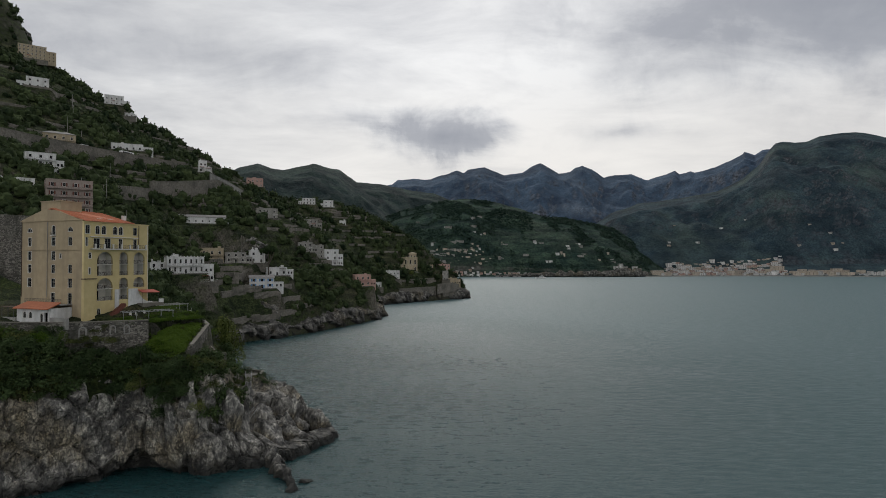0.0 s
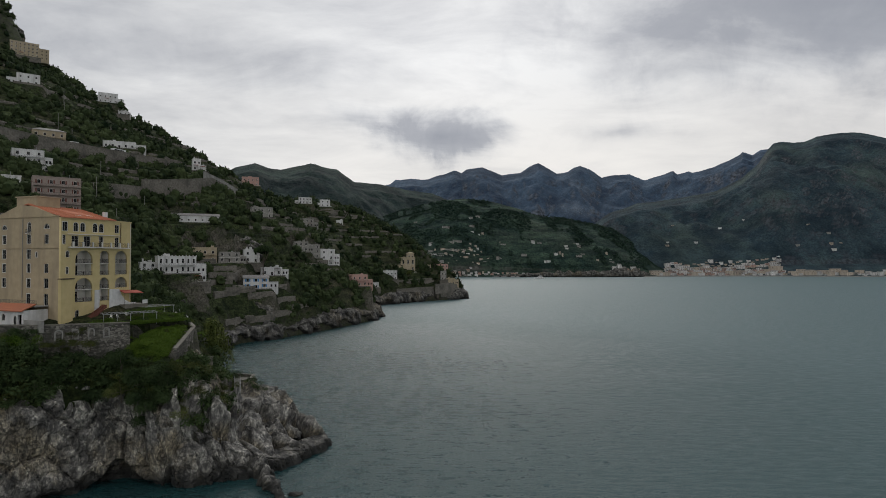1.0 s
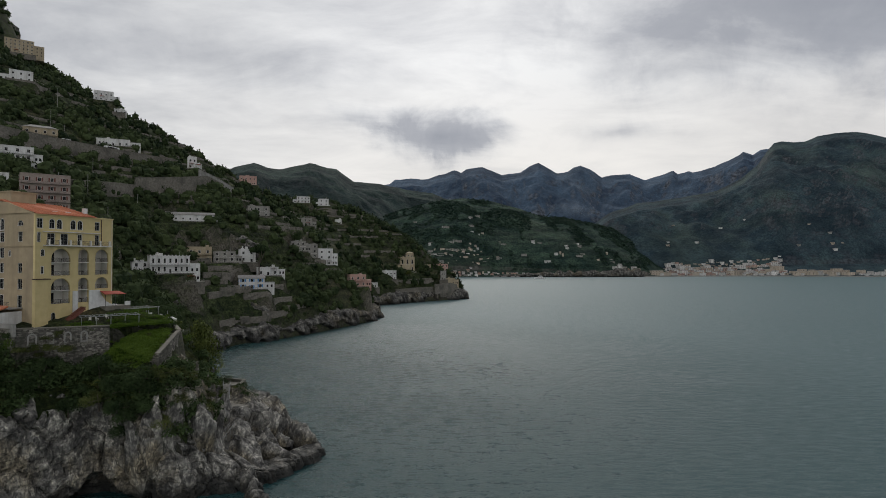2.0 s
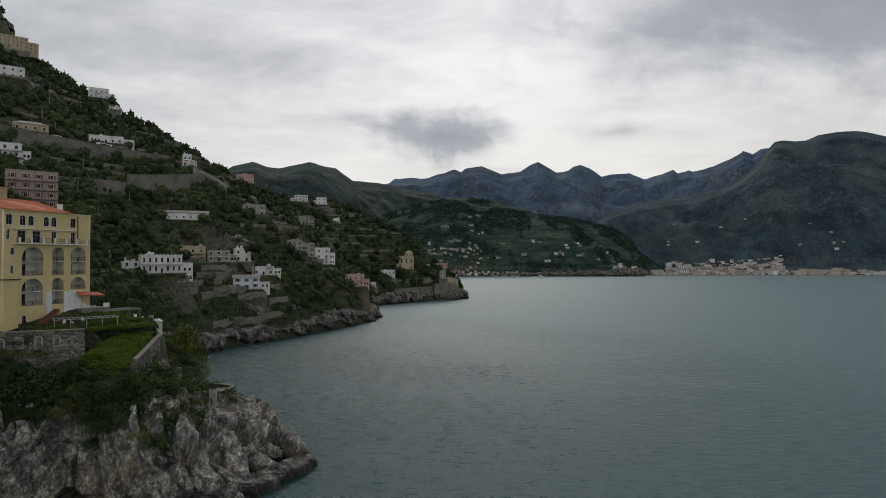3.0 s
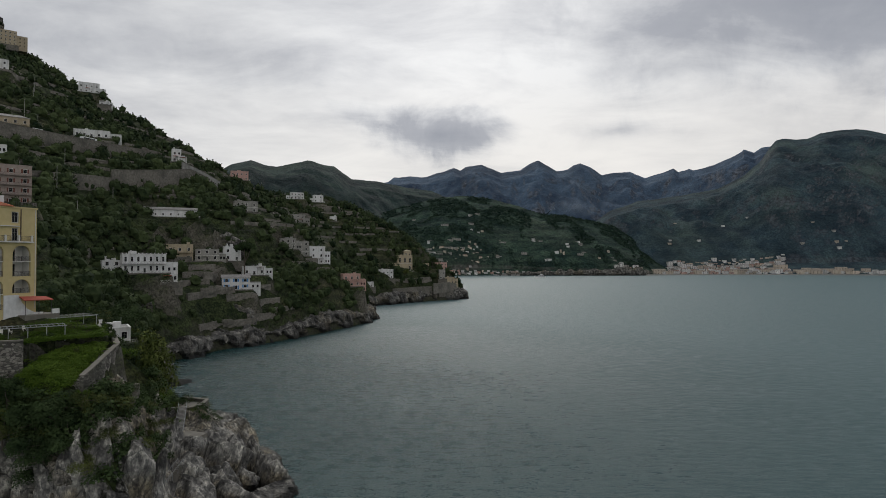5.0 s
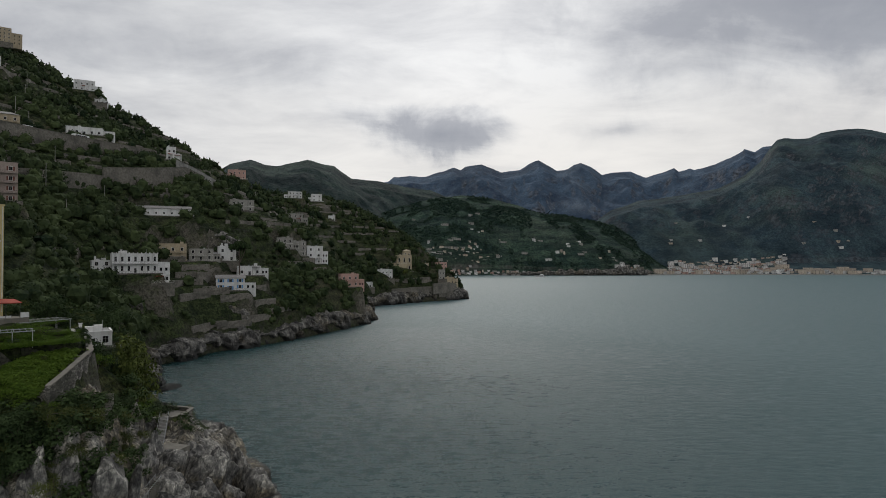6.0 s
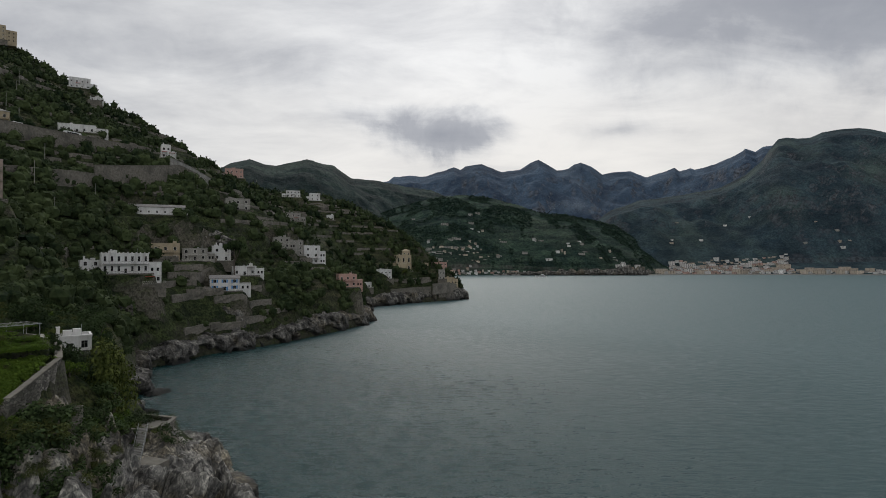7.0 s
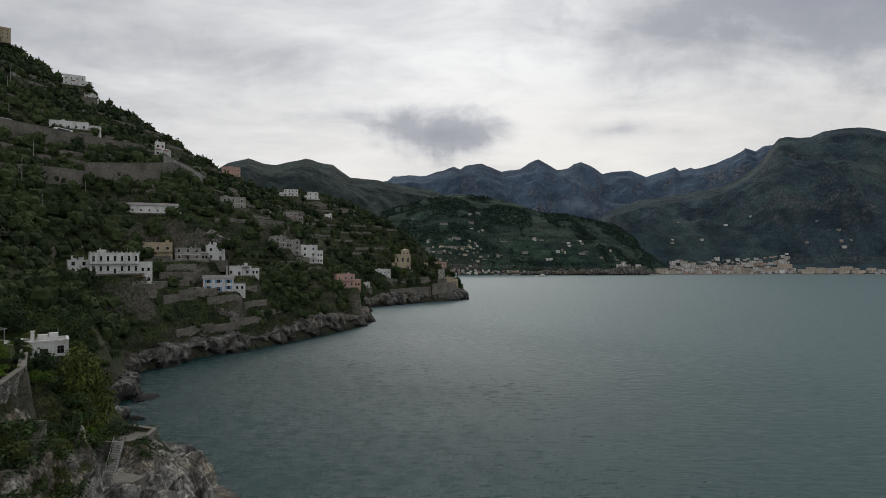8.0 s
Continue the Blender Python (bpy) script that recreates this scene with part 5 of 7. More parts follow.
def annex():
    """The low wing with arched windows and a tiled lean-to roof in front of the hotel."""
    ob = new("garden_wing", None)
    ob.matrix_world = pose(-84, 136, 0, 0, 0, math.degrees(math.atan2(0.931, 0.365)) - 90)
    tagged(ob, "low white garden wing with a tiled roof and arched windows", "house", "hotel buildings")
    ws = [(-11.8, 34.6, 1.1, 1.5), (-9.8, 34.6, 1.1, 1.5), (-6.0, 33.6, 0.95, 2.2)]
    wall = panel("front_wall", [(-14.5, 27), (-3.6, 27), (-3.6, 37.0), (-14.5, 37.0)], [arch_outline(a, w, z, z + h, True) for a, z, w, h in ws] + [arch_outline(-4.6, 1.2, 33.6, 36, False)], 0.35, WHITE, ob)
    wall.matrix_basis = pose(0, -5.5, 0)
    for a, z, w, h in ws:
        window(wall, a, z, w, h, True)
    bm = bmesh.new()
    v = [bm.verts.new(p) for p in ((-15.0, -6.2, 36.9), (-3.2, -6.2, 36.9), (-3.4, -2.9, 38.2), (-14.8, -2.9, 38.2), (-15.0, -6.2, 36.7), (-3.2, -6.2, 36.7), (-3.4, -2.9, 37.9), (-14.8, -2.9, 37.9))]
    for f in ((0, 1, 2, 3), (7, 6, 5, 4), (3, 2, 6, 7), (0, 4, 5, 1), (1, 5, 6, 2), (0, 3, 7, 4)):
        bm.faces.new([v[i] for i in f])
    part("roof", bm, TILE, ob, "faded tile lean-to roof")
    part("side_wall", box(-14.5, -14.15, -5.14, -0.1, 27, 36.9), WHITE, ob)
    part("side_wall", box(-3.95, -3.6, -5.14, -0.1, 27, 36.9), WHITE, ob)
    part("terrace_floor", box(-16, -3.4, -3.0, -0.1, 37.4, 37.6), CONCRETE, ob)
    railing(ob, -16, -3.4, -2.8, 37.9, 1.0, 0.25)
    part("terrace_wall", box(-3.5, 2.0, -5.4, -4.8, 32.4, 34.9), CONCRETE, ob)
    part("terrace_wall", box(-24, -14.6, -5.8, -5.2, 32.0, 34.6), CONCRETE, ob)
    for a in (-19.8, -17.6, -15.6):
        part("pergola_post", tube([(a, -5.5, 34.6), (a, -5.5, 36.9)], 0.08), IRON, ob)
    part("pergola_roof", box(-20, -15.2, -5.7, -3.2, 36.9, 37.0), DARKWOOD, ob)
    return ob


annex()


# ---- walls, road and garden works ----
HX, HY = np.arange(-430, 42, 1.5), np.arange(100, 802, 1.5)
HZ = ground(*np.meshgrid(HX, HY))


def height_at(x, y):
    """Height of the land, from a grid of it."""
    a, b = np.clip((x - HX[0]) / 1.5, 0, len(HX) - 2), np.clip((y - HY[0]) / 1.5, 0, len(HY) - 2)
    i, j = int(a), int(b)
    a, b = a - i, b - j
    return float((HZ[j, i] * (1 - a) + HZ[j, i + 1] * a) * (1 - b) + (HZ[j + 1, i] * (1 - a) + HZ[j + 1, i + 1] * a) * b)


def wall_along(name, points, thick, mat, label, category="wall", group="", cap=0.0, kind="", step=1.5, uneven=0.12):
    """A stone wall through (x, y, top, foot), with a slightly uneven face and an optional coping."""
    p = np.array(points, float)
    seg = np.linalg.norm(np.diff(p[:, :2], axis=0), axis=1)
    s = np.concatenate([[0], np.cumsum(seg)])
    n = max(2, int(s[-1] / step))
    t = np.linspace(0, s[-1], n + 1)
    q = np.stack([np.interp(t, s, p[:, i]) for i in range(4)], 1)
    d = np.gradient(q[:, :2], axis=0)
    d /= np.linalg.norm(d, axis=1)[:, None]
    nr = np.stack([d[:, 1], -d[:, 0]], 1)
    rows = 5
    verts, faces = [], []
    g = np.random.default_rng(int(abs(p[0, 0] * 7 + p[0, 1])))
    for i in range(n + 1):
        for r in range(rows):
            k = r / (rows - 1)
            o = thick / 2 * (1.25 - 0.3 * k) + uneven * g.normal() * (0.2 < k < 0.99)
            verts.append((*(q[i, :2] + nr[i] * o), q[i, 3] + (q[i, 2] - q[i, 3]) * k + uneven * 0.6 * g.normal() * (r == rows - 1)))
        verts.append((*(q[i, :2] - nr[i] * thick / 2), q[i, 2]))
        verts.append((*(q[i, :2] - nr[i] * thick / 2), q[i, 3]))
    m = rows + 2
    for i in range(n):
        for r in range(m):
            faces.append((i * m + r, (i + 1) * m + r, (i + 1) * m + (r + 1) % m, i * m + (r + 1) % m))
    faces.append(tuple(range(m)))
    faces.append(tuple(range(n * m + m - 1, n * m - 1, -1)))
    ob = mesh_object(name, verts, faces, mat)
    tagged(ob, label, category, group, kind)
    if cap:
        cv, cf = [], []
        for i in range(n + 1):
            a, b = q[i, :2] + nr[i] * (thick / 2 + 0.12), q[i, :2] - nr[i] * (thick / 2 + 0.08)
            z0, z1 = q[i, 2] + 0.05, q[i, 2] + cap
            cv += [(*a, z0), (*a, z1), (*b, z1), (*b, z0)]
        for i in range(n):
            for r in range(4):
                cf.append((i * 4 + r, (i + 1) * 4 + r, (i + 1) * 4 + (r + 1) % 4, i * 4 + (r + 1) % 4))
        cf += [(0, 1, 2, 3), (n * 4 + 3, n * 4 + 2, n * 4 + 1, n * 4)]
        mesh_object("coping", cv, cf, OLD_CONCRETE, ob)
    return ob


def terrace_phase(x, y, z):
    """Where a place lies between one terrace (0) and the next (1)."""
    rows = z / 4.2 + 1.2 * (fbm(x / 70, y / 70, 0 * x, 2, 14) - 0.5)
    return rows - np.floor(rows)


def contour_wall(x, y, length, high, mat=None, label="dry stone terrace wall on the hillside"):
    """A retaining wall that follows the slope at one height."""
    pts = []
    for _ in range(max(3, int(length / 3))):
        e = 1.5
        gx = (height_at(x + e, y) - height_at(x - e, y)) / (2 * e)
        gy = (height_at(x, y + e) - height_at(x, y - e)) / (2 * e)
        g = math.hypot(gx, gy) + 1e-6
        z = height_at(x, y)
        pts.append((x, y, z))
        x, y = x - gy / g * 3 * (1 if gx < 0 else -1) * -1, y + gx / g * 3 * (1 if gx < 0 else -1) * -1
    zt = sum(p[2] for p in pts) / len(pts)
    rows = [(a, b, zt * 0.6 + z * 0.4 + high * 0.6, min(z, zt) - 2.0) for a, b, z in pts]
    return wall_along("terrace_wall", rows, 0.8, mat or STONE_FAR, label, "wall", "terrace walls on the hillside", step=2.5, uneven=0.15)


# garden shelf below the hotel
wall_along("retaining_wall", [(-150, 141, 35.5, 22), (-118, 134.2, 34.2, 20), (-103, 131.6, 33.8, 20), (-84, 131.1, 33.8, 20)], 0.9, STONE, "old grey stone retaining wall under the hotel garden", group="garden walls", cap=0.25)
wall_along("retaining_wall", [(-84, 131.1, 33.8, 20), (-71.2, 140.6, 33.4, 24)], 0.9, STONE, "old grey stone retaining wall under the hotel garden", group="garden walls", cap=0.25)
wall_along("retaining_wall", [(-61.5, 151.8, 31.2, 17), (-66.7, 159.6, 32.0, 18), (-72.7, 166.9, 32.6, 20), (-80, 170.4, 32.6, 22), (-100, 172.5, 33, 25)], 0.9, STONE, "old grey stone retaining wall under the hotel garden", group="garden walls", cap=0.25)
wall_along("retaining_wall", [(-59.9, 138.4, 27.9, 18), (-60.4, 143, 29.0, 18), (-61.0, 148, 30.3, 17), (-61.5, 151.8, 31.2, 16)], 0.7, STONE, "sloping rubble wall of the outer garden stair", group="garden walls", cap=0.2, step=1.0)
wall_along("parapet", [(-63, 153.5, 31.9, 30.5), (-67.2, 159.8, 32.8, 31.5), (-73, 166.5, 33.6, 32.5)], 0.35, STONE, "low plastered garden parapet", group="garden walls")
# niches in the wall below the terrace
for i, (a, w) in enumerate(((-82.0, 1.6), (-79.6, 1.4), (-77.2, 1.3), (-74.9, 1.3))):
    y = 131.1 + (a + 84) * 0.742
    ob = new("wall_niche", None)
    ob.matrix_world = pose(a + 0.36, y - 0.48, 30.6, 0, 0, 36.6)
    tagged(ob, "arched whitish niche in the stone terrace wall", "niche", "niches under the garden")
    panel("niche_frame", arch_outline(0, w, 0, 2.3, True), [arch_outline(0, w - 0.5, 0.25, 2.0, True)], 0.25, CONCRETE, ob)
    part("niche_back", box(-w / 2 + 0.2, w / 2 - 0.2, 0.20, 0.25, 0.2, 2.0), WHITE if i % 2 else GREY, ob)


def pergola(x, y, z, turn, w, d, h, label):
    ob = new("pergola", None)
    ob.matrix_world = pose(x, y, z, 0, 0, turn)
    tagged(ob, label, "pergola", "garden pergolas")
    for a in np.linspace(-w / 2, w / 2, max(2, int(w / 2.5) + 1)):
        for b in (0, d):
            part("post", tube([(a, b, -0.5), (a, b, h)], 0.06), METAL, ob)
    for b in (0, d):
        part("beam", box(-w / 2 - 0.3, w / 2 + 0.3, b - 0.05, b + 0.05, h + 0.003, h + 0.12), METAL, ob)
    for a in np.linspace(-w / 2, w / 2, int(w / 0.8) + 1):
        part("slat", box(a - 0.03, a + 0.03, -0.4, d + 0.4, h + 0.123, h + 0.19), METAL, ob)
    return ob


pergola(-72.5, 143.5, 33.0, 38, 11, 4, 2.3, "bare metal pergola over the lower garden terrace")
pergola(-73.0, 156, 33.6, 58, 10, 5.0, 2.3, "pergola overgrown with bright green vine")


def garden_chair(x, y, z, turn):
    ob = new("garden_chair", None)
    ob.matrix_world = pose(x, y, z, 0, 0, turn)
    tagged(ob, "white plastic garden chair on the terrace", "chair", "garden chairs")
    part("seat", box(-0.25, 0.25, -0.25, 0.25, 0.42, 0.46), TRIM, ob)
    part("backrest", box(-0.25, 0.25, 0.21, 0.25, 0.463, 0.95), TRIM, ob)
    for a in (-0.22, 0.22):
        for b in (-0.22, 0.2):
            part("leg", box(a - 0.02, a + 0.02, b - 0.02, b + 0.02, 0, 0.417), TRIM, ob)


for x, y, t in ((-76.5, 142.5, 20), (-75.6, 143.6, 100), (-74.5, 145.4, 60), (-68.8, 158.5, 30), (-69.2, 160.0, 160), (-70.6, 162.0, 80), (-71.3, 163.6, 10)):
    garden_chair(x, y, height_at(x, y) - 0.35, t)


def steps(x, y, z, turn, n, width, rise, run, label, mat=None, rail=True, sunk=2.5):
    """A flight that climbs along local +y."""
    ob = new("stairway", None)
    ob.matrix_world = pose(x, y, z, 0, 0, turn)
    tagged(ob, label, "stairs", "stairs on the headland")
    for i in range(n):
        part("step", box(-width / 2, width / 2, i * run, (i + 1) * run + 0.05, (i - sunk) * rise, (i + 1) * rise), mat or CONCRETE, ob)
    for sx in ((-1, 1) if rail else ()):
        xx = sx * (width / 2 + 0.06)
        part("handrail", tube([(xx, 0, 0.95), (xx, n * run, n * rise + 0.95)], 0.04), METAL, ob)
        for i in range(0, n + 1, 4):
            part("baluster", tube([(xx, i * run, i * rise - 0.4), (xx, i * run, i * rise + 0.95)], 0.03), METAL, ob)
    return ob


steps(-54.2, 161.6, 10.4, 18, 24, 1.5, 0.19, 0.36, "pale concrete stair down to the bathing rocks")
steps(-61.0, 138.8, 26.6, 7, 25, 1.3, 0.165, 0.46, "worn brick-edged stair climbing to the garden", STONE, False, 14)
steps(-54.2, 142.0, 20.9, 16, 20, 1.5, 0.19, 0.3, "old stone stair with mossy treads below the garden", OLD_CONCRETE, False, 10)
steps(-44.8, 138.4, 3.2, 45, 18, 1.1, 0.2, 0.38, "narrow concrete stair cut along the rock ridge", OLD_CONCRETE, True, 8)
steps(-49.6, 143.6, 6.6, -18, 16, 1.1, 0.2, 0.34, "narrow concrete stair climbing between the rocks", OLD_CONCRETE, True, 8)
wall_along("terrace_wall", [(-64, 171.8, 14.4, 8), (-61, 171.3, 14.2, 6), (-57.2, 172.0, 14.0, 5), (-55.0, 175.0, 14.0, 5), (-56.0, 181, 13.8, 5), (-63, 184, 13.6, 6)], 0.7, STONE, "ruined stone wall of a bathing terrace", group="bathing terrace", cap=0.2)
plat = mesh_object("bathing_terrace", [(-63.5, 172.3, 13.2), (-59.5, 172, 13.2), (-55.6, 175, 13.2), (-56.6, 180.4, 13.2), (-63, 183, 13.2), (-63.5, 172.3, 7), (-59.5, 172, 7), (-55.6, 175, 7), (-56.6, 180.4, 7), (-63, 183, 7)],
                   [(0, 1, 2, 3, 4), (9, 8, 7, 6, 5), (0, 5, 6, 1), (1, 6, 7, 2), (2, 7, 8, 3), (3, 8, 9, 4), (4, 9, 5, 0)], OLD_CONCRETE)
tagged(plat, "weathered concrete bathing terrace on the rocks", "terrace")
ledge = mesh_object("landing", [(-54.5, 159.5, 11.4), (-49.5, 160.5, 11.2), (-48.8, 163.2, 11.2), (-53.5, 164.2, 11.4), (-54.5, 159.5, 8), (-49.5, 160.5, 8), (-48.8, 163.2, 8), (-53.5, 164.2, 8)],
                    [(0, 1, 2, 3), (7, 6, 5, 4), (0, 4, 5, 1), (1, 5, 6, 2), (2, 6, 7, 3), (3, 7, 4, 0)], OLD_CONCRETE)
tagged(ledge, "pale concrete landing at the foot of the stair", "landing")
wall_along("terrace_wall", [(-70, 172, 21.5, 12), (-65.5, 169.5, 20.2, 12), (-62.5, 166, 20.0, 13)], 0.6, STONE, "low broken wall beside the stair", group="bathing terrace")


# coast road with its retaining walls
ROAD = [(-290, 262, 121, 108), (-268, 310, 122.5, 110), (-254, 336, 123.5, 113), (-251, 360, 124, 114), (-241, 386, 123.6, 112), (-232, 411, 123.8, 112), (-219, 446, 124.5, 113), (-209, 470, 125, 116)]
wall_along("retaining_wall", ROAD, 1.0, STONE_FAR, "long grey masonry wall carrying the coast road", group="road walls", cap=0.3, step=3)
road_pts = np.array([(a, b, c) for a, b, c, _ in ROAD])
rv, rf = [], []
for i, (a, b, c) in enumerate(road_pts):
    d = road_pts[min(i + 1, len(road_pts) - 1)] - road_pts[max(i - 1, 0)]
    n = np.array((-d[1], d[0])) / math.hypot(d[0], d[1])
    rv += [(a, b, c - 0.9), (a + n[0] * 8, b + n[1] * 8, c - 0.9), (a + n[0] * 8, b + n[1] * 8, c - 4), (a, b, c - 4)]
for i in range(len(road_pts) - 1):
    for r in range(4):
        rf.append((i * 4 + r, i * 4 + (r + 1) % 4, i * 4 + 4 + (r + 1) % 4, i * 4 + 4 + r))
ASPHALT = coat("asphalt", (0.04, 0.04, 0.042), (0.065, 0.065, 0.067), 2, 0.3)
tagged(mesh_object("road", rv, rf, ASPHALT), "narrow asphalt coast road on its wall", "road", kind="structure")
wall_along("retaining_wall", [(-214, 327, 91.5, 84), (-206, 350, 93, 85), (-198, 374, 94.5, 84), (-195.5, 387, 95, 84)], 1.0, STONE_FAR, "low grey masonry wall below the road", group="road walls", step=3)
wall_along("retaining_wall", [(-195.5, 387, 99.6, 85), (-188, 401, 101.5, 87), (-179.5, 416, 103.8, 89), (-172, 440, 108, 95), (-166, 458, 104, 97)], 1.2, STONE_FAR, "tall grey masonry wall of the lower road bend", group="road walls", cap=0.3, step=3)
wall_along("retaining_wall", [(-176, 437, 112.5, 104), (-169, 452, 108.5, 101), (-162, 468, 103, 98)], 0.8, CONCRETE, "pale concrete ramp wall beside the chapel house", group="road walls", cap=0.3, step=3)
wall_along("retaining_wall", [(-152, 178, 52, 38), (-136, 176, 51, 36), (-124, 176, 49, 36), (-118, 182, 47, 36)], 1.0, STONE, "tall old stone wall behind the hotel", group="road walls", step=2)
wall_along("retaining_wall", [(-158, 205, 64, 50), (-142, 200, 63, 48), (-128, 202, 60, 46)], 1.0, STONE, "tall old stone wall behind the hotel", group="road walls", step=2)
for x, y, z, w in ((-249.3, 369, 115.0, 6.0),):
    ob = new("underpass", None)
    ob.matrix_world = pose(x, y, z, 0, 0, 70)
    tagged(ob, "square opening under the coast road, its shade a dark board", "underpass")
    part("frame", box(-w / 2 - 0.5, w / 2 + 0.5, -1.1, -0.55, 5.0, 6.2), CONCRETE, ob)
    # the opening's shade is a flat dark board set on the wall
    part("recess", box(-w / 2, w / 2, -0.75, -0.55, 0, 5.0), DARKWOOD, ob)


def vehicle(name, label, category, x, y, z, turn, length, width, high, paint, bus=False):
    ob = new(name, None)
    ob.matrix_world = pose(x, y, z, 0, 0, turn)
    tagged(ob, label, category, "vehicles on the coast road")
    L, W = length / 2, width / 2
    bm = bmesh.new()
    hood = 0.15 if bus else 0.45
    pr = [(-L, 0.35), (L, 0.35), (L, high * (0.95 if bus else 0.55)), (L - hood * (0.4 if bus else 1.6), high * (1.0 if bus else 0.6)), (L - hood * (0.5 if bus else 3.2), high), (-L + hood, high), (-L, high * 0.8)]
    a = [bm.verts.new((x0, -W, z0)) for x0, z0 in pr]
    b = [bm.verts.new((x0, W, z0)) for x0, z0 in pr]
    bm.faces.new(a)
    bm.faces.new(b[::-1])
    for i in range(len(pr)):
        bm.faces.new((a[i], a[i - 1], b[i - 1], b[i]))
    part("body", bm, paint, ob)
    for sy in (-1, 1):
        n = 6 if bus else 2
        for i in range(n):
            x0 = -L * 0.8 + i * (1.5 * L / n)
            y0 = sy * (W + 0.006)
            part("window", box(x0, x0 + 1.35 * L / n, min(y0, y0 + sy * 0.02), max(y0, y0 + sy * 0.02), high * 0.58, high * 0.86), GLASS, ob)
        for wx in (-L * 0.6, L * 0.62):
            part("wheel", tube([(wx, sy * (W - 0.25), 0.35), (wx, sy * (W + 0.02), 0.35)], 0.36, 12), IRON, ob)
    return ob


CAR_WHITE = coat("white_car_paint", (0.70, 0.70, 0.70), (0.76, 0.76, 0.76), 5, 0.5, rough=0.35, bump=0)
CAR_GREY = coat("silver_car_paint", (0.35, 0.36, 0.38), (0.42, 0.43, 0.45), 5, 0.5, rough=0.35, bump=0)
vehicle("bus", "white bus on the coast road", "bus", -231.5, 424, 122.95, 70, 10.5, 2.5, 3.3, CAR_WHITE, True)
vehicle("van", "white van parked on the coast road", "van", -243, 392, 122.8, 65, 5.5, 2.0, 2.3, CAR_WHITE, True)
vehicle("car", "silver car parked on the coast road", "car", -239.5, 401, 122.8, 68, 4.3, 1.8, 1.5, CAR_GREY)
vehicle("car", "white car parked on the coast road", "car", -255, 345, 122.9, 78, 4.3, 1.8, 1.5, CAR_WHITE)


def utility_pole(x, y, high):
    ob = new("utility_pole", None)
    ob.matrix_world = pose(x, y, height_at(x, y) - 0.8)
    tagged(ob, "thin grey utility pole on the terraces", "pole", "utility poles")
    part("shaft", tube([(0, 0, 0), (0, 0, high)], [0.16, 0.10], 8), CONCRETE, ob)
    part("crossarm", box(-0.7, 0.7, -0.05, 0.05, high - 0.5, high - 0.4), IRON, ob)


for x, y, h in ((-214, 373, 14), (-200, 345, 12), (-186, 372, 10), (-262, 420, 12), (-285, 440, 12), (-300, 470, 12), (-240, 440, 10), (-320, 500, 12), (-180, 330, 11), (-172, 700, 12), (-205, 705, 12), (-150, 520, 10)):
    utility_pole(x, y, h)


# dry stone terraces round the houses and up the slope
g = np.random.default_rng(5)
for x, y, ln, h in ((-128, 352, 24, 4.5), (-132, 365, 26, 4.0), (-124, 372, 28, 3.5), (-118, 362, 22, 4.0), (-140, 358, 24, 4.5), (-112, 384, 22, 3.0), (-120, 344, 20, 3.5), (-108, 400, 24, 3.0), (-150, 362, 20, 4.0),
                    (-136, 346, 26, 4.0), (-130, 340, 24, 4.0), (-116, 352, 26, 3.5), (-108, 366, 24, 3.5), (-104, 376, 22, 3.5), (-142, 366, 22, 4.0), (-98, 384, 22, 3.0), (-122, 336, 20, 3.0), (-126, 358, 22, 3.5), (-104, 440, 24, 4.0), (-98, 462, 24, 5.0), (-90, 460, 20, 4.0), (-110, 486, 26, 3.5), (-118, 500, 30, 3.0)):
    contour_wall(x, y, ln, h, label="old stone terrace wall among the houses")
made = 0
while made < 200:
    x, y = g.uniform(-400, -70), g.uniform(300, 745)
    z = height_at(x, y)
    if x < -0.78 * y or not 45 < z < 260 or not 0.62 < terrace_phase(np.array([x]), np.array([y]), np.array([z]))[0] < 0.86:
        continue
    contour_wall(x, y, g.uniform(20, 60), g.uniform(2.0, 3.4))
    made += 1

# sea walls and garden terraces on the rock point
for pts in ([(-64, 648, 13, 5), (-48, 663, 14, 5), (-30, 680, 14, 5)], [(-50, 672, 21, 12), (-30, 690, 22, 12), (-12, 706, 23, 12)], [(-4, 700, 13, 4), (10, 714, 14, 4), (20, 726, 13, 4)], [(-70, 676, 30, 22), (-48, 690, 31, 22), (-30, 700, 31, 24)], [(-52, 655, 15, 6), (-30, 676, 16, 6), (-12, 694, 16, 6)], [(-10, 690, 19, 8), (6, 708, 20, 9), (15, 720, 18, 8)], [(-60, 660, 24, 18), (-34, 684, 25, 18), (-14, 704, 26, 18)], [(-20, 712, 31, 24), (-2, 726, 29, 22)]):
    wall_along("sea_wall", [(a, b, c, d) for a, b, c, d in pts], 1.2, STONE_FAR, "brown stone garden wall above the rocks", group="walls on the point", cap=0.4, step=3)
house("small square stone tower pavilion on the point", 0, 712, 23.5, 10, 6.5, 6.5, 10.5, 2, 2, GREY, "flat", name="pavilion", category="pavilion", group="houses on the point", sink=6)
house("low stone house on the tip of the point", 8, 722, 18, 12, 12, 7, 7, 1, 3, OCHRE, "flat", group="houses on the point", sink=6)
house("ochre house above the garden walls", -22, 726, 33, 10, 13, 9, 8.5, 2, 3, OCHRE, "flat", group="houses on the point", sink=6)
house("pale house with pink roof terrace behind the point", -2, 742, 30, 10, 15, 10, 12, 3, 4, PINK, "flat", group="houses on the point", sink=8, shutter=None)
house("white house behind the point", -16, 748, 32, 10, 10, 8, 11, 2, 3, WHITE, "flat", group="houses on the point", sink=8)


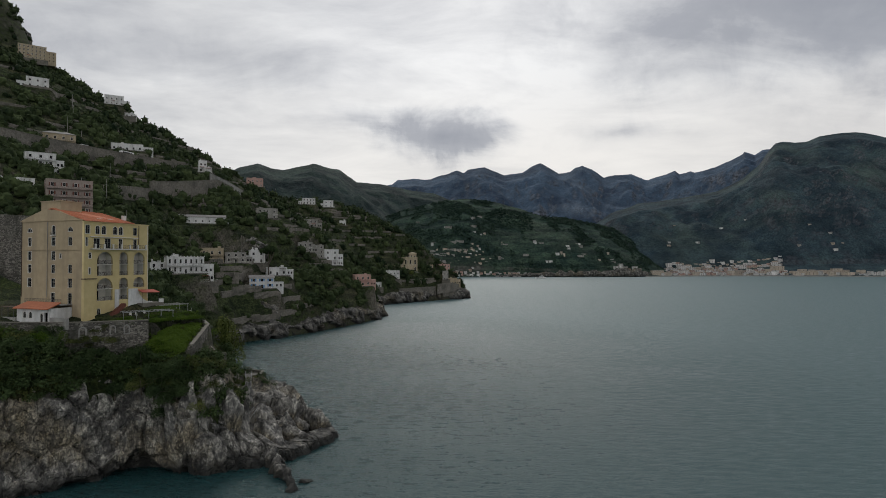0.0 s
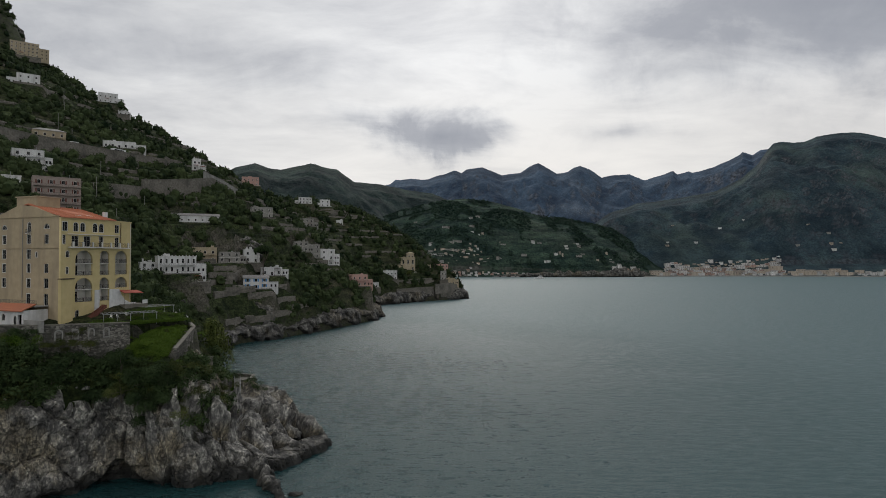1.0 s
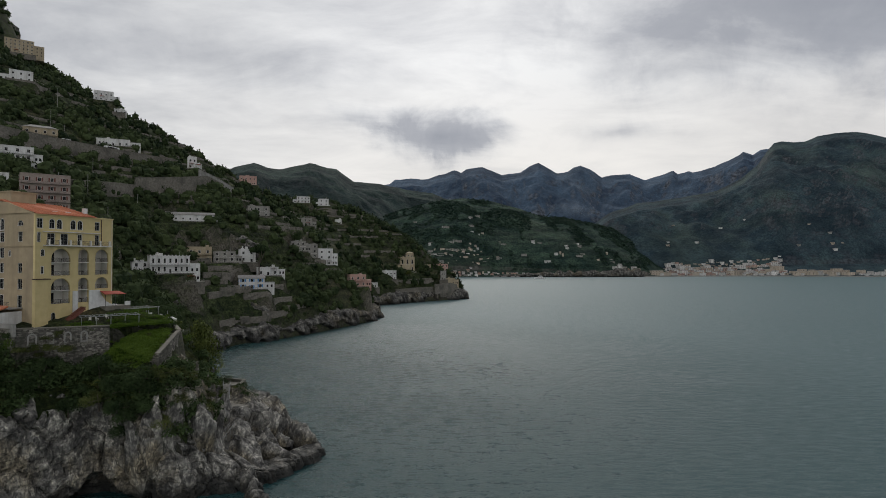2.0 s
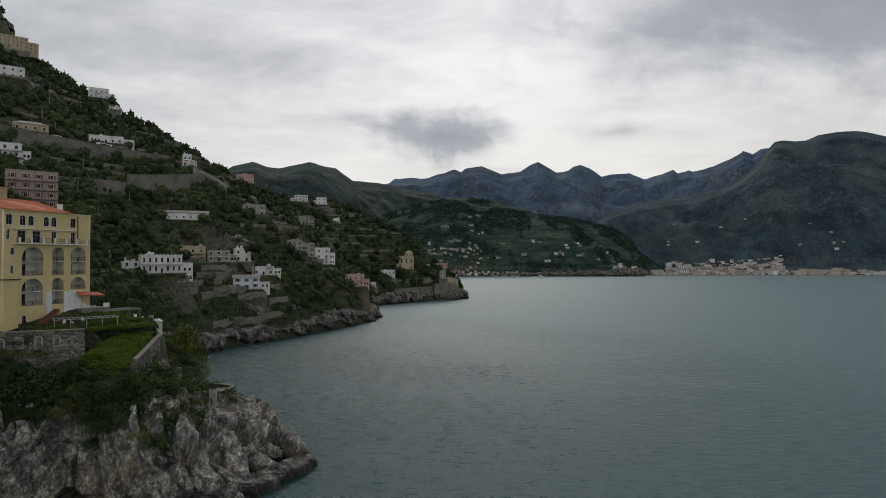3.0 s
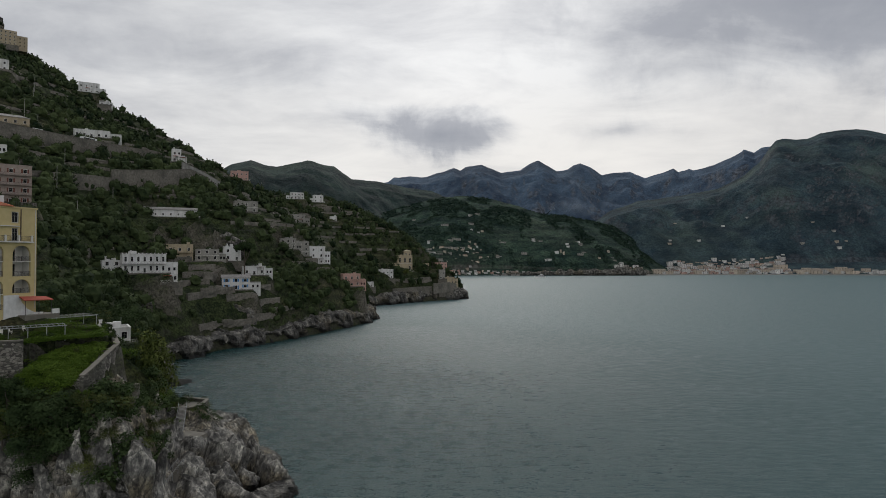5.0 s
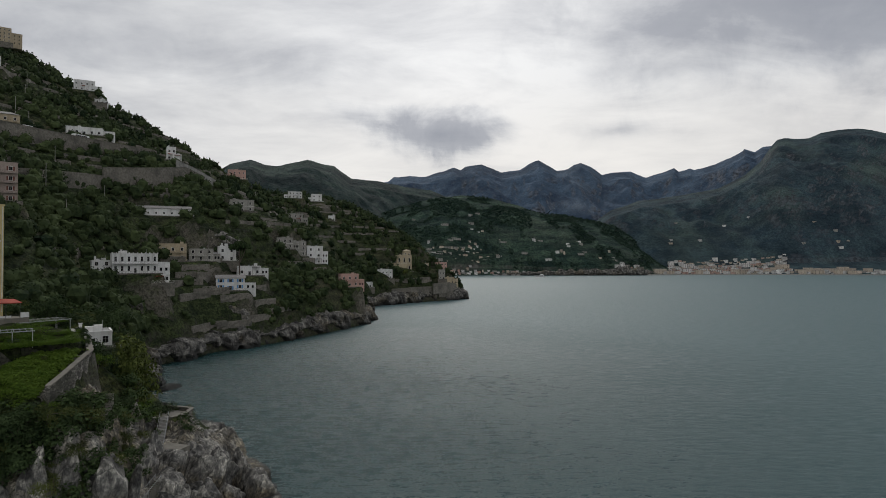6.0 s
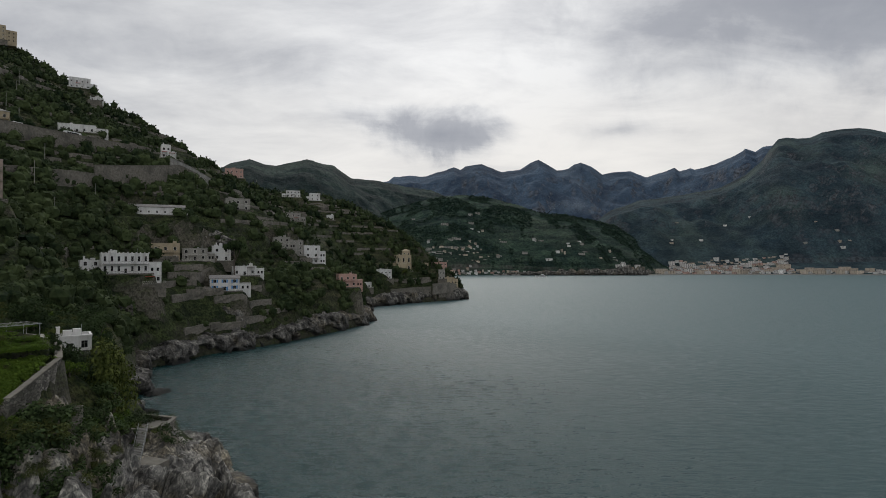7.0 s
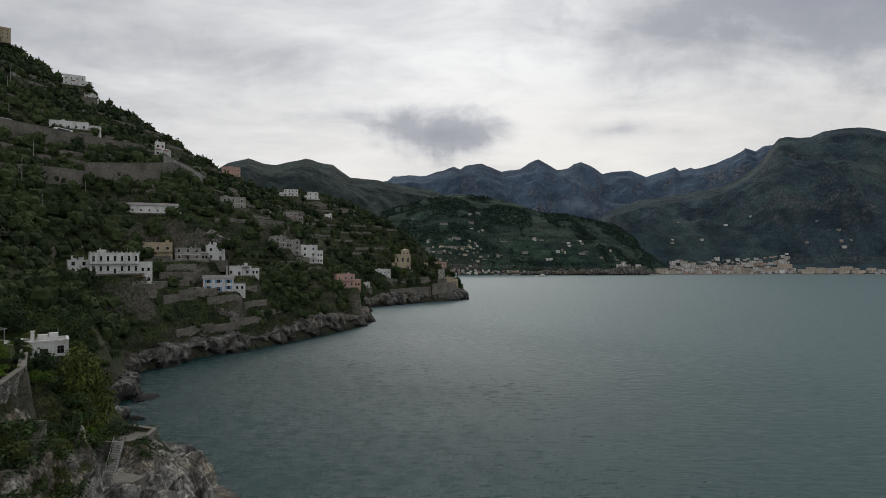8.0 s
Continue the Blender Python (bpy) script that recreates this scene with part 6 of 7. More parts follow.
# ---- houses on the hillside ----
house("grey-pink apartment block with rows of red-brown shutters", -185, 288, 70.5, 38, 19.5, 12, 16.5, 4, 4, PLASTER_PINK, "flat", shutter=SHUTTER, balcony=True, name="apartment_block", category="apartment building")
house("white house above a road wall", -214, 288, 80, 38, 19, 9, 8.5, 2, 4, WHITE, "flat")
house("three-storey white house with balconies", -226, 326, 96.5, 40, 14.5, 10, 11, 3, 3, WHITE, "flat", balcony=True)
house("yellow house with a long roof terrace beside the road", -262, 396, 124.5, 38, 19, 10, 9, 2, 4, OCHRE, "hip", roof_mat=CONCRETE, balcony=True)
house("long low white bungalow with dark windows", -248, 455, 133, 26, 22, 9, 5.0, 1, 5, WHITE, "flat")
house("small white house among terraces", -343, 490, 192.5, 36, 16, 9, 8.5, 2, 3, WHITE, "flat")
house("large pale yellow convent-like building under a crag", -490, 690, 286, 36, 28, 14, 16, 4, 7, OCHRE, "flat", category="building")
house("white house on the ridge", -392, 690, 231, 30, 20, 9, 11, 2, 4, WHITE, "flat")
house("small white hut on the ridge", -362, 668, 211, 28, 9.5, 6, 4.8, 1, 2, WHITE, "flat")
house("stepped white chapel house with a bell gable", -199, 480, 119.5, 30, 6, 8, 9.5, 2, 2, WHITE, "flat", name="chapel", category="chapel", chimney=True)
house("low white wing of the chapel house", -194, 478, 117, 30, 6, 7, 6, 1, 2, WHITE, "flat")
house("long white farmhouse with small square windows", -163, 393, 72.3, 24, 29, 8, 4.3, 1, 7, WHITE, "gable", win=(0.9, 1.1), roof_mat=ROOF_GREY)
# the white villa with its crenellated terrace
house("white villa with crenellated roof and tall windows", -143, 323, 40.5, 34, 19, 11, 8.8, 2, 7, WHITE, "flat", 2, merlons=True, chimney=True, balcony=True, name="villa", category="villa", win=(1.0, 2.3))
house("white side wing of the villa", -156.5, 319, 40.0, 38, 8, 8, 6.2, 2, 2, WHITE, "flat", chimney=True)
house("small white terrace house at the villa's foot", -132.5, 327, 36.0, 38, 6.5, 5, 3.4, 1, 3, WHITE, "flat")
house("ochre house with a flat roof terrace", -149, 374, 46.0, 26, 14, 8, 9.2, 2, 3, OCHRE, "flat", balcony=True)
house("weathered grey house on a stone terrace", -137, 383, 46.0, 22, 13, 8, 6.5, 2, 3, GREY, "flat")
house("white cube house beside an umbrella pine", -127, 396, 46, 24, 10, 8, 8.2, 2, 2, WHITE, "flat", chimney=True)
house("white house with bright blue shuttered windows", -117, 374, 29.8, 20, 15, 8, 6.6, 2, 3, WHITE, "gable", shutter=BLUE, roof_mat=ROOF_GREY, win=(1.5, 1.7))
house("low white house with a projecting roof", -113, 394, 37.5, 26, 13, 7, 5.0, 1, 3, WHITE, "flat")
house("tall white block with plain walls", -93, 478, 43.5, 30, 12, 10, 12.5, 3, 2, WHITE, "flat", side_cols=1)
house("grey-white house stepping down the slope", -104, 472, 49.0, 24, 12, 9, 10.5, 3, 3, GREY, "flat")
house("flat-roofed grey house among dark trees", -110, 460, 54.0, 20, 11, 8, 7.5, 2, 3, GREY, "flat")
house("salmon pink house with a white roof terrace", -67, 476, 26.8, 22, 13, 9, 8.8, 2, 3, PINK, "flat", balcony=True, roof_mat=WHITE)
house("white house with round-headed windows above the rocks", -60, 665, 25.5, 15, 16, 9, 10, 2, 4, WHITE, "flat", arched=True)
house("small white boathouse near the shore", -74, 634, 18.5, 15, 9.5, 6, 4.8, 1, 2, WHITE, "flat")
house("ochre villa tower with tall arched windows", -42, 700, 33.0, 14, 17, 12, 17.5, 2, 3, OCHRE, "flat", arched=True, name="villa", category="villa", win=(1.8, 5.0))
house("upper storey of the ochre villa with a small cupola", -39, 703, 50.4, 14, 8, 8, 5.0, 1, 2, OCHRE, "hip", sink=0.3, arched=True, roof_mat=OCHRE)
house("long low loggia wing of the ochre villa", -60, 690, 34.5, 12, 18, 8, 7, 1, 6, OCHRE, "flat", arched=True, roof_mat=WHITE)
house("salmon house with terraces on the upper slope", -230, 706, 136, 22, 19, 10, 10, 2, 4, PINK, "flat")
house("white farmhouse on the terraces", -166, 712, 115, 18, 15, 8, 7.3, 2, 4, WHITE, "flat")
house("white cottage on the terraces", -148, 740, 114, 16, 12, 8, 8.5, 2, 2, WHITE, "flat")
house("grey stone farmhouse stepped down the slope", -140, 460, 80, 26, 16, 8, 8, 2, 3, GREY, "flat")
house("pale house with a shaded porch", -141, 614, 82, 20, 14, 8, 8, 2, 3, GREY, "flat")
house("small pale hut on the terraces", -125, 714, 90, 18, 7.5, 5, 5.2, 1, 2, WHITE, "flat")
house("ruined square watchtower on the upper slope", -205, 800, 120, 15, 8, 8, 10, 2, 1, GREY, "flat", category="tower", name="tower")
house("white-roofed cottage below the gardens", -84.5, 191, 25.8, 34, 8.6, 7, 3.6, 1, 3, WHITE, "flat", chimney=True, roof_mat=WHITE, side_cols=2)


# ---- trees and scrub ----
rng = np.random.default_rng(7)


def leaf_cloud(lobes, leaves, size, seed, flat=0.0, loose=0.42):
    """Leaf clumps as small triangles over the skins of several lobes (x, y, z, rx, rz)."""
    g = np.random.default_rng(seed)
    area = np.array([l[3] * (l[3] + l[4]) for l in lobes])
    pick = g.choice(len(lobes), leaves, p=area / area.sum())
    L = np.array(lobes)[pick]
    d = g.normal(size=(leaves, 3))
    d /= np.linalg.norm(d, axis=1)[:, None]
    d[:, 2] = np.where(d[:, 2] < -0.5, -d[:, 2], d[:, 2])
    r = 1 - 0.35 * g.random(leaves) ** 2 + 0.12 * g.normal(size=leaves)
    c = L[:, :3] + d * np.stack([L[:, 3], L[:, 3], L[:, 4]], 1) * r[:, None]
    n = d + loose * g.normal(size=d.shape) + [0, 0, flat]
    n /= np.linalg.norm(n, axis=1)[:, None]
    a = np.cross(n, g.normal(size=n.shape))
    a /= np.linalg.norm(a, axis=1)[:, None]
    b = np.cross(n, a)
    s = size * (0.6 + 0.8 * g.random(leaves))[:, None]
    v = np.stack([c - a * s - b * s * 0.75 - n * s * 0.2, c + a * s - b * s * 0.75, c + b * s * 1.1 - n * s * 0.2], 1)
    return v.reshape(-1, 3), np.arange(leaves * 3).reshape(-1, 3)


def lobes_for(kind, seed):
    g = np.random.default_rng(seed)
    if kind == "cypress":
        return [(0, 0, 0.25 + 0.16 * i, 0.17 * (1 - (i / 9) ** 2) + 0.03, 0.16) for i in range(9)]
    if kind == "pine":
        return [(0.62 * math.cos(a) * q, 0.62 * math.sin(a) * q, 1.45 + 0.16 * g.random() - 0.12 * q, 0.42, 0.16) for a, q in
                [(g.random() * 6.3, 0.3 + 0.7 * g.random()) for _ in range(11)]] + [(0, 0, 1.6, 0.5, 0.18)]
    if kind == "round":
        return [(0.42 * math.cos(a), 0.42 * math.sin(a), 0.75 + 0.3 * g.random(), 0.5 + 0.15 * g.random(), 0.42 + 0.2 * g.random()) for a in (0.4, 2.3, 4.6)] + [(0, 0, 1.1, 0.6, 0.55)]
    if kind == "shrub":
        return [(0.55 * g.normal(), 0.55 * g.normal(), 0.38 + 0.30 * g.random(), 0.42 + 0.2 * g.random(), 0.42 + 0.18 * g.random()) for _ in range(7)]
    return [(0.5 * math.cos(a), 0.5 * math.sin(a), 0.95 + 0.42 * g.normal(), 0.40 + 0.22 * g.random(), 0.34 + 0.18 * g.random()) for a in g.random(9) * 6.3] + [(0, 0, 1.35, 0.55, 0.42)]


def tree_template(kind, mat, seed, leaves, size, label, trunk=True):
    ob = new("shrub" if kind == "shrub" else "tree", None)
    tagged(ob, label, "shrub" if kind == "shrub" else "tree", "plants on the headland")
    lob = lobes_for(kind, seed)
    v, f = leaf_cloud(lob, leaves, size, seed, 0.4)
    array_object("crown", v, f, mat, ob)
    g = np.random.default_rng(seed)
    top = 1.3 if kind == "pine" else 0.9
    bend = g.normal(size=2) * 0.06
    pts = [(0, 0, -0.4), (bend[0] * 0.5, bend[1] * 0.5, 0.3), (bend[0], bend[1], top * 0.7), (bend[0] * 1.4, bend[1] * 1.4, top)]
    bm = tube(pts, [0.085, 0.06, 0.05, 0.025])
    for l in lob[:6]:
        b = tube([(bend[0] * 0.8, bend[1] * 0.8, top * 0.5 if kind != "cypress" else 0.1), (l[0] * 0.6, l[1] * 0.6, (l[2] + top * 0.5) / 2), (l[0], l[1], l[2])], [0.035, 0.025, 0.01], 5)
        me = bpy.data.meshes.new("limb")
        b.to_mesh(me)
        b.free()
        bm.from_mesh(me)
        bpy.data.meshes.remove(me)
    part("trunk", bm, BARK, ob)
    return ob


KINDS = {
    "shrub_dark": tree_template("shrub", LEAF_DARK, 1, 2300, 0.043, "dense dark green shrub on the rocky slope"),
    "shrub_dark2": tree_template("shrub", LEAF_DARK, 2, 2300, 0.043, "dense dark green shrub on the rocky slope"),
    "shrub_olive": tree_template("shrub", LEAF_OLIVE, 3, 2400, 0.04, "grey-green scrub bush on the slope"),
    "shrub_bright": tree_template("shrub", LEAF_BRIGHT, 4, 2400, 0.04, "bright yellow-green leafy bush"),
    "tree_dark": tree_template("broad", LEAF_DARK, 5, 2700, 0.045, "dark evergreen tree with a broken crown"),
    "tree_dark2": tree_template("broad", LEAF_DARK, 6, 2700, 0.045, "dark evergreen tree with a broken crown"),
    "tree_olive": tree_template("broad", LEAF_TREE, 8, 2700, 0.045, "olive-green tree with a rounded loose crown"),
    "pine": tree_template("pine", LEAF_DARK, 9, 2000, 0.06, "umbrella pine with a flat dark crown"),
    "cypress": tree_template("cypress", LEAF_DARK, 10, 1200, 0.045, "slim dark green cypress tree"),
}


def plant(kind, x, y, r, z=None, tall=1.0):
    z = height_at(x, y) - 0.3 if z is None else z
    return copy_thing(KINDS[kind], pose(x, y, z, 0, 0, rng.random() * 360) @ Matrix.Diagonal((r, r, r * tall, 1)))


def in_cottage_view(x, y, top):
    """Whether a plant of that height would hide the white-roofed cottage or the pale boulder from the sea."""
    k = (x - 0.4) / (y - 65)
    roof = (-0.72 < k) & (k < -0.60) & (y < 192) & (y > 150) & (top > 46.0 - 0.150 * (y - 65))
    return roof | (-0.61 < k) & (k < -0.51) & (y < 232) & (y > 168) & (top > 46.4 - 0.256 * (y - 65))


def scatter(name, x, y, z, r, mat, kinds, leaves, size, seed, label, tall=1.0):
    """Many crowns in one mesh."""
    g = np.random.default_rng(seed)
    vs, fs, n = [], [], 0
    protos = [clump_crown(seed + i, leaves) if k == "clump" else leaf_cloud(lobes_for(k, seed + i), leaves, size, seed + i, 0.5, 0.42) for i, k in enumerate(kinds)]
    which = g.integers(0, len(protos), len(x))
    for i, (v, f) in enumerate(protos):
        idx = np.where(which == i)[0]
        a = g.random(len(idx)) * 6.283
        c, s = np.cos(a)[:, None], np.sin(a)[:, None]
        rr = r[idx][:, None]
        px = (v[None, :, 0] * c - v[None, :, 1] * s) * rr + x[idx][:, None]
        py = (v[None, :, 0] * s + v[None, :, 1] * c) * rr + y[idx][:, None]
        pz = v[None, :, 2] * rr * tall * (0.85 + 0.3 * g.random((len(idx), 1))) + z[idx][:, None]
        vs.append(np.stack([px, py, pz], -1).reshape(-1, 3))
        fs.append((f[None] + n + (np.arange(len(idx)) * len(v))[:, None, None]).reshape(-1, 3))
        n += len(v) * len(idx)
    ob = array_object(name, np.vstack(vs), np.vstack(fs), mat)
    return tagged(ob, label, "trees", kind="stuff")


# scrub over the headland, between the cliff top and the gardens
xs, ys = rng.uniform(-135, -40, 6000), rng.uniform(104, 258, 6000)
zs, ss, es = ground(xs, ys), inland(xs, ys), signed_distance(SHELF_EDGE, SHELF_EDGE, xs, ys)
bs = fbm(xs / 11, ys / 11, 0 * xs, 2, 77)
taken = []
for x, y, z, s, e, bare in zip(xs, ys, zs, ss, es, bs):
    if not (1.5 < s < 45 and z > 10) or len(taken) >= 190 or e > -0.3 or math.hypot(x + 84, y - 188) < 10:
        continue
    if y > 185 and s > 22 or x < -112 and s > 14 or x > -56 and z < 13:
        continue
    if x > -56 and bare < 0.55:
        continue
    r = rng.uniform(1.4, 3.0) if x < -58 else rng.uniform(0.8, 1.8)
    if in_cottage_view(x, y, z + 1.6 * r) or (e > -14 and y < 158 and x > -80 and z + 1.6 * r > 27.5) or (x > -62.5 and 137 < y < 152 and z + 1.5 * r > 25.5):
        continue
    if any((x - a) ** 2 + (y - b) ** 2 < (0.42 * (r + c)) ** 2 for a, b, c in taken):
        continue
    taken.append((x, y, r))
    q = rng.random()
    if x > -60:
        q = 0.6 + 0.25 * q
        r *= 0.8
    kind = "shrub_dark" if q < 0.32 else "shrub_dark2" if q < 0.6 else "shrub_olive" if q < 0.78 else "shrub_bright" if q < 0.85 else "tree_dark" if q < 0.95 else "tree_olive"
    plant(kind, x, y, r * (0.9 if "tree" in kind else 1.0), tall=rng.uniform(0.8, 1.15))
for kind, x, y, r, tall in (("tree_olive", -62.2, 168.8, 4.7, 1.75), ("tree_olive", -65.4, 173.2, 3.2, 1.3), ("tree_dark2", -75.5, 180, 4.6, 1.0), ("tree_dark2", -80.5, 181, 4.6, 1.15), ("tree_dark", -70.5, 183, 4.8, 1.0), ("tree_olive", -86, 184, 3.6, 0.9), ("tree_dark", -78, 186, 3.6, 0.9), ("tree_dark", -69, 176, 3.0, 1.0), ("tree_dark2", -92, 205, 3.6, 1.0),
                            ("tree_dark", -92, 214, 4.6, 1.1), ("tree_dark2", -100, 226, 5.0, 1.1), ("tree_dark", -102, 204, 4.5, 1.1), ("tree_dark2", -73, 187, 4.2, 1.0), ("tree_dark2", -70, 176, 3.2, 1.0), ("tree_dark2", -108, 238, 5.0, 1.1), ("tree_bright", -88, 129, 2.2, 1.2)):
    plant(kind if kind in KINDS else "shrub_bright", x, y, r, tall=tall)
for kind, x, y, r, tall in (("tree_dark", -62, 134.6, 3.2, 0.95), ("shrub_dark", -65, 134.8, 2.9, 1.0), ("tree_dark2", -59.8, 135.0, 2.7, 0.9), ("shrub_dark2", -67.6, 135.6, 2.8, 1.0), ("shrub_dark", -57.0, 137.6, 2.0, 0.9), ("shrub_dark", -63.2, 132.6, 2.6, 1.0),
                            ("shrub_dark2", -57.4, 141.4, 1.7, 0.8), ("shrub_olive", -55.4, 140.0, 2.2, 1.1), ("tree_dark2", -70.6, 136.0, 3.0, 0.9), ("shrub_olive", -52.6, 146.8, 1.8, 0.9), ("shrub_dark", -56.6, 146.6, 2.0, 0.9), ("shrub_dark", -74, 131.6, 2.8, 1.0),
                            ("tree_dark", -79, 130.2, 3.0, 0.9), ("shrub_dark2", -84, 126.2, 2.8, 1.0), ("tree_dark2", -90, 124, 3.2, 0.9), ("shrub_olive", -57.2, 152.0, 2.0, 0.9), ("shrub_dark", -60.0, 155.4, 2.4, 1.0), ("shrub_olive", -55.2, 149.6, 1.7, 0.8)):
    plant(kind, x, y, r, tall=tall)
for x, y, z, r in ((-59.0, 137.0, 23.2, 1.9), (-58.4, 139.4, 23.0, 1.7), (-61.5, 131.4, 15.0, 2.6), (-55.6, 133.6, 14.0, 2.2), (-53.6, 138.6, 14.6, 2.2), (-65.2, 131.6, 17.0, 2.5), (-57.0, 135.6, 16.5, 2.6), (-59.4, 134.0, 16.5, 2.8), (-68.4, 132.4, 18.6, 2.4)):
    plant("shrub_dark2" if r > 2.4 else "shrub_olive", x, y, r, z=z, tall=1.1)
for kind, x, y, r, tall in (("cypress", -14, 716, 6.0, 1.1), ("cypress", -30, 712, 6.5, 1.1), ("tree_dark", -26, 704, 4.5, 1.0), ("tree_dark2", -50, 700, 5.0, 1.1), ("tree_dark", -56, 682, 4.0, 0.9), ("tree_dark2", -12, 728, 5.0, 1.2), ("tree_dark", 6, 730, 4.5, 1.0), ("tree_olive", -40, 686, 3.6, 0.8), ("cypress", -101, 481, 5.5, 1.1), ("tree_dark2", -114, 470, 5.5, 1.2)):
    plant(kind, x, y, r, tall=tall)
plant("pine", -117.5, 390, 6.6, tall=(57.5 - height_at(-117.5, 390)) / (1.75 * 6.6))
# creeper and hedge hanging over the garden wall
for a, b, n, kind in (((-118, 134), (-85, 131), 20, "shrub_dark"), ((-64, 155), (-72, 166), 8, "shrub_dark2"), ((-84, 131), (-77, 136), 8, "shrub_olive")):
    for i in range(n):
        f = (i + rng.random()) / n
        x, y = a[0] + (b[0] - a[0]) * f, a[1] + (b[1] - a[1]) * f
        drop = rng.uniform(0, 4.5)
        plant(kind, x + 0.25 + 0.1 * drop, y - 0.4 - 0.1 * drop, rng.uniform(0.8, 1.5), z=32.6 - drop, tall=rng.uniform(0.8, 1.2))
f, h = rng.random(420), rng.random(420)
scatter("wall_climber", -130 + 45 * f, 136.6 - 5.8 * np.minimum(f, 0.6) / 0.6 - 0.9, 24.0 + 9.0 * h * (0.35 + 0.65 * lattice(f * 9, 0 * f, 0 * f, 3)), rng.uniform(0.7, 1.5, 420), LEAF_DARK, ["shrub", "shrub"], 200, 0.09, 590, "dark climbers and scrub over the long garden wall")
# vine over the pergola, garden beds
for i in range(16):
    plant("shrub_bright", -73.5 + rng.uniform(-4, 2.0), 157 + rng.uniform(-4.5, 5), rng.uniform(0.9, 1.4), z=35.3, tall=0.45)
for i in range(26):
    x, y = rng.uniform(-80, -65), rng.uniform(142, 168)
    if (x + 84) * 0.931 - (y - 136) * 0.365 > 5.5:
        plant(("shrub_bright", "shrub_olive", "shrub_dark")[i % 3], x, y, rng.uniform(0.6, 1.2), tall=0.8)
for i, o in enumerate(KINDS.values()):
    x, y = -116 - 4 * i, 205 + 5 * (i % 4)
    o.matrix_world = pose(x, y, height_at(x, y) - 0.4, 0, 0, 40 * i) @ Matrix.Diagonal((2.6, 2.6, 2.6, 1))


HOUSES = [(o.matrix_world.translation.copy(), o.rotation_euler.z) for o in scene.objects if o.parent is None and o.get("category") in
          ("house", "villa", "chapel", "building", "apartment building", "tower")]


def clump_crown(seed, detail):
    """A dense crown: merged lobes broken into ragged clumps, open below, with loose sprays round its rim."""
    bm = bmesh.new()
    bmesh.ops.create_icosphere(bm, subdivisions=detail, radius=1.0)
    v = np.array([p.co[:] for p in bm.verts])
    f = np.array([[p.index for p in q.verts] for q in bm.faces])
    bm.free()
    g = np.random.default_rng(seed)
    big = fbm(v[:, 0] * 1.3 + seed, v[:, 1] * 1.3, v[:, 2] * 1.3, 2, seed, True)
    r = 0.50 + 0.58 * big + (0.10 if detail > 1 else 0.08) * g.normal(size=len(v))
    v = v * r[:, None] * np.array((1.0, 1.0, 0.95 + 0.35 * g.random()))
    v[:, 2] += 0.75
    f = f[(v[f][:, :, 2] > 0.22).any(1)]
    fine = fbm(1.3 * v[:, 0] + 5, 1.3 * v[:, 1], 1.3 * v[:, 2], 2, seed + 3)
    pick = g.choice(len(v), 180 if detail > 1 else 62, p=fine**3 / (fine**3).sum())
    c = v[pick] + (v[pick] - (0, 0, 0.75)) * (0.02 + 0.16 * g.random((len(pick), 1))) + 0.07 * g.normal(size=(len(pick), 3))
    c = c[c[:, 2] > 0.12]
    lv, lf = leaf_cloud([(*p, 0.05, 0.05) for p in c], len(c), 0.10 if detail > 1 else 0.17, seed, 0.3, 0.8)
    return np.vstack([v, lv]), np.vstack([f, lf + len(v)])


def clear_of_houses(x, y, near=5.0, ahead=8.0):
    """Leaves the houses and the strip of ground before them free."""
    ok = np.ones(len(x), bool)
    for p, a in HOUSES:
        d = np.array([0 - p.x, 20 - p.y])
        d /= np.linalg.norm(d)
        u = (x - p.x) * d[0] + (y - p.y) * d[1]
        v = np.abs(-(x - p.x) * d[1] + (y - p.y) * d[0])
        ok &= ~((u > -near) & (u < ahead) & (v < 11.0))
    return ok


def hill_points(count, x0, x1, y0, y1, seed):
    g = np.random.default_rng(seed)
    x, y = g.uniform(x0, x1, count), g.uniform(y0, y1, count)
    z, s = ground(x, y), inland(x, y)
    grove = fbm(x / 40, y / 40, 0 * x, 3, 91)
    rows = terrace_phase(x, y, z)
    wild = smooth(0.53, 0.63, fbm(x / 55, y / 55, 0 * x, 3, 23)) + (z < 40)
    # bare terraces and rock between the villa and the blue-shuttered house
    bare = smooth(27, 15, np.abs(x + 124 - 0.25 * (y - 355))) * smooth(328, 340, y) * smooth(402, 388, y) * 0.8 + smooth(20, 8, np.hypot(x + 98, y - 466)) * 0.6
    keep = (g.random(count) > bare) & (s > 4.5) & (x > -0.8 * y - 10) & (grove + 0.25 * g.random(count) > 0.42) & ((rows < 0.46) | (g.random(count) < wild))
    x, y, z = x[keep], y[keep], z[keep]
    keep = clear_of_houses(x, y)
    return x[keep], y[keep], z[keep] - 0.4


x, y, z = hill_points(9300, -420, 10, 222, 480, 1)
scatter("hillside_trees", x, y, z, 1.3 + 2.9 * rng.random(len(x)) ** 2.2, LEAF_HILL, ["clump"] * 7, 2, 0, 100, "dense dark green trees and scrub on the terraces")
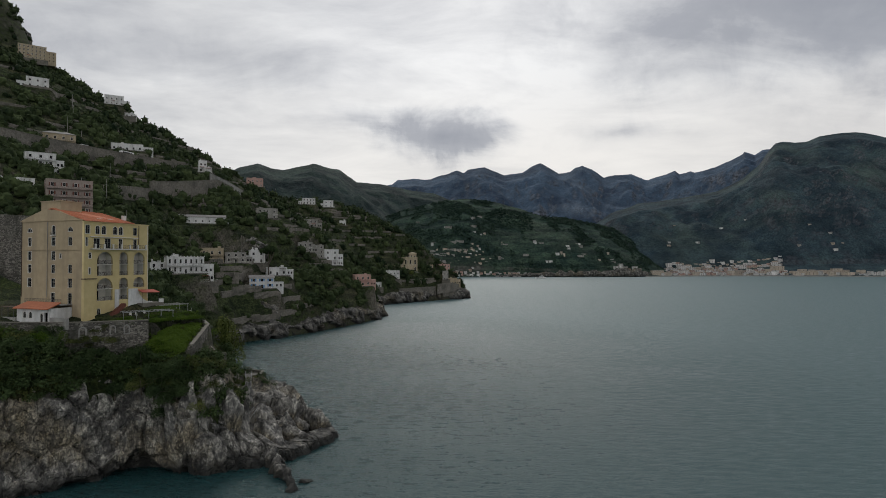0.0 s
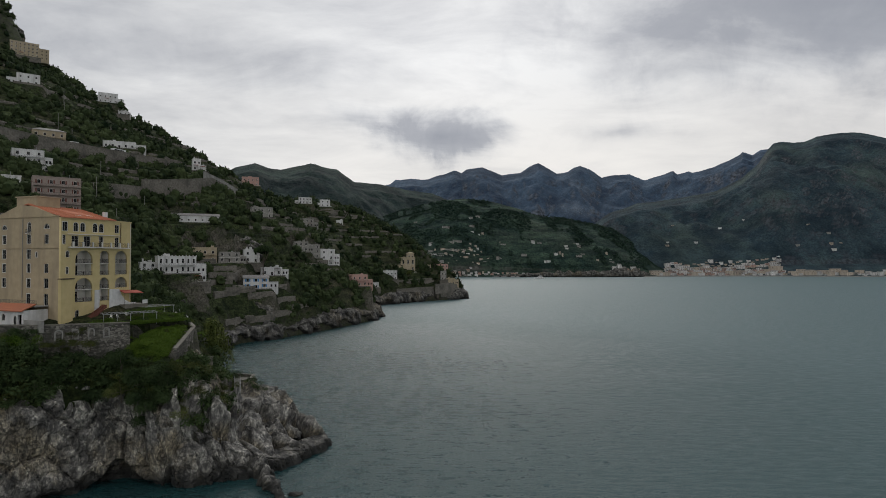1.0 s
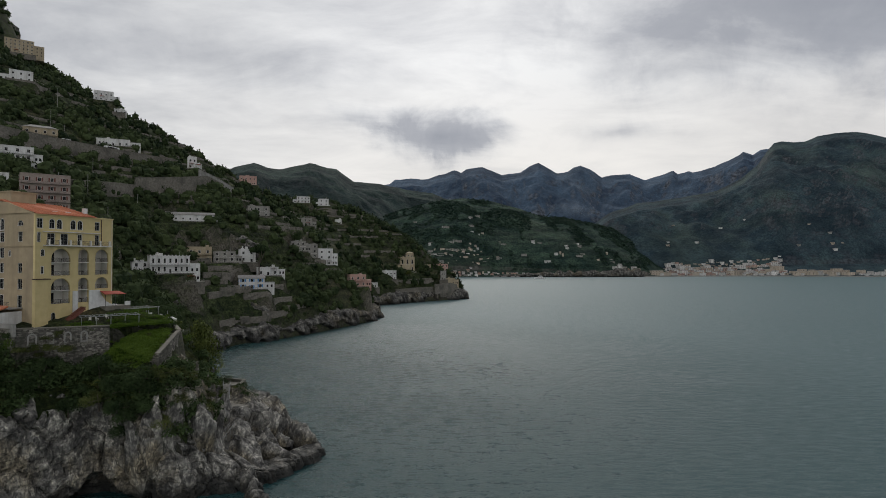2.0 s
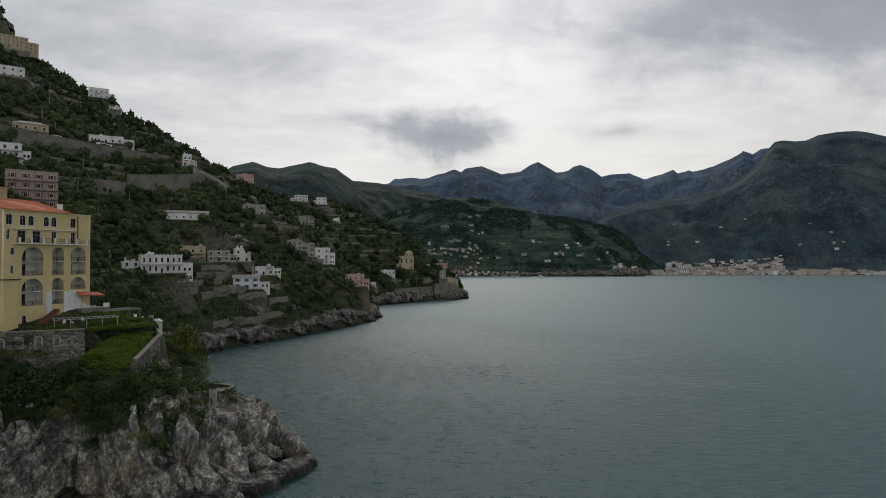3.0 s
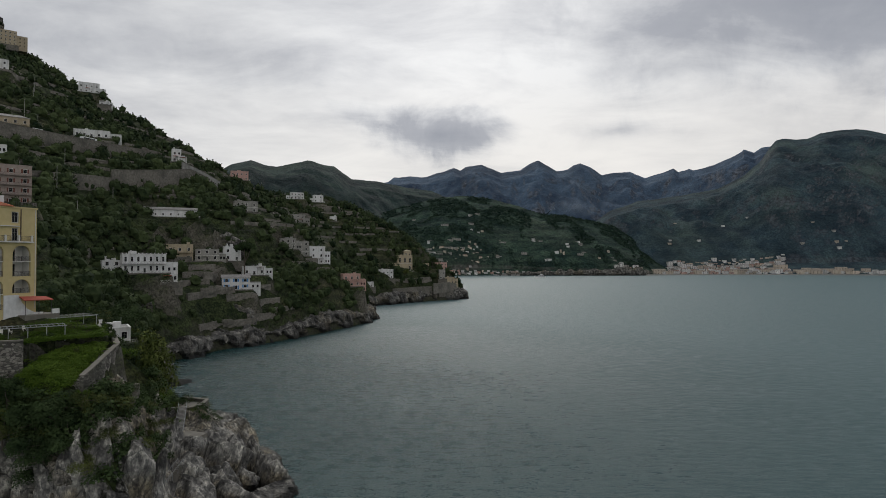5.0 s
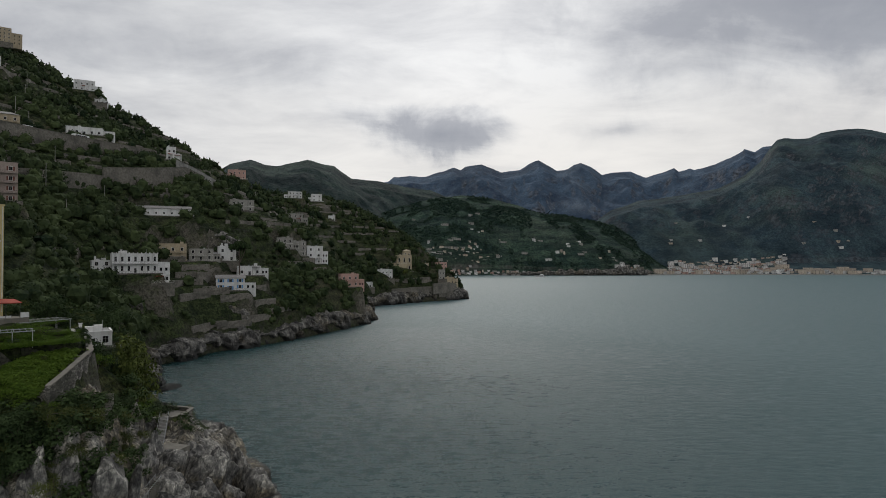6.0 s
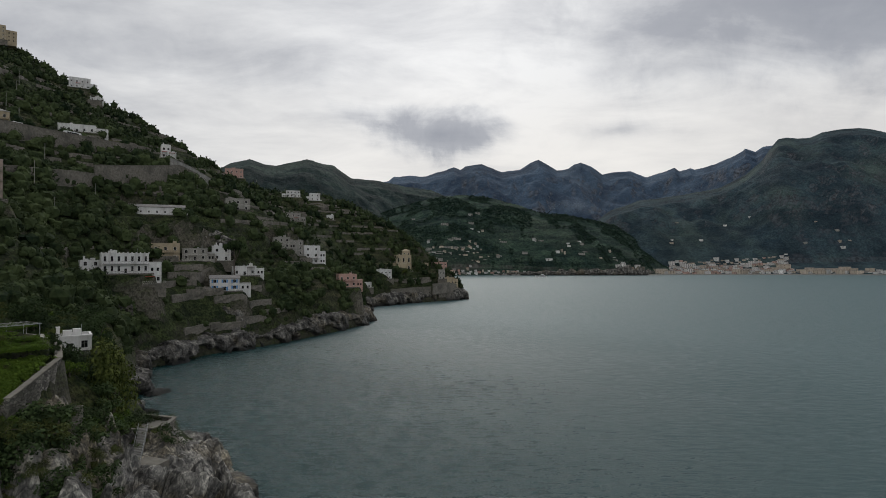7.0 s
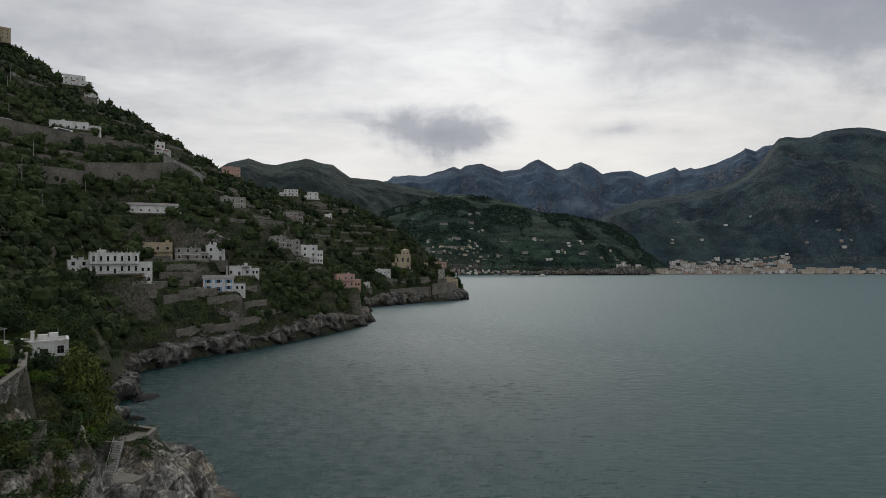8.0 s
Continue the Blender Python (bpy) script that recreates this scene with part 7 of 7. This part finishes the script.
# low scrub that fills the bank, garden beds, creeper on the garden wall
x, y = rng.uniform(-140, -46, 24000), rng.uniform(102, 250, 24000)
s, e, z = inland(x, y), signed_distance(SHELF_EDGE, SHELF_EDGE, x, y), ground(x, y)
keep = (s > 0.6) & (e < -0.6) & (z > 11) & (s < 40) & (np.hypot(x + 84, y - 188) > 9) & ((x < -57) | (rng.random(24000) < 0.3)) & (np.hypot(x + 59.5, y - 177.5) > 7) & (np.hypot(x + 55, y - 164) > 3.5) & ~in_cottage_view(x, y, z + 3.3) & ~((e > -10.5) & (y < 153) & (x > -75) & (x < -58.5) & (z > 25.2)) & ~((x > -62.5) & (y > 137) & (y < 152) & (z > 24))
face = keep & (s < 15) & (y < 180)
pick = np.concatenate([np.where(face)[0][:1300], np.where(keep & ~face)[0][:500]])
rng.shuffle(pick)
x, y, z = x[pick], y[pick], z[pick]
half = len(x) * 2 // 3
scatter("headland_scrub", x[:half], y[:half], z[:half] - 0.3, rng.uniform(1.0, 2.2, half), LEAF_DARK, ["shrub", "shrub", "broad"], 190, 0.11, 500, "low dark green scrub covering the bank")
scatter("headland_brush", x[half:], y[half:], z[half:] - 0.3, rng.uniform(0.6, 1.3, len(x) - half), LEAF_OLIVE, ["shrub", "shrub"], 170, 0.11, 520, "yellow-green brush and grasses on the bank")
x, y = rng.uniform(-82, -62, 1600), rng.uniform(134, 170, 1600)
e = signed_distance(SHELF_EDGE, SHELF_EDGE, x, y)
keep = (e > 0.8) & ((x + 84) * 0.931 - (y - 136) * 0.365 > 3.6) & (fbm(x / 4, y / 4, 0 * x, 2, 5) > 0.42)
x, y = x[keep][:420], y[keep][:420]
scatter("garden_plants", x, y, ground(x, y) - 0.5, rng.uniform(0.5, 1.2, len(x)), LEAF_BRIGHT, ["shrub"], 200, 0.09, 540, "bright green garden beds and vegetables below the hotel", 0.6)
x, y = rng.uniform(-78, -61.6, 2600), rng.uniform(131, 152, 2600)
e, z = signed_distance(SHELF_EDGE, SHELF_EDGE, x, y), ground(x, y)
keep = (e < 0.6) & (e > -9.5) & (z > 25.5) & (x < -61.9 - 0.11 * (y - 139.6)) & (x > -74.5 + 3.5 * rng.random(2600))
x, y, z = x[keep][:900], y[keep][:900], z[keep][:900]
scatter("bank_creeper", x, y, z - 0.5, rng.uniform(0.6, 1.15, len(x)), LEAF_BRIGHT, ["shrub"], 110, 0.11, 560, "bright green creeper covering the garden bank", 0.75)
f = rng.random(160)
scatter("hedge", -76.0 + 13.2 * f, 137.8 + 13.0 * f, np.full(160, 32.9), rng.uniform(0.6, 0.95, 160), LEAF_BRIGHT, ["shrub"], 220, 0.08, 580, "clipped bright green hedge along the garden edge", 0.9)

x, y, z = hill_points(10800, -560, 30, 470, 1080, 2)
scatter("upper_hillside_trees", x, y, z, 1.8 + 3.0 * rng.random(len(x)) ** 2, LEAF_HILL, ["clump"] * 6, 1, 0, 200, "dark green trees over the far terraces")


# ---- villages and town across the bay ----
def on_range(rng_data, k, q):
    """A place on a mountain at heading k and share q of the way up."""
    x, y, z, ks, w = rng_data
    a = float(np.clip((k - ks[0]) / (ks[1] - ks[0]), 0, len(ks) - 1.001))
    b = float(np.clip((q - w[0]) / (w[1] - w[0]), 0, len(w) - 1.001))
    i, j = int(a), int(b)
    a, b = a - i, b - j
    return [float((p[j, i] * (1 - a) + p[j, i + 1] * a) * (1 - b) + (p[j + 1, i] * (1 - a) + p[j + 1, i + 1] * a) * b) for p in (x, y, z)]


def far_house(label, w, d, h, floors, cols, wall, roof, group):
    ob = new("house", None)
    tagged(ob, label, "house", group)
    part("wall", box(-w / 2, w / 2, 0, d, -4, h), wall, ob)
    e = 0.4
    if roof == "flat":
        bm = box(-w / 2 - e, w / 2 + e, -e, d + e, h + 0.003, h + 0.5)
    else:
        bm = bmesh.new()
        lo = [bm.verts.new(p) for p in ((-w / 2 - e, -e, h + 0.003), (w / 2 + e, -e, h + 0.003), (w / 2 + e, d + e, h + 0.003), (-w / 2 - e, d + e, h + 0.003))]
        r0, r1 = bm.verts.new((-w / 4, d / 2, h + 2.4)), bm.verts.new((w / 4, d / 2, h + 2.4))
        for f in ((lo[0], lo[1], r1, r0), (lo[2], lo[3], r0, r1), (lo[1], lo[2], r1), (lo[3], lo[0], r0), tuple(lo[::-1])):
            bm.faces.new(f)
    part("roof", bm, TOWN_TILE if roof != "flat" else ROOF_GREY, ob)
    fh = h / floors
    for f in range(floors):
        for c in range(cols):
            x = -w / 2 + w * (c + 0.5) / cols
            part("window", box(x - 0.6, x + 0.6, -0.08, -0.003, f * fh + 0.8, f * fh + min(2.5, fh - 0.4)), GLASS, ob)
    return ob


TOWN_WHITE = coat("town_white_render", (0.58, 0.57, 0.55), (0.70, 0.69, 0.67), 0.5, 0.1, (0.3, 0.29, 0.27), 0.5, streaks=True, vary=0.35)
TOWN_TAN = coat("town_tan_render", (0.44, 0.37, 0.29), (0.54, 0.47, 0.39), 0.5, 0.1, (0.22, 0.19, 0.15), 0.6, streaks=True, vary=0.35)
TOWN_TILE = coat("town_roof_tiles", (0.24, 0.13, 0.095), (0.32, 0.19, 0.14), 0.5, 0.1, (0.16, 0.11, 0.09), 0.5, vary=0.2)
TOWN_PINK = coat("town_pink_render", (0.46, 0.30, 0.25), (0.56, 0.40, 0.34), 0.5, 0.1, (0.25, 0.18, 0.15), 0.6, streaks=True, vary=0.3)
FAR = [far_house("white village house across the bay", 11, 9, 8, 2, 3, TOWN_WHITE, "flat", "houses across the bay"),
       far_house("cream village house with a tiled roof", 12, 10, 9, 2, 3, TOWN_TAN, "hip", "houses across the bay"),
       far_house("pink village house across the bay", 10, 9, 9, 3, 3, TOWN_PINK, "hip", "houses across the bay"),
       far_house("tall pale apartment house on the far shore", 16, 12, 14, 4, 4, TOWN_WHITE, "flat", "houses across the bay"),
       far_house("grey weathered village house across the bay", 13, 9, 7, 2, 3, GREY, "flat", "houses across the bay"),
       far_house("long cream apartment block on the far shore", 30, 13, 15, 3, 5, TOWN_TAN, "flat", "houses across the bay"),
       far_house("plain buff village house across the bay", 10, 8, 7, 2, 3, TOWN_TAN, "flat", "houses across the bay")]
g = np.random.default_rng(12)
spots, crowd = [], []
for data, k0, k1, q0, q1, count, pool in (
        (VILLAGE_HILL, 0.000, 0.135, 0.012, 0.06, 95, (0, 1, 6, 4, 4, 6, 2, 0, 0)), (VILLAGE_HILL, -0.03, 0.07, 0.05, 0.20, 34, (0, 6, 6, 4, 4, 1)), (VILLAGE_HILL, 0.03, 0.30, 0.14, 0.40, 14, (0, 0, 6, 4)),
        (VILLAGE_HILL, -0.10, 0.10, 0.25, 0.6, 8, (4, 0, 4)), (VILLAGE_HILL, 0.285, 0.33, 0.09, 0.13, 6, (6, 3, 4, 2)),
        (EAST_RANGE, 0.345, 0.58, 0.010, 0.06, 130, (3, 1, 2, 0, 0, 5, 6, 0, 2)), (EAST_RANGE, 0.58, 0.76, 0.010, 0.03, 34, (3, 5, 0, 5, 4)), (EAST_RANGE, 0.37, 0.50, 0.05, 0.13, 30, (0, 1, 2, 0, 6)), (EAST_RANGE, 0.375, 0.57, 0.115, 0.158, 90, (0, 0, 3, 6, 2, 1)),
        (EAST_RANGE, 0.33, 0.75, 0.15, 0.34, 12, (0, 4, 6)), (WOODED_RANGE, -0.16, 0.0, 0.1, 0.45, 12, (0, 4, 1))):
    tries = n = 0
    while n < count and tries < 2000:
        tries += 1
        k, q = g.uniform(k0, k1), q0 + (q1 - q0) * g.random() ** 1.4
        x, y, z = on_range(data, k, q)
        if any((x - a) ** 2 + (y - b) ** 2 < 11**2 for a, b in spots):
            continue
        # a house with one or two more beside it
        for j in range(g.integers(1, 4) if q > 0.12 and data is VILLAGE_HILL else 1):
            if j:
                k, q = k + g.uniform(-0.012, 0.012), q + g.uniform(-0.025, 0.025)
                x, y, z = on_range(data, k, max(q, q0))
            spots.append((x, y))
            i = pool[g.integers(len(pool))]
            town = data is EAST_RANGE
            s, hs = (g.uniform(0.7, 1.25), g.uniform(0.5, 0.95)) if town else (g.uniform(0.6, 1.35), g.uniform(0.55, 1.0))
            m = pose(x, y + g.uniform(-3, 3), z + 0.3, 0, 0, g.uniform(-13, 15)) @ Matrix.Diagonal((s, 0.9, hs, 1))
            if town and n % 4:
                crowd.append((m, i))
            elif FAR[i].get("placed"):
                copy_thing(FAR[i], m)
            else:
                FAR[i].matrix_world = m
                FAR[i]["placed"] = 1
        n += 1
for o in scene.objects:
    if o.get("placed"):
        del o["placed"]

# the crowded rows of the town
SIZES = [(11, 9, 8, 2, 0), (12, 10, 9, 2, 1), (10, 9, 9, 3, 2), (16, 12, 14, 4, 0), (13, 9, 7, 2, 3), (30, 13, 15, 3, 1), (10, 8, 7, 2, 1)]
bm = bmesh.new()
for m, i in crowd:
    w, d, h, floors, slot = SIZES[i]
    made = len(bm.faces)
    add_box(bm, -w / 2, w / 2, 0, d, -4, h, m)
    add_box(bm, -w / 2 - 0.4, w / 2 + 0.4, -0.4, d + 0.4, h + 0.05, h + 0.6, m)
    for fl in range(floors):
        for c in range(3):
            x = -w / 2 + w * (c + 0.5) / 3
            add_box(bm, x - 0.7, x + 0.7, -0.1, -0.02, fl * h / floors + 0.8, fl * h / floors + 2.4, m)
    bm.faces.ensure_lookup_table()
    for k, fc in enumerate(bm.faces[made:]):
        fc.material_index = slot if k < 6 else 4 if k < 12 else 5
me = bpy.data.meshes.new("town_houses")
bm.to_mesh(me)
bm.free()
for mt in (TOWN_WHITE, TOWN_TAN, TOWN_PINK, GREY, ROOF_GREY, GLASS):
    me.materials.append(mt)
tagged(new("town_houses", me), "crowded pale houses of the town on the far shore", "houses", kind="stuff")

# quay and mole of the town, and the breakwater under the village
for n, pts in (("quay", [(560, 1652), (700, 1680), (900, 1690), (1100, 1660), (1290, 1640)]), ("breakwater", [(96, 1690), (150, 1655), (210, 1640)])):
    wall_along(n, [(a, b, 3.0, -2) for a, b in pts], 6.0, CONCRETE, "long pale stone quay at the water's edge" if n == "quay" else "low stone breakwater under the village", n, step=20, kind="structure")


def motor_yacht(x, y, turn):
    ob = new("motor_yacht", None)
    ob.matrix_world = pose(x, y, 0, 0, 0, turn) @ Matrix.Scale(1.4, 4)
    tagged(ob, "small white motor yacht on the bay", "boat")
    bm = bmesh.new()
    rings = []
    for a, w, z in ((-9, 2.2, 1.8), (-4, 2.6, 1.8), (3, 2.4, 2.1), (8, 1.2, 2.6), (10.5, 0.1, 3.0)):
        rings.append([bm.verts.new(p) for p in ((a, -w, z), (a, -w * 0.6, -0.4), (a, w * 0.6, -0.4), (a, w, z))])
    for r, s in zip(rings[:-1], rings[1:]):
        for i in range(4):
            bm.faces.new((r[i], s[i], s[(i + 1) % 4], r[(i + 1) % 4]))
    bm.faces.new(rings[0])
    bm.faces.new(rings[-1][::-1])
    part("hull", bm, CAR_WHITE, ob)
    part("cabin", box(-5.5, 3.0, -1.7, 1.7, 1.9, 3.9), CAR_WHITE, ob)
    part("bridge", box(-4.0, 0.5, -1.4, 1.4, 3.903, 5.2), CAR_WHITE, ob)
    part("windscreen", box(3.003, 3.05, -1.5, 1.5, 2.6, 3.7), GLASS, ob)
    for sy in (-1, 1):
        part("side_window", box(-4.5, 2.5, min(sy * 1.703, sy * 1.73), max(sy * 1.703, sy * 1.73), 2.7, 3.5), GLASS, ob)
    part("mast", tube([(-2, 0, 5.2), (-2.4, 0, 7.4)], 0.08), METAL, ob)


motor_yacht(243, 1500, 165)

# a bonfire's smoke on the crest of the village hill
def smoke_material():
    m, t, s = material("thin_smoke")
    c = t.nodes.new("ShaderNodeTexCoord").outputs["Object"]
    s.inputs["Base Color"].default_value = (0.42, 0.50, 0.60, 1)
    s.inputs["Roughness"].default_value = 1.0
    s.inputs["Specular IOR Level"].default_value = 0.0
    f = t.nodes.new("ShaderNodeMapRange")
    f.inputs["From Min"].default_value, f.inputs["From Max"].default_value, f.inputs["To Max"].default_value = 0.36, 0.72, 0.10
    t.links.new(noise_node(t, c, 0.035, 5, 0.6), f.inputs[0])
    t.links.new(f.outputs[0], s.inputs["Alpha"])
    return m


SMOKE = smoke_material()
smoke = new("smoke", None)
smoke.matrix_world = pose(306, 1945, 172)
tagged(smoke, "thin bluish smoke drifting from a fire on the hill", "smoke")
for i, size in enumerate((0.35, 0.6, 0.85, 1.15)):
    path = [(0, 0, -8), (14, 2, 6), (30, 5, 17), (50, 9, 34), (62, 14, 46), (92, 22, 48), (140, 32, 40), (200, 44, 34)]
    wide = [1.5, 3.5, 6.0, 7.5, 12.0, 22.0, 30.0, 14.0]
    bm = tube([(a + 3 * math.sin(i + a / 21), b, c + 2 * math.sin(2 * i + a / 15)) for a, b, c in path], [r * size for r in wide], 14)
    part("wisp", bm, SMOKE, smoke)

# woods on the far slopes
for data, count, size, name, q1, mat, leaves in ((VILLAGE_HILL, 9000, 2.7, "village_hill_woods", 1.0, LEAF_VILLAGE, 16),):
    gx, gy, gz, ks, w = data
    i, j = g.integers(1, gx.shape[1] - 1, count * 2), g.integers(2, int(np.searchsorted(w, q1)), count * 2)
    a, b = g.random(count * 2), g.random(count * 2)
    px = gx[j, i] * (1 - a) + gx[j, i + 1] * a
    py = gy[j, i] * (1 - b) + gy[j + 1, i] * b 
    pz = (gz[j, i] * (1 - a) + gz[j, i + 1] * a) * (1 - b) + (gz[j + 1, i] * (1 - a) + gz[j + 1, i + 1] * a) * b
    px = px + (gx[j + 1, i] - gx[j, i]) * b
    keep = fbm(px / (22 * size), py / (22 * size), 0 * px, 3, 61) > (0.44 if leaves > 12 else 0.36)
    for a, b in spots:
        keep &= (np.abs(px - a) > 9) | (py > b + 8) | (py < b - 26)
    px, py, pz = px[keep][:count], py[keep][:count], pz[keep][:count]
    scatter(name, px, py, pz - 1.0, g.uniform(0.6, 1.3, len(px)) * size, mat, ["round", "round", "shrub"], leaves, 0.42 if leaves > 12 else 0.5, 300 + count, "woods and orchards covering the slope across the bay")
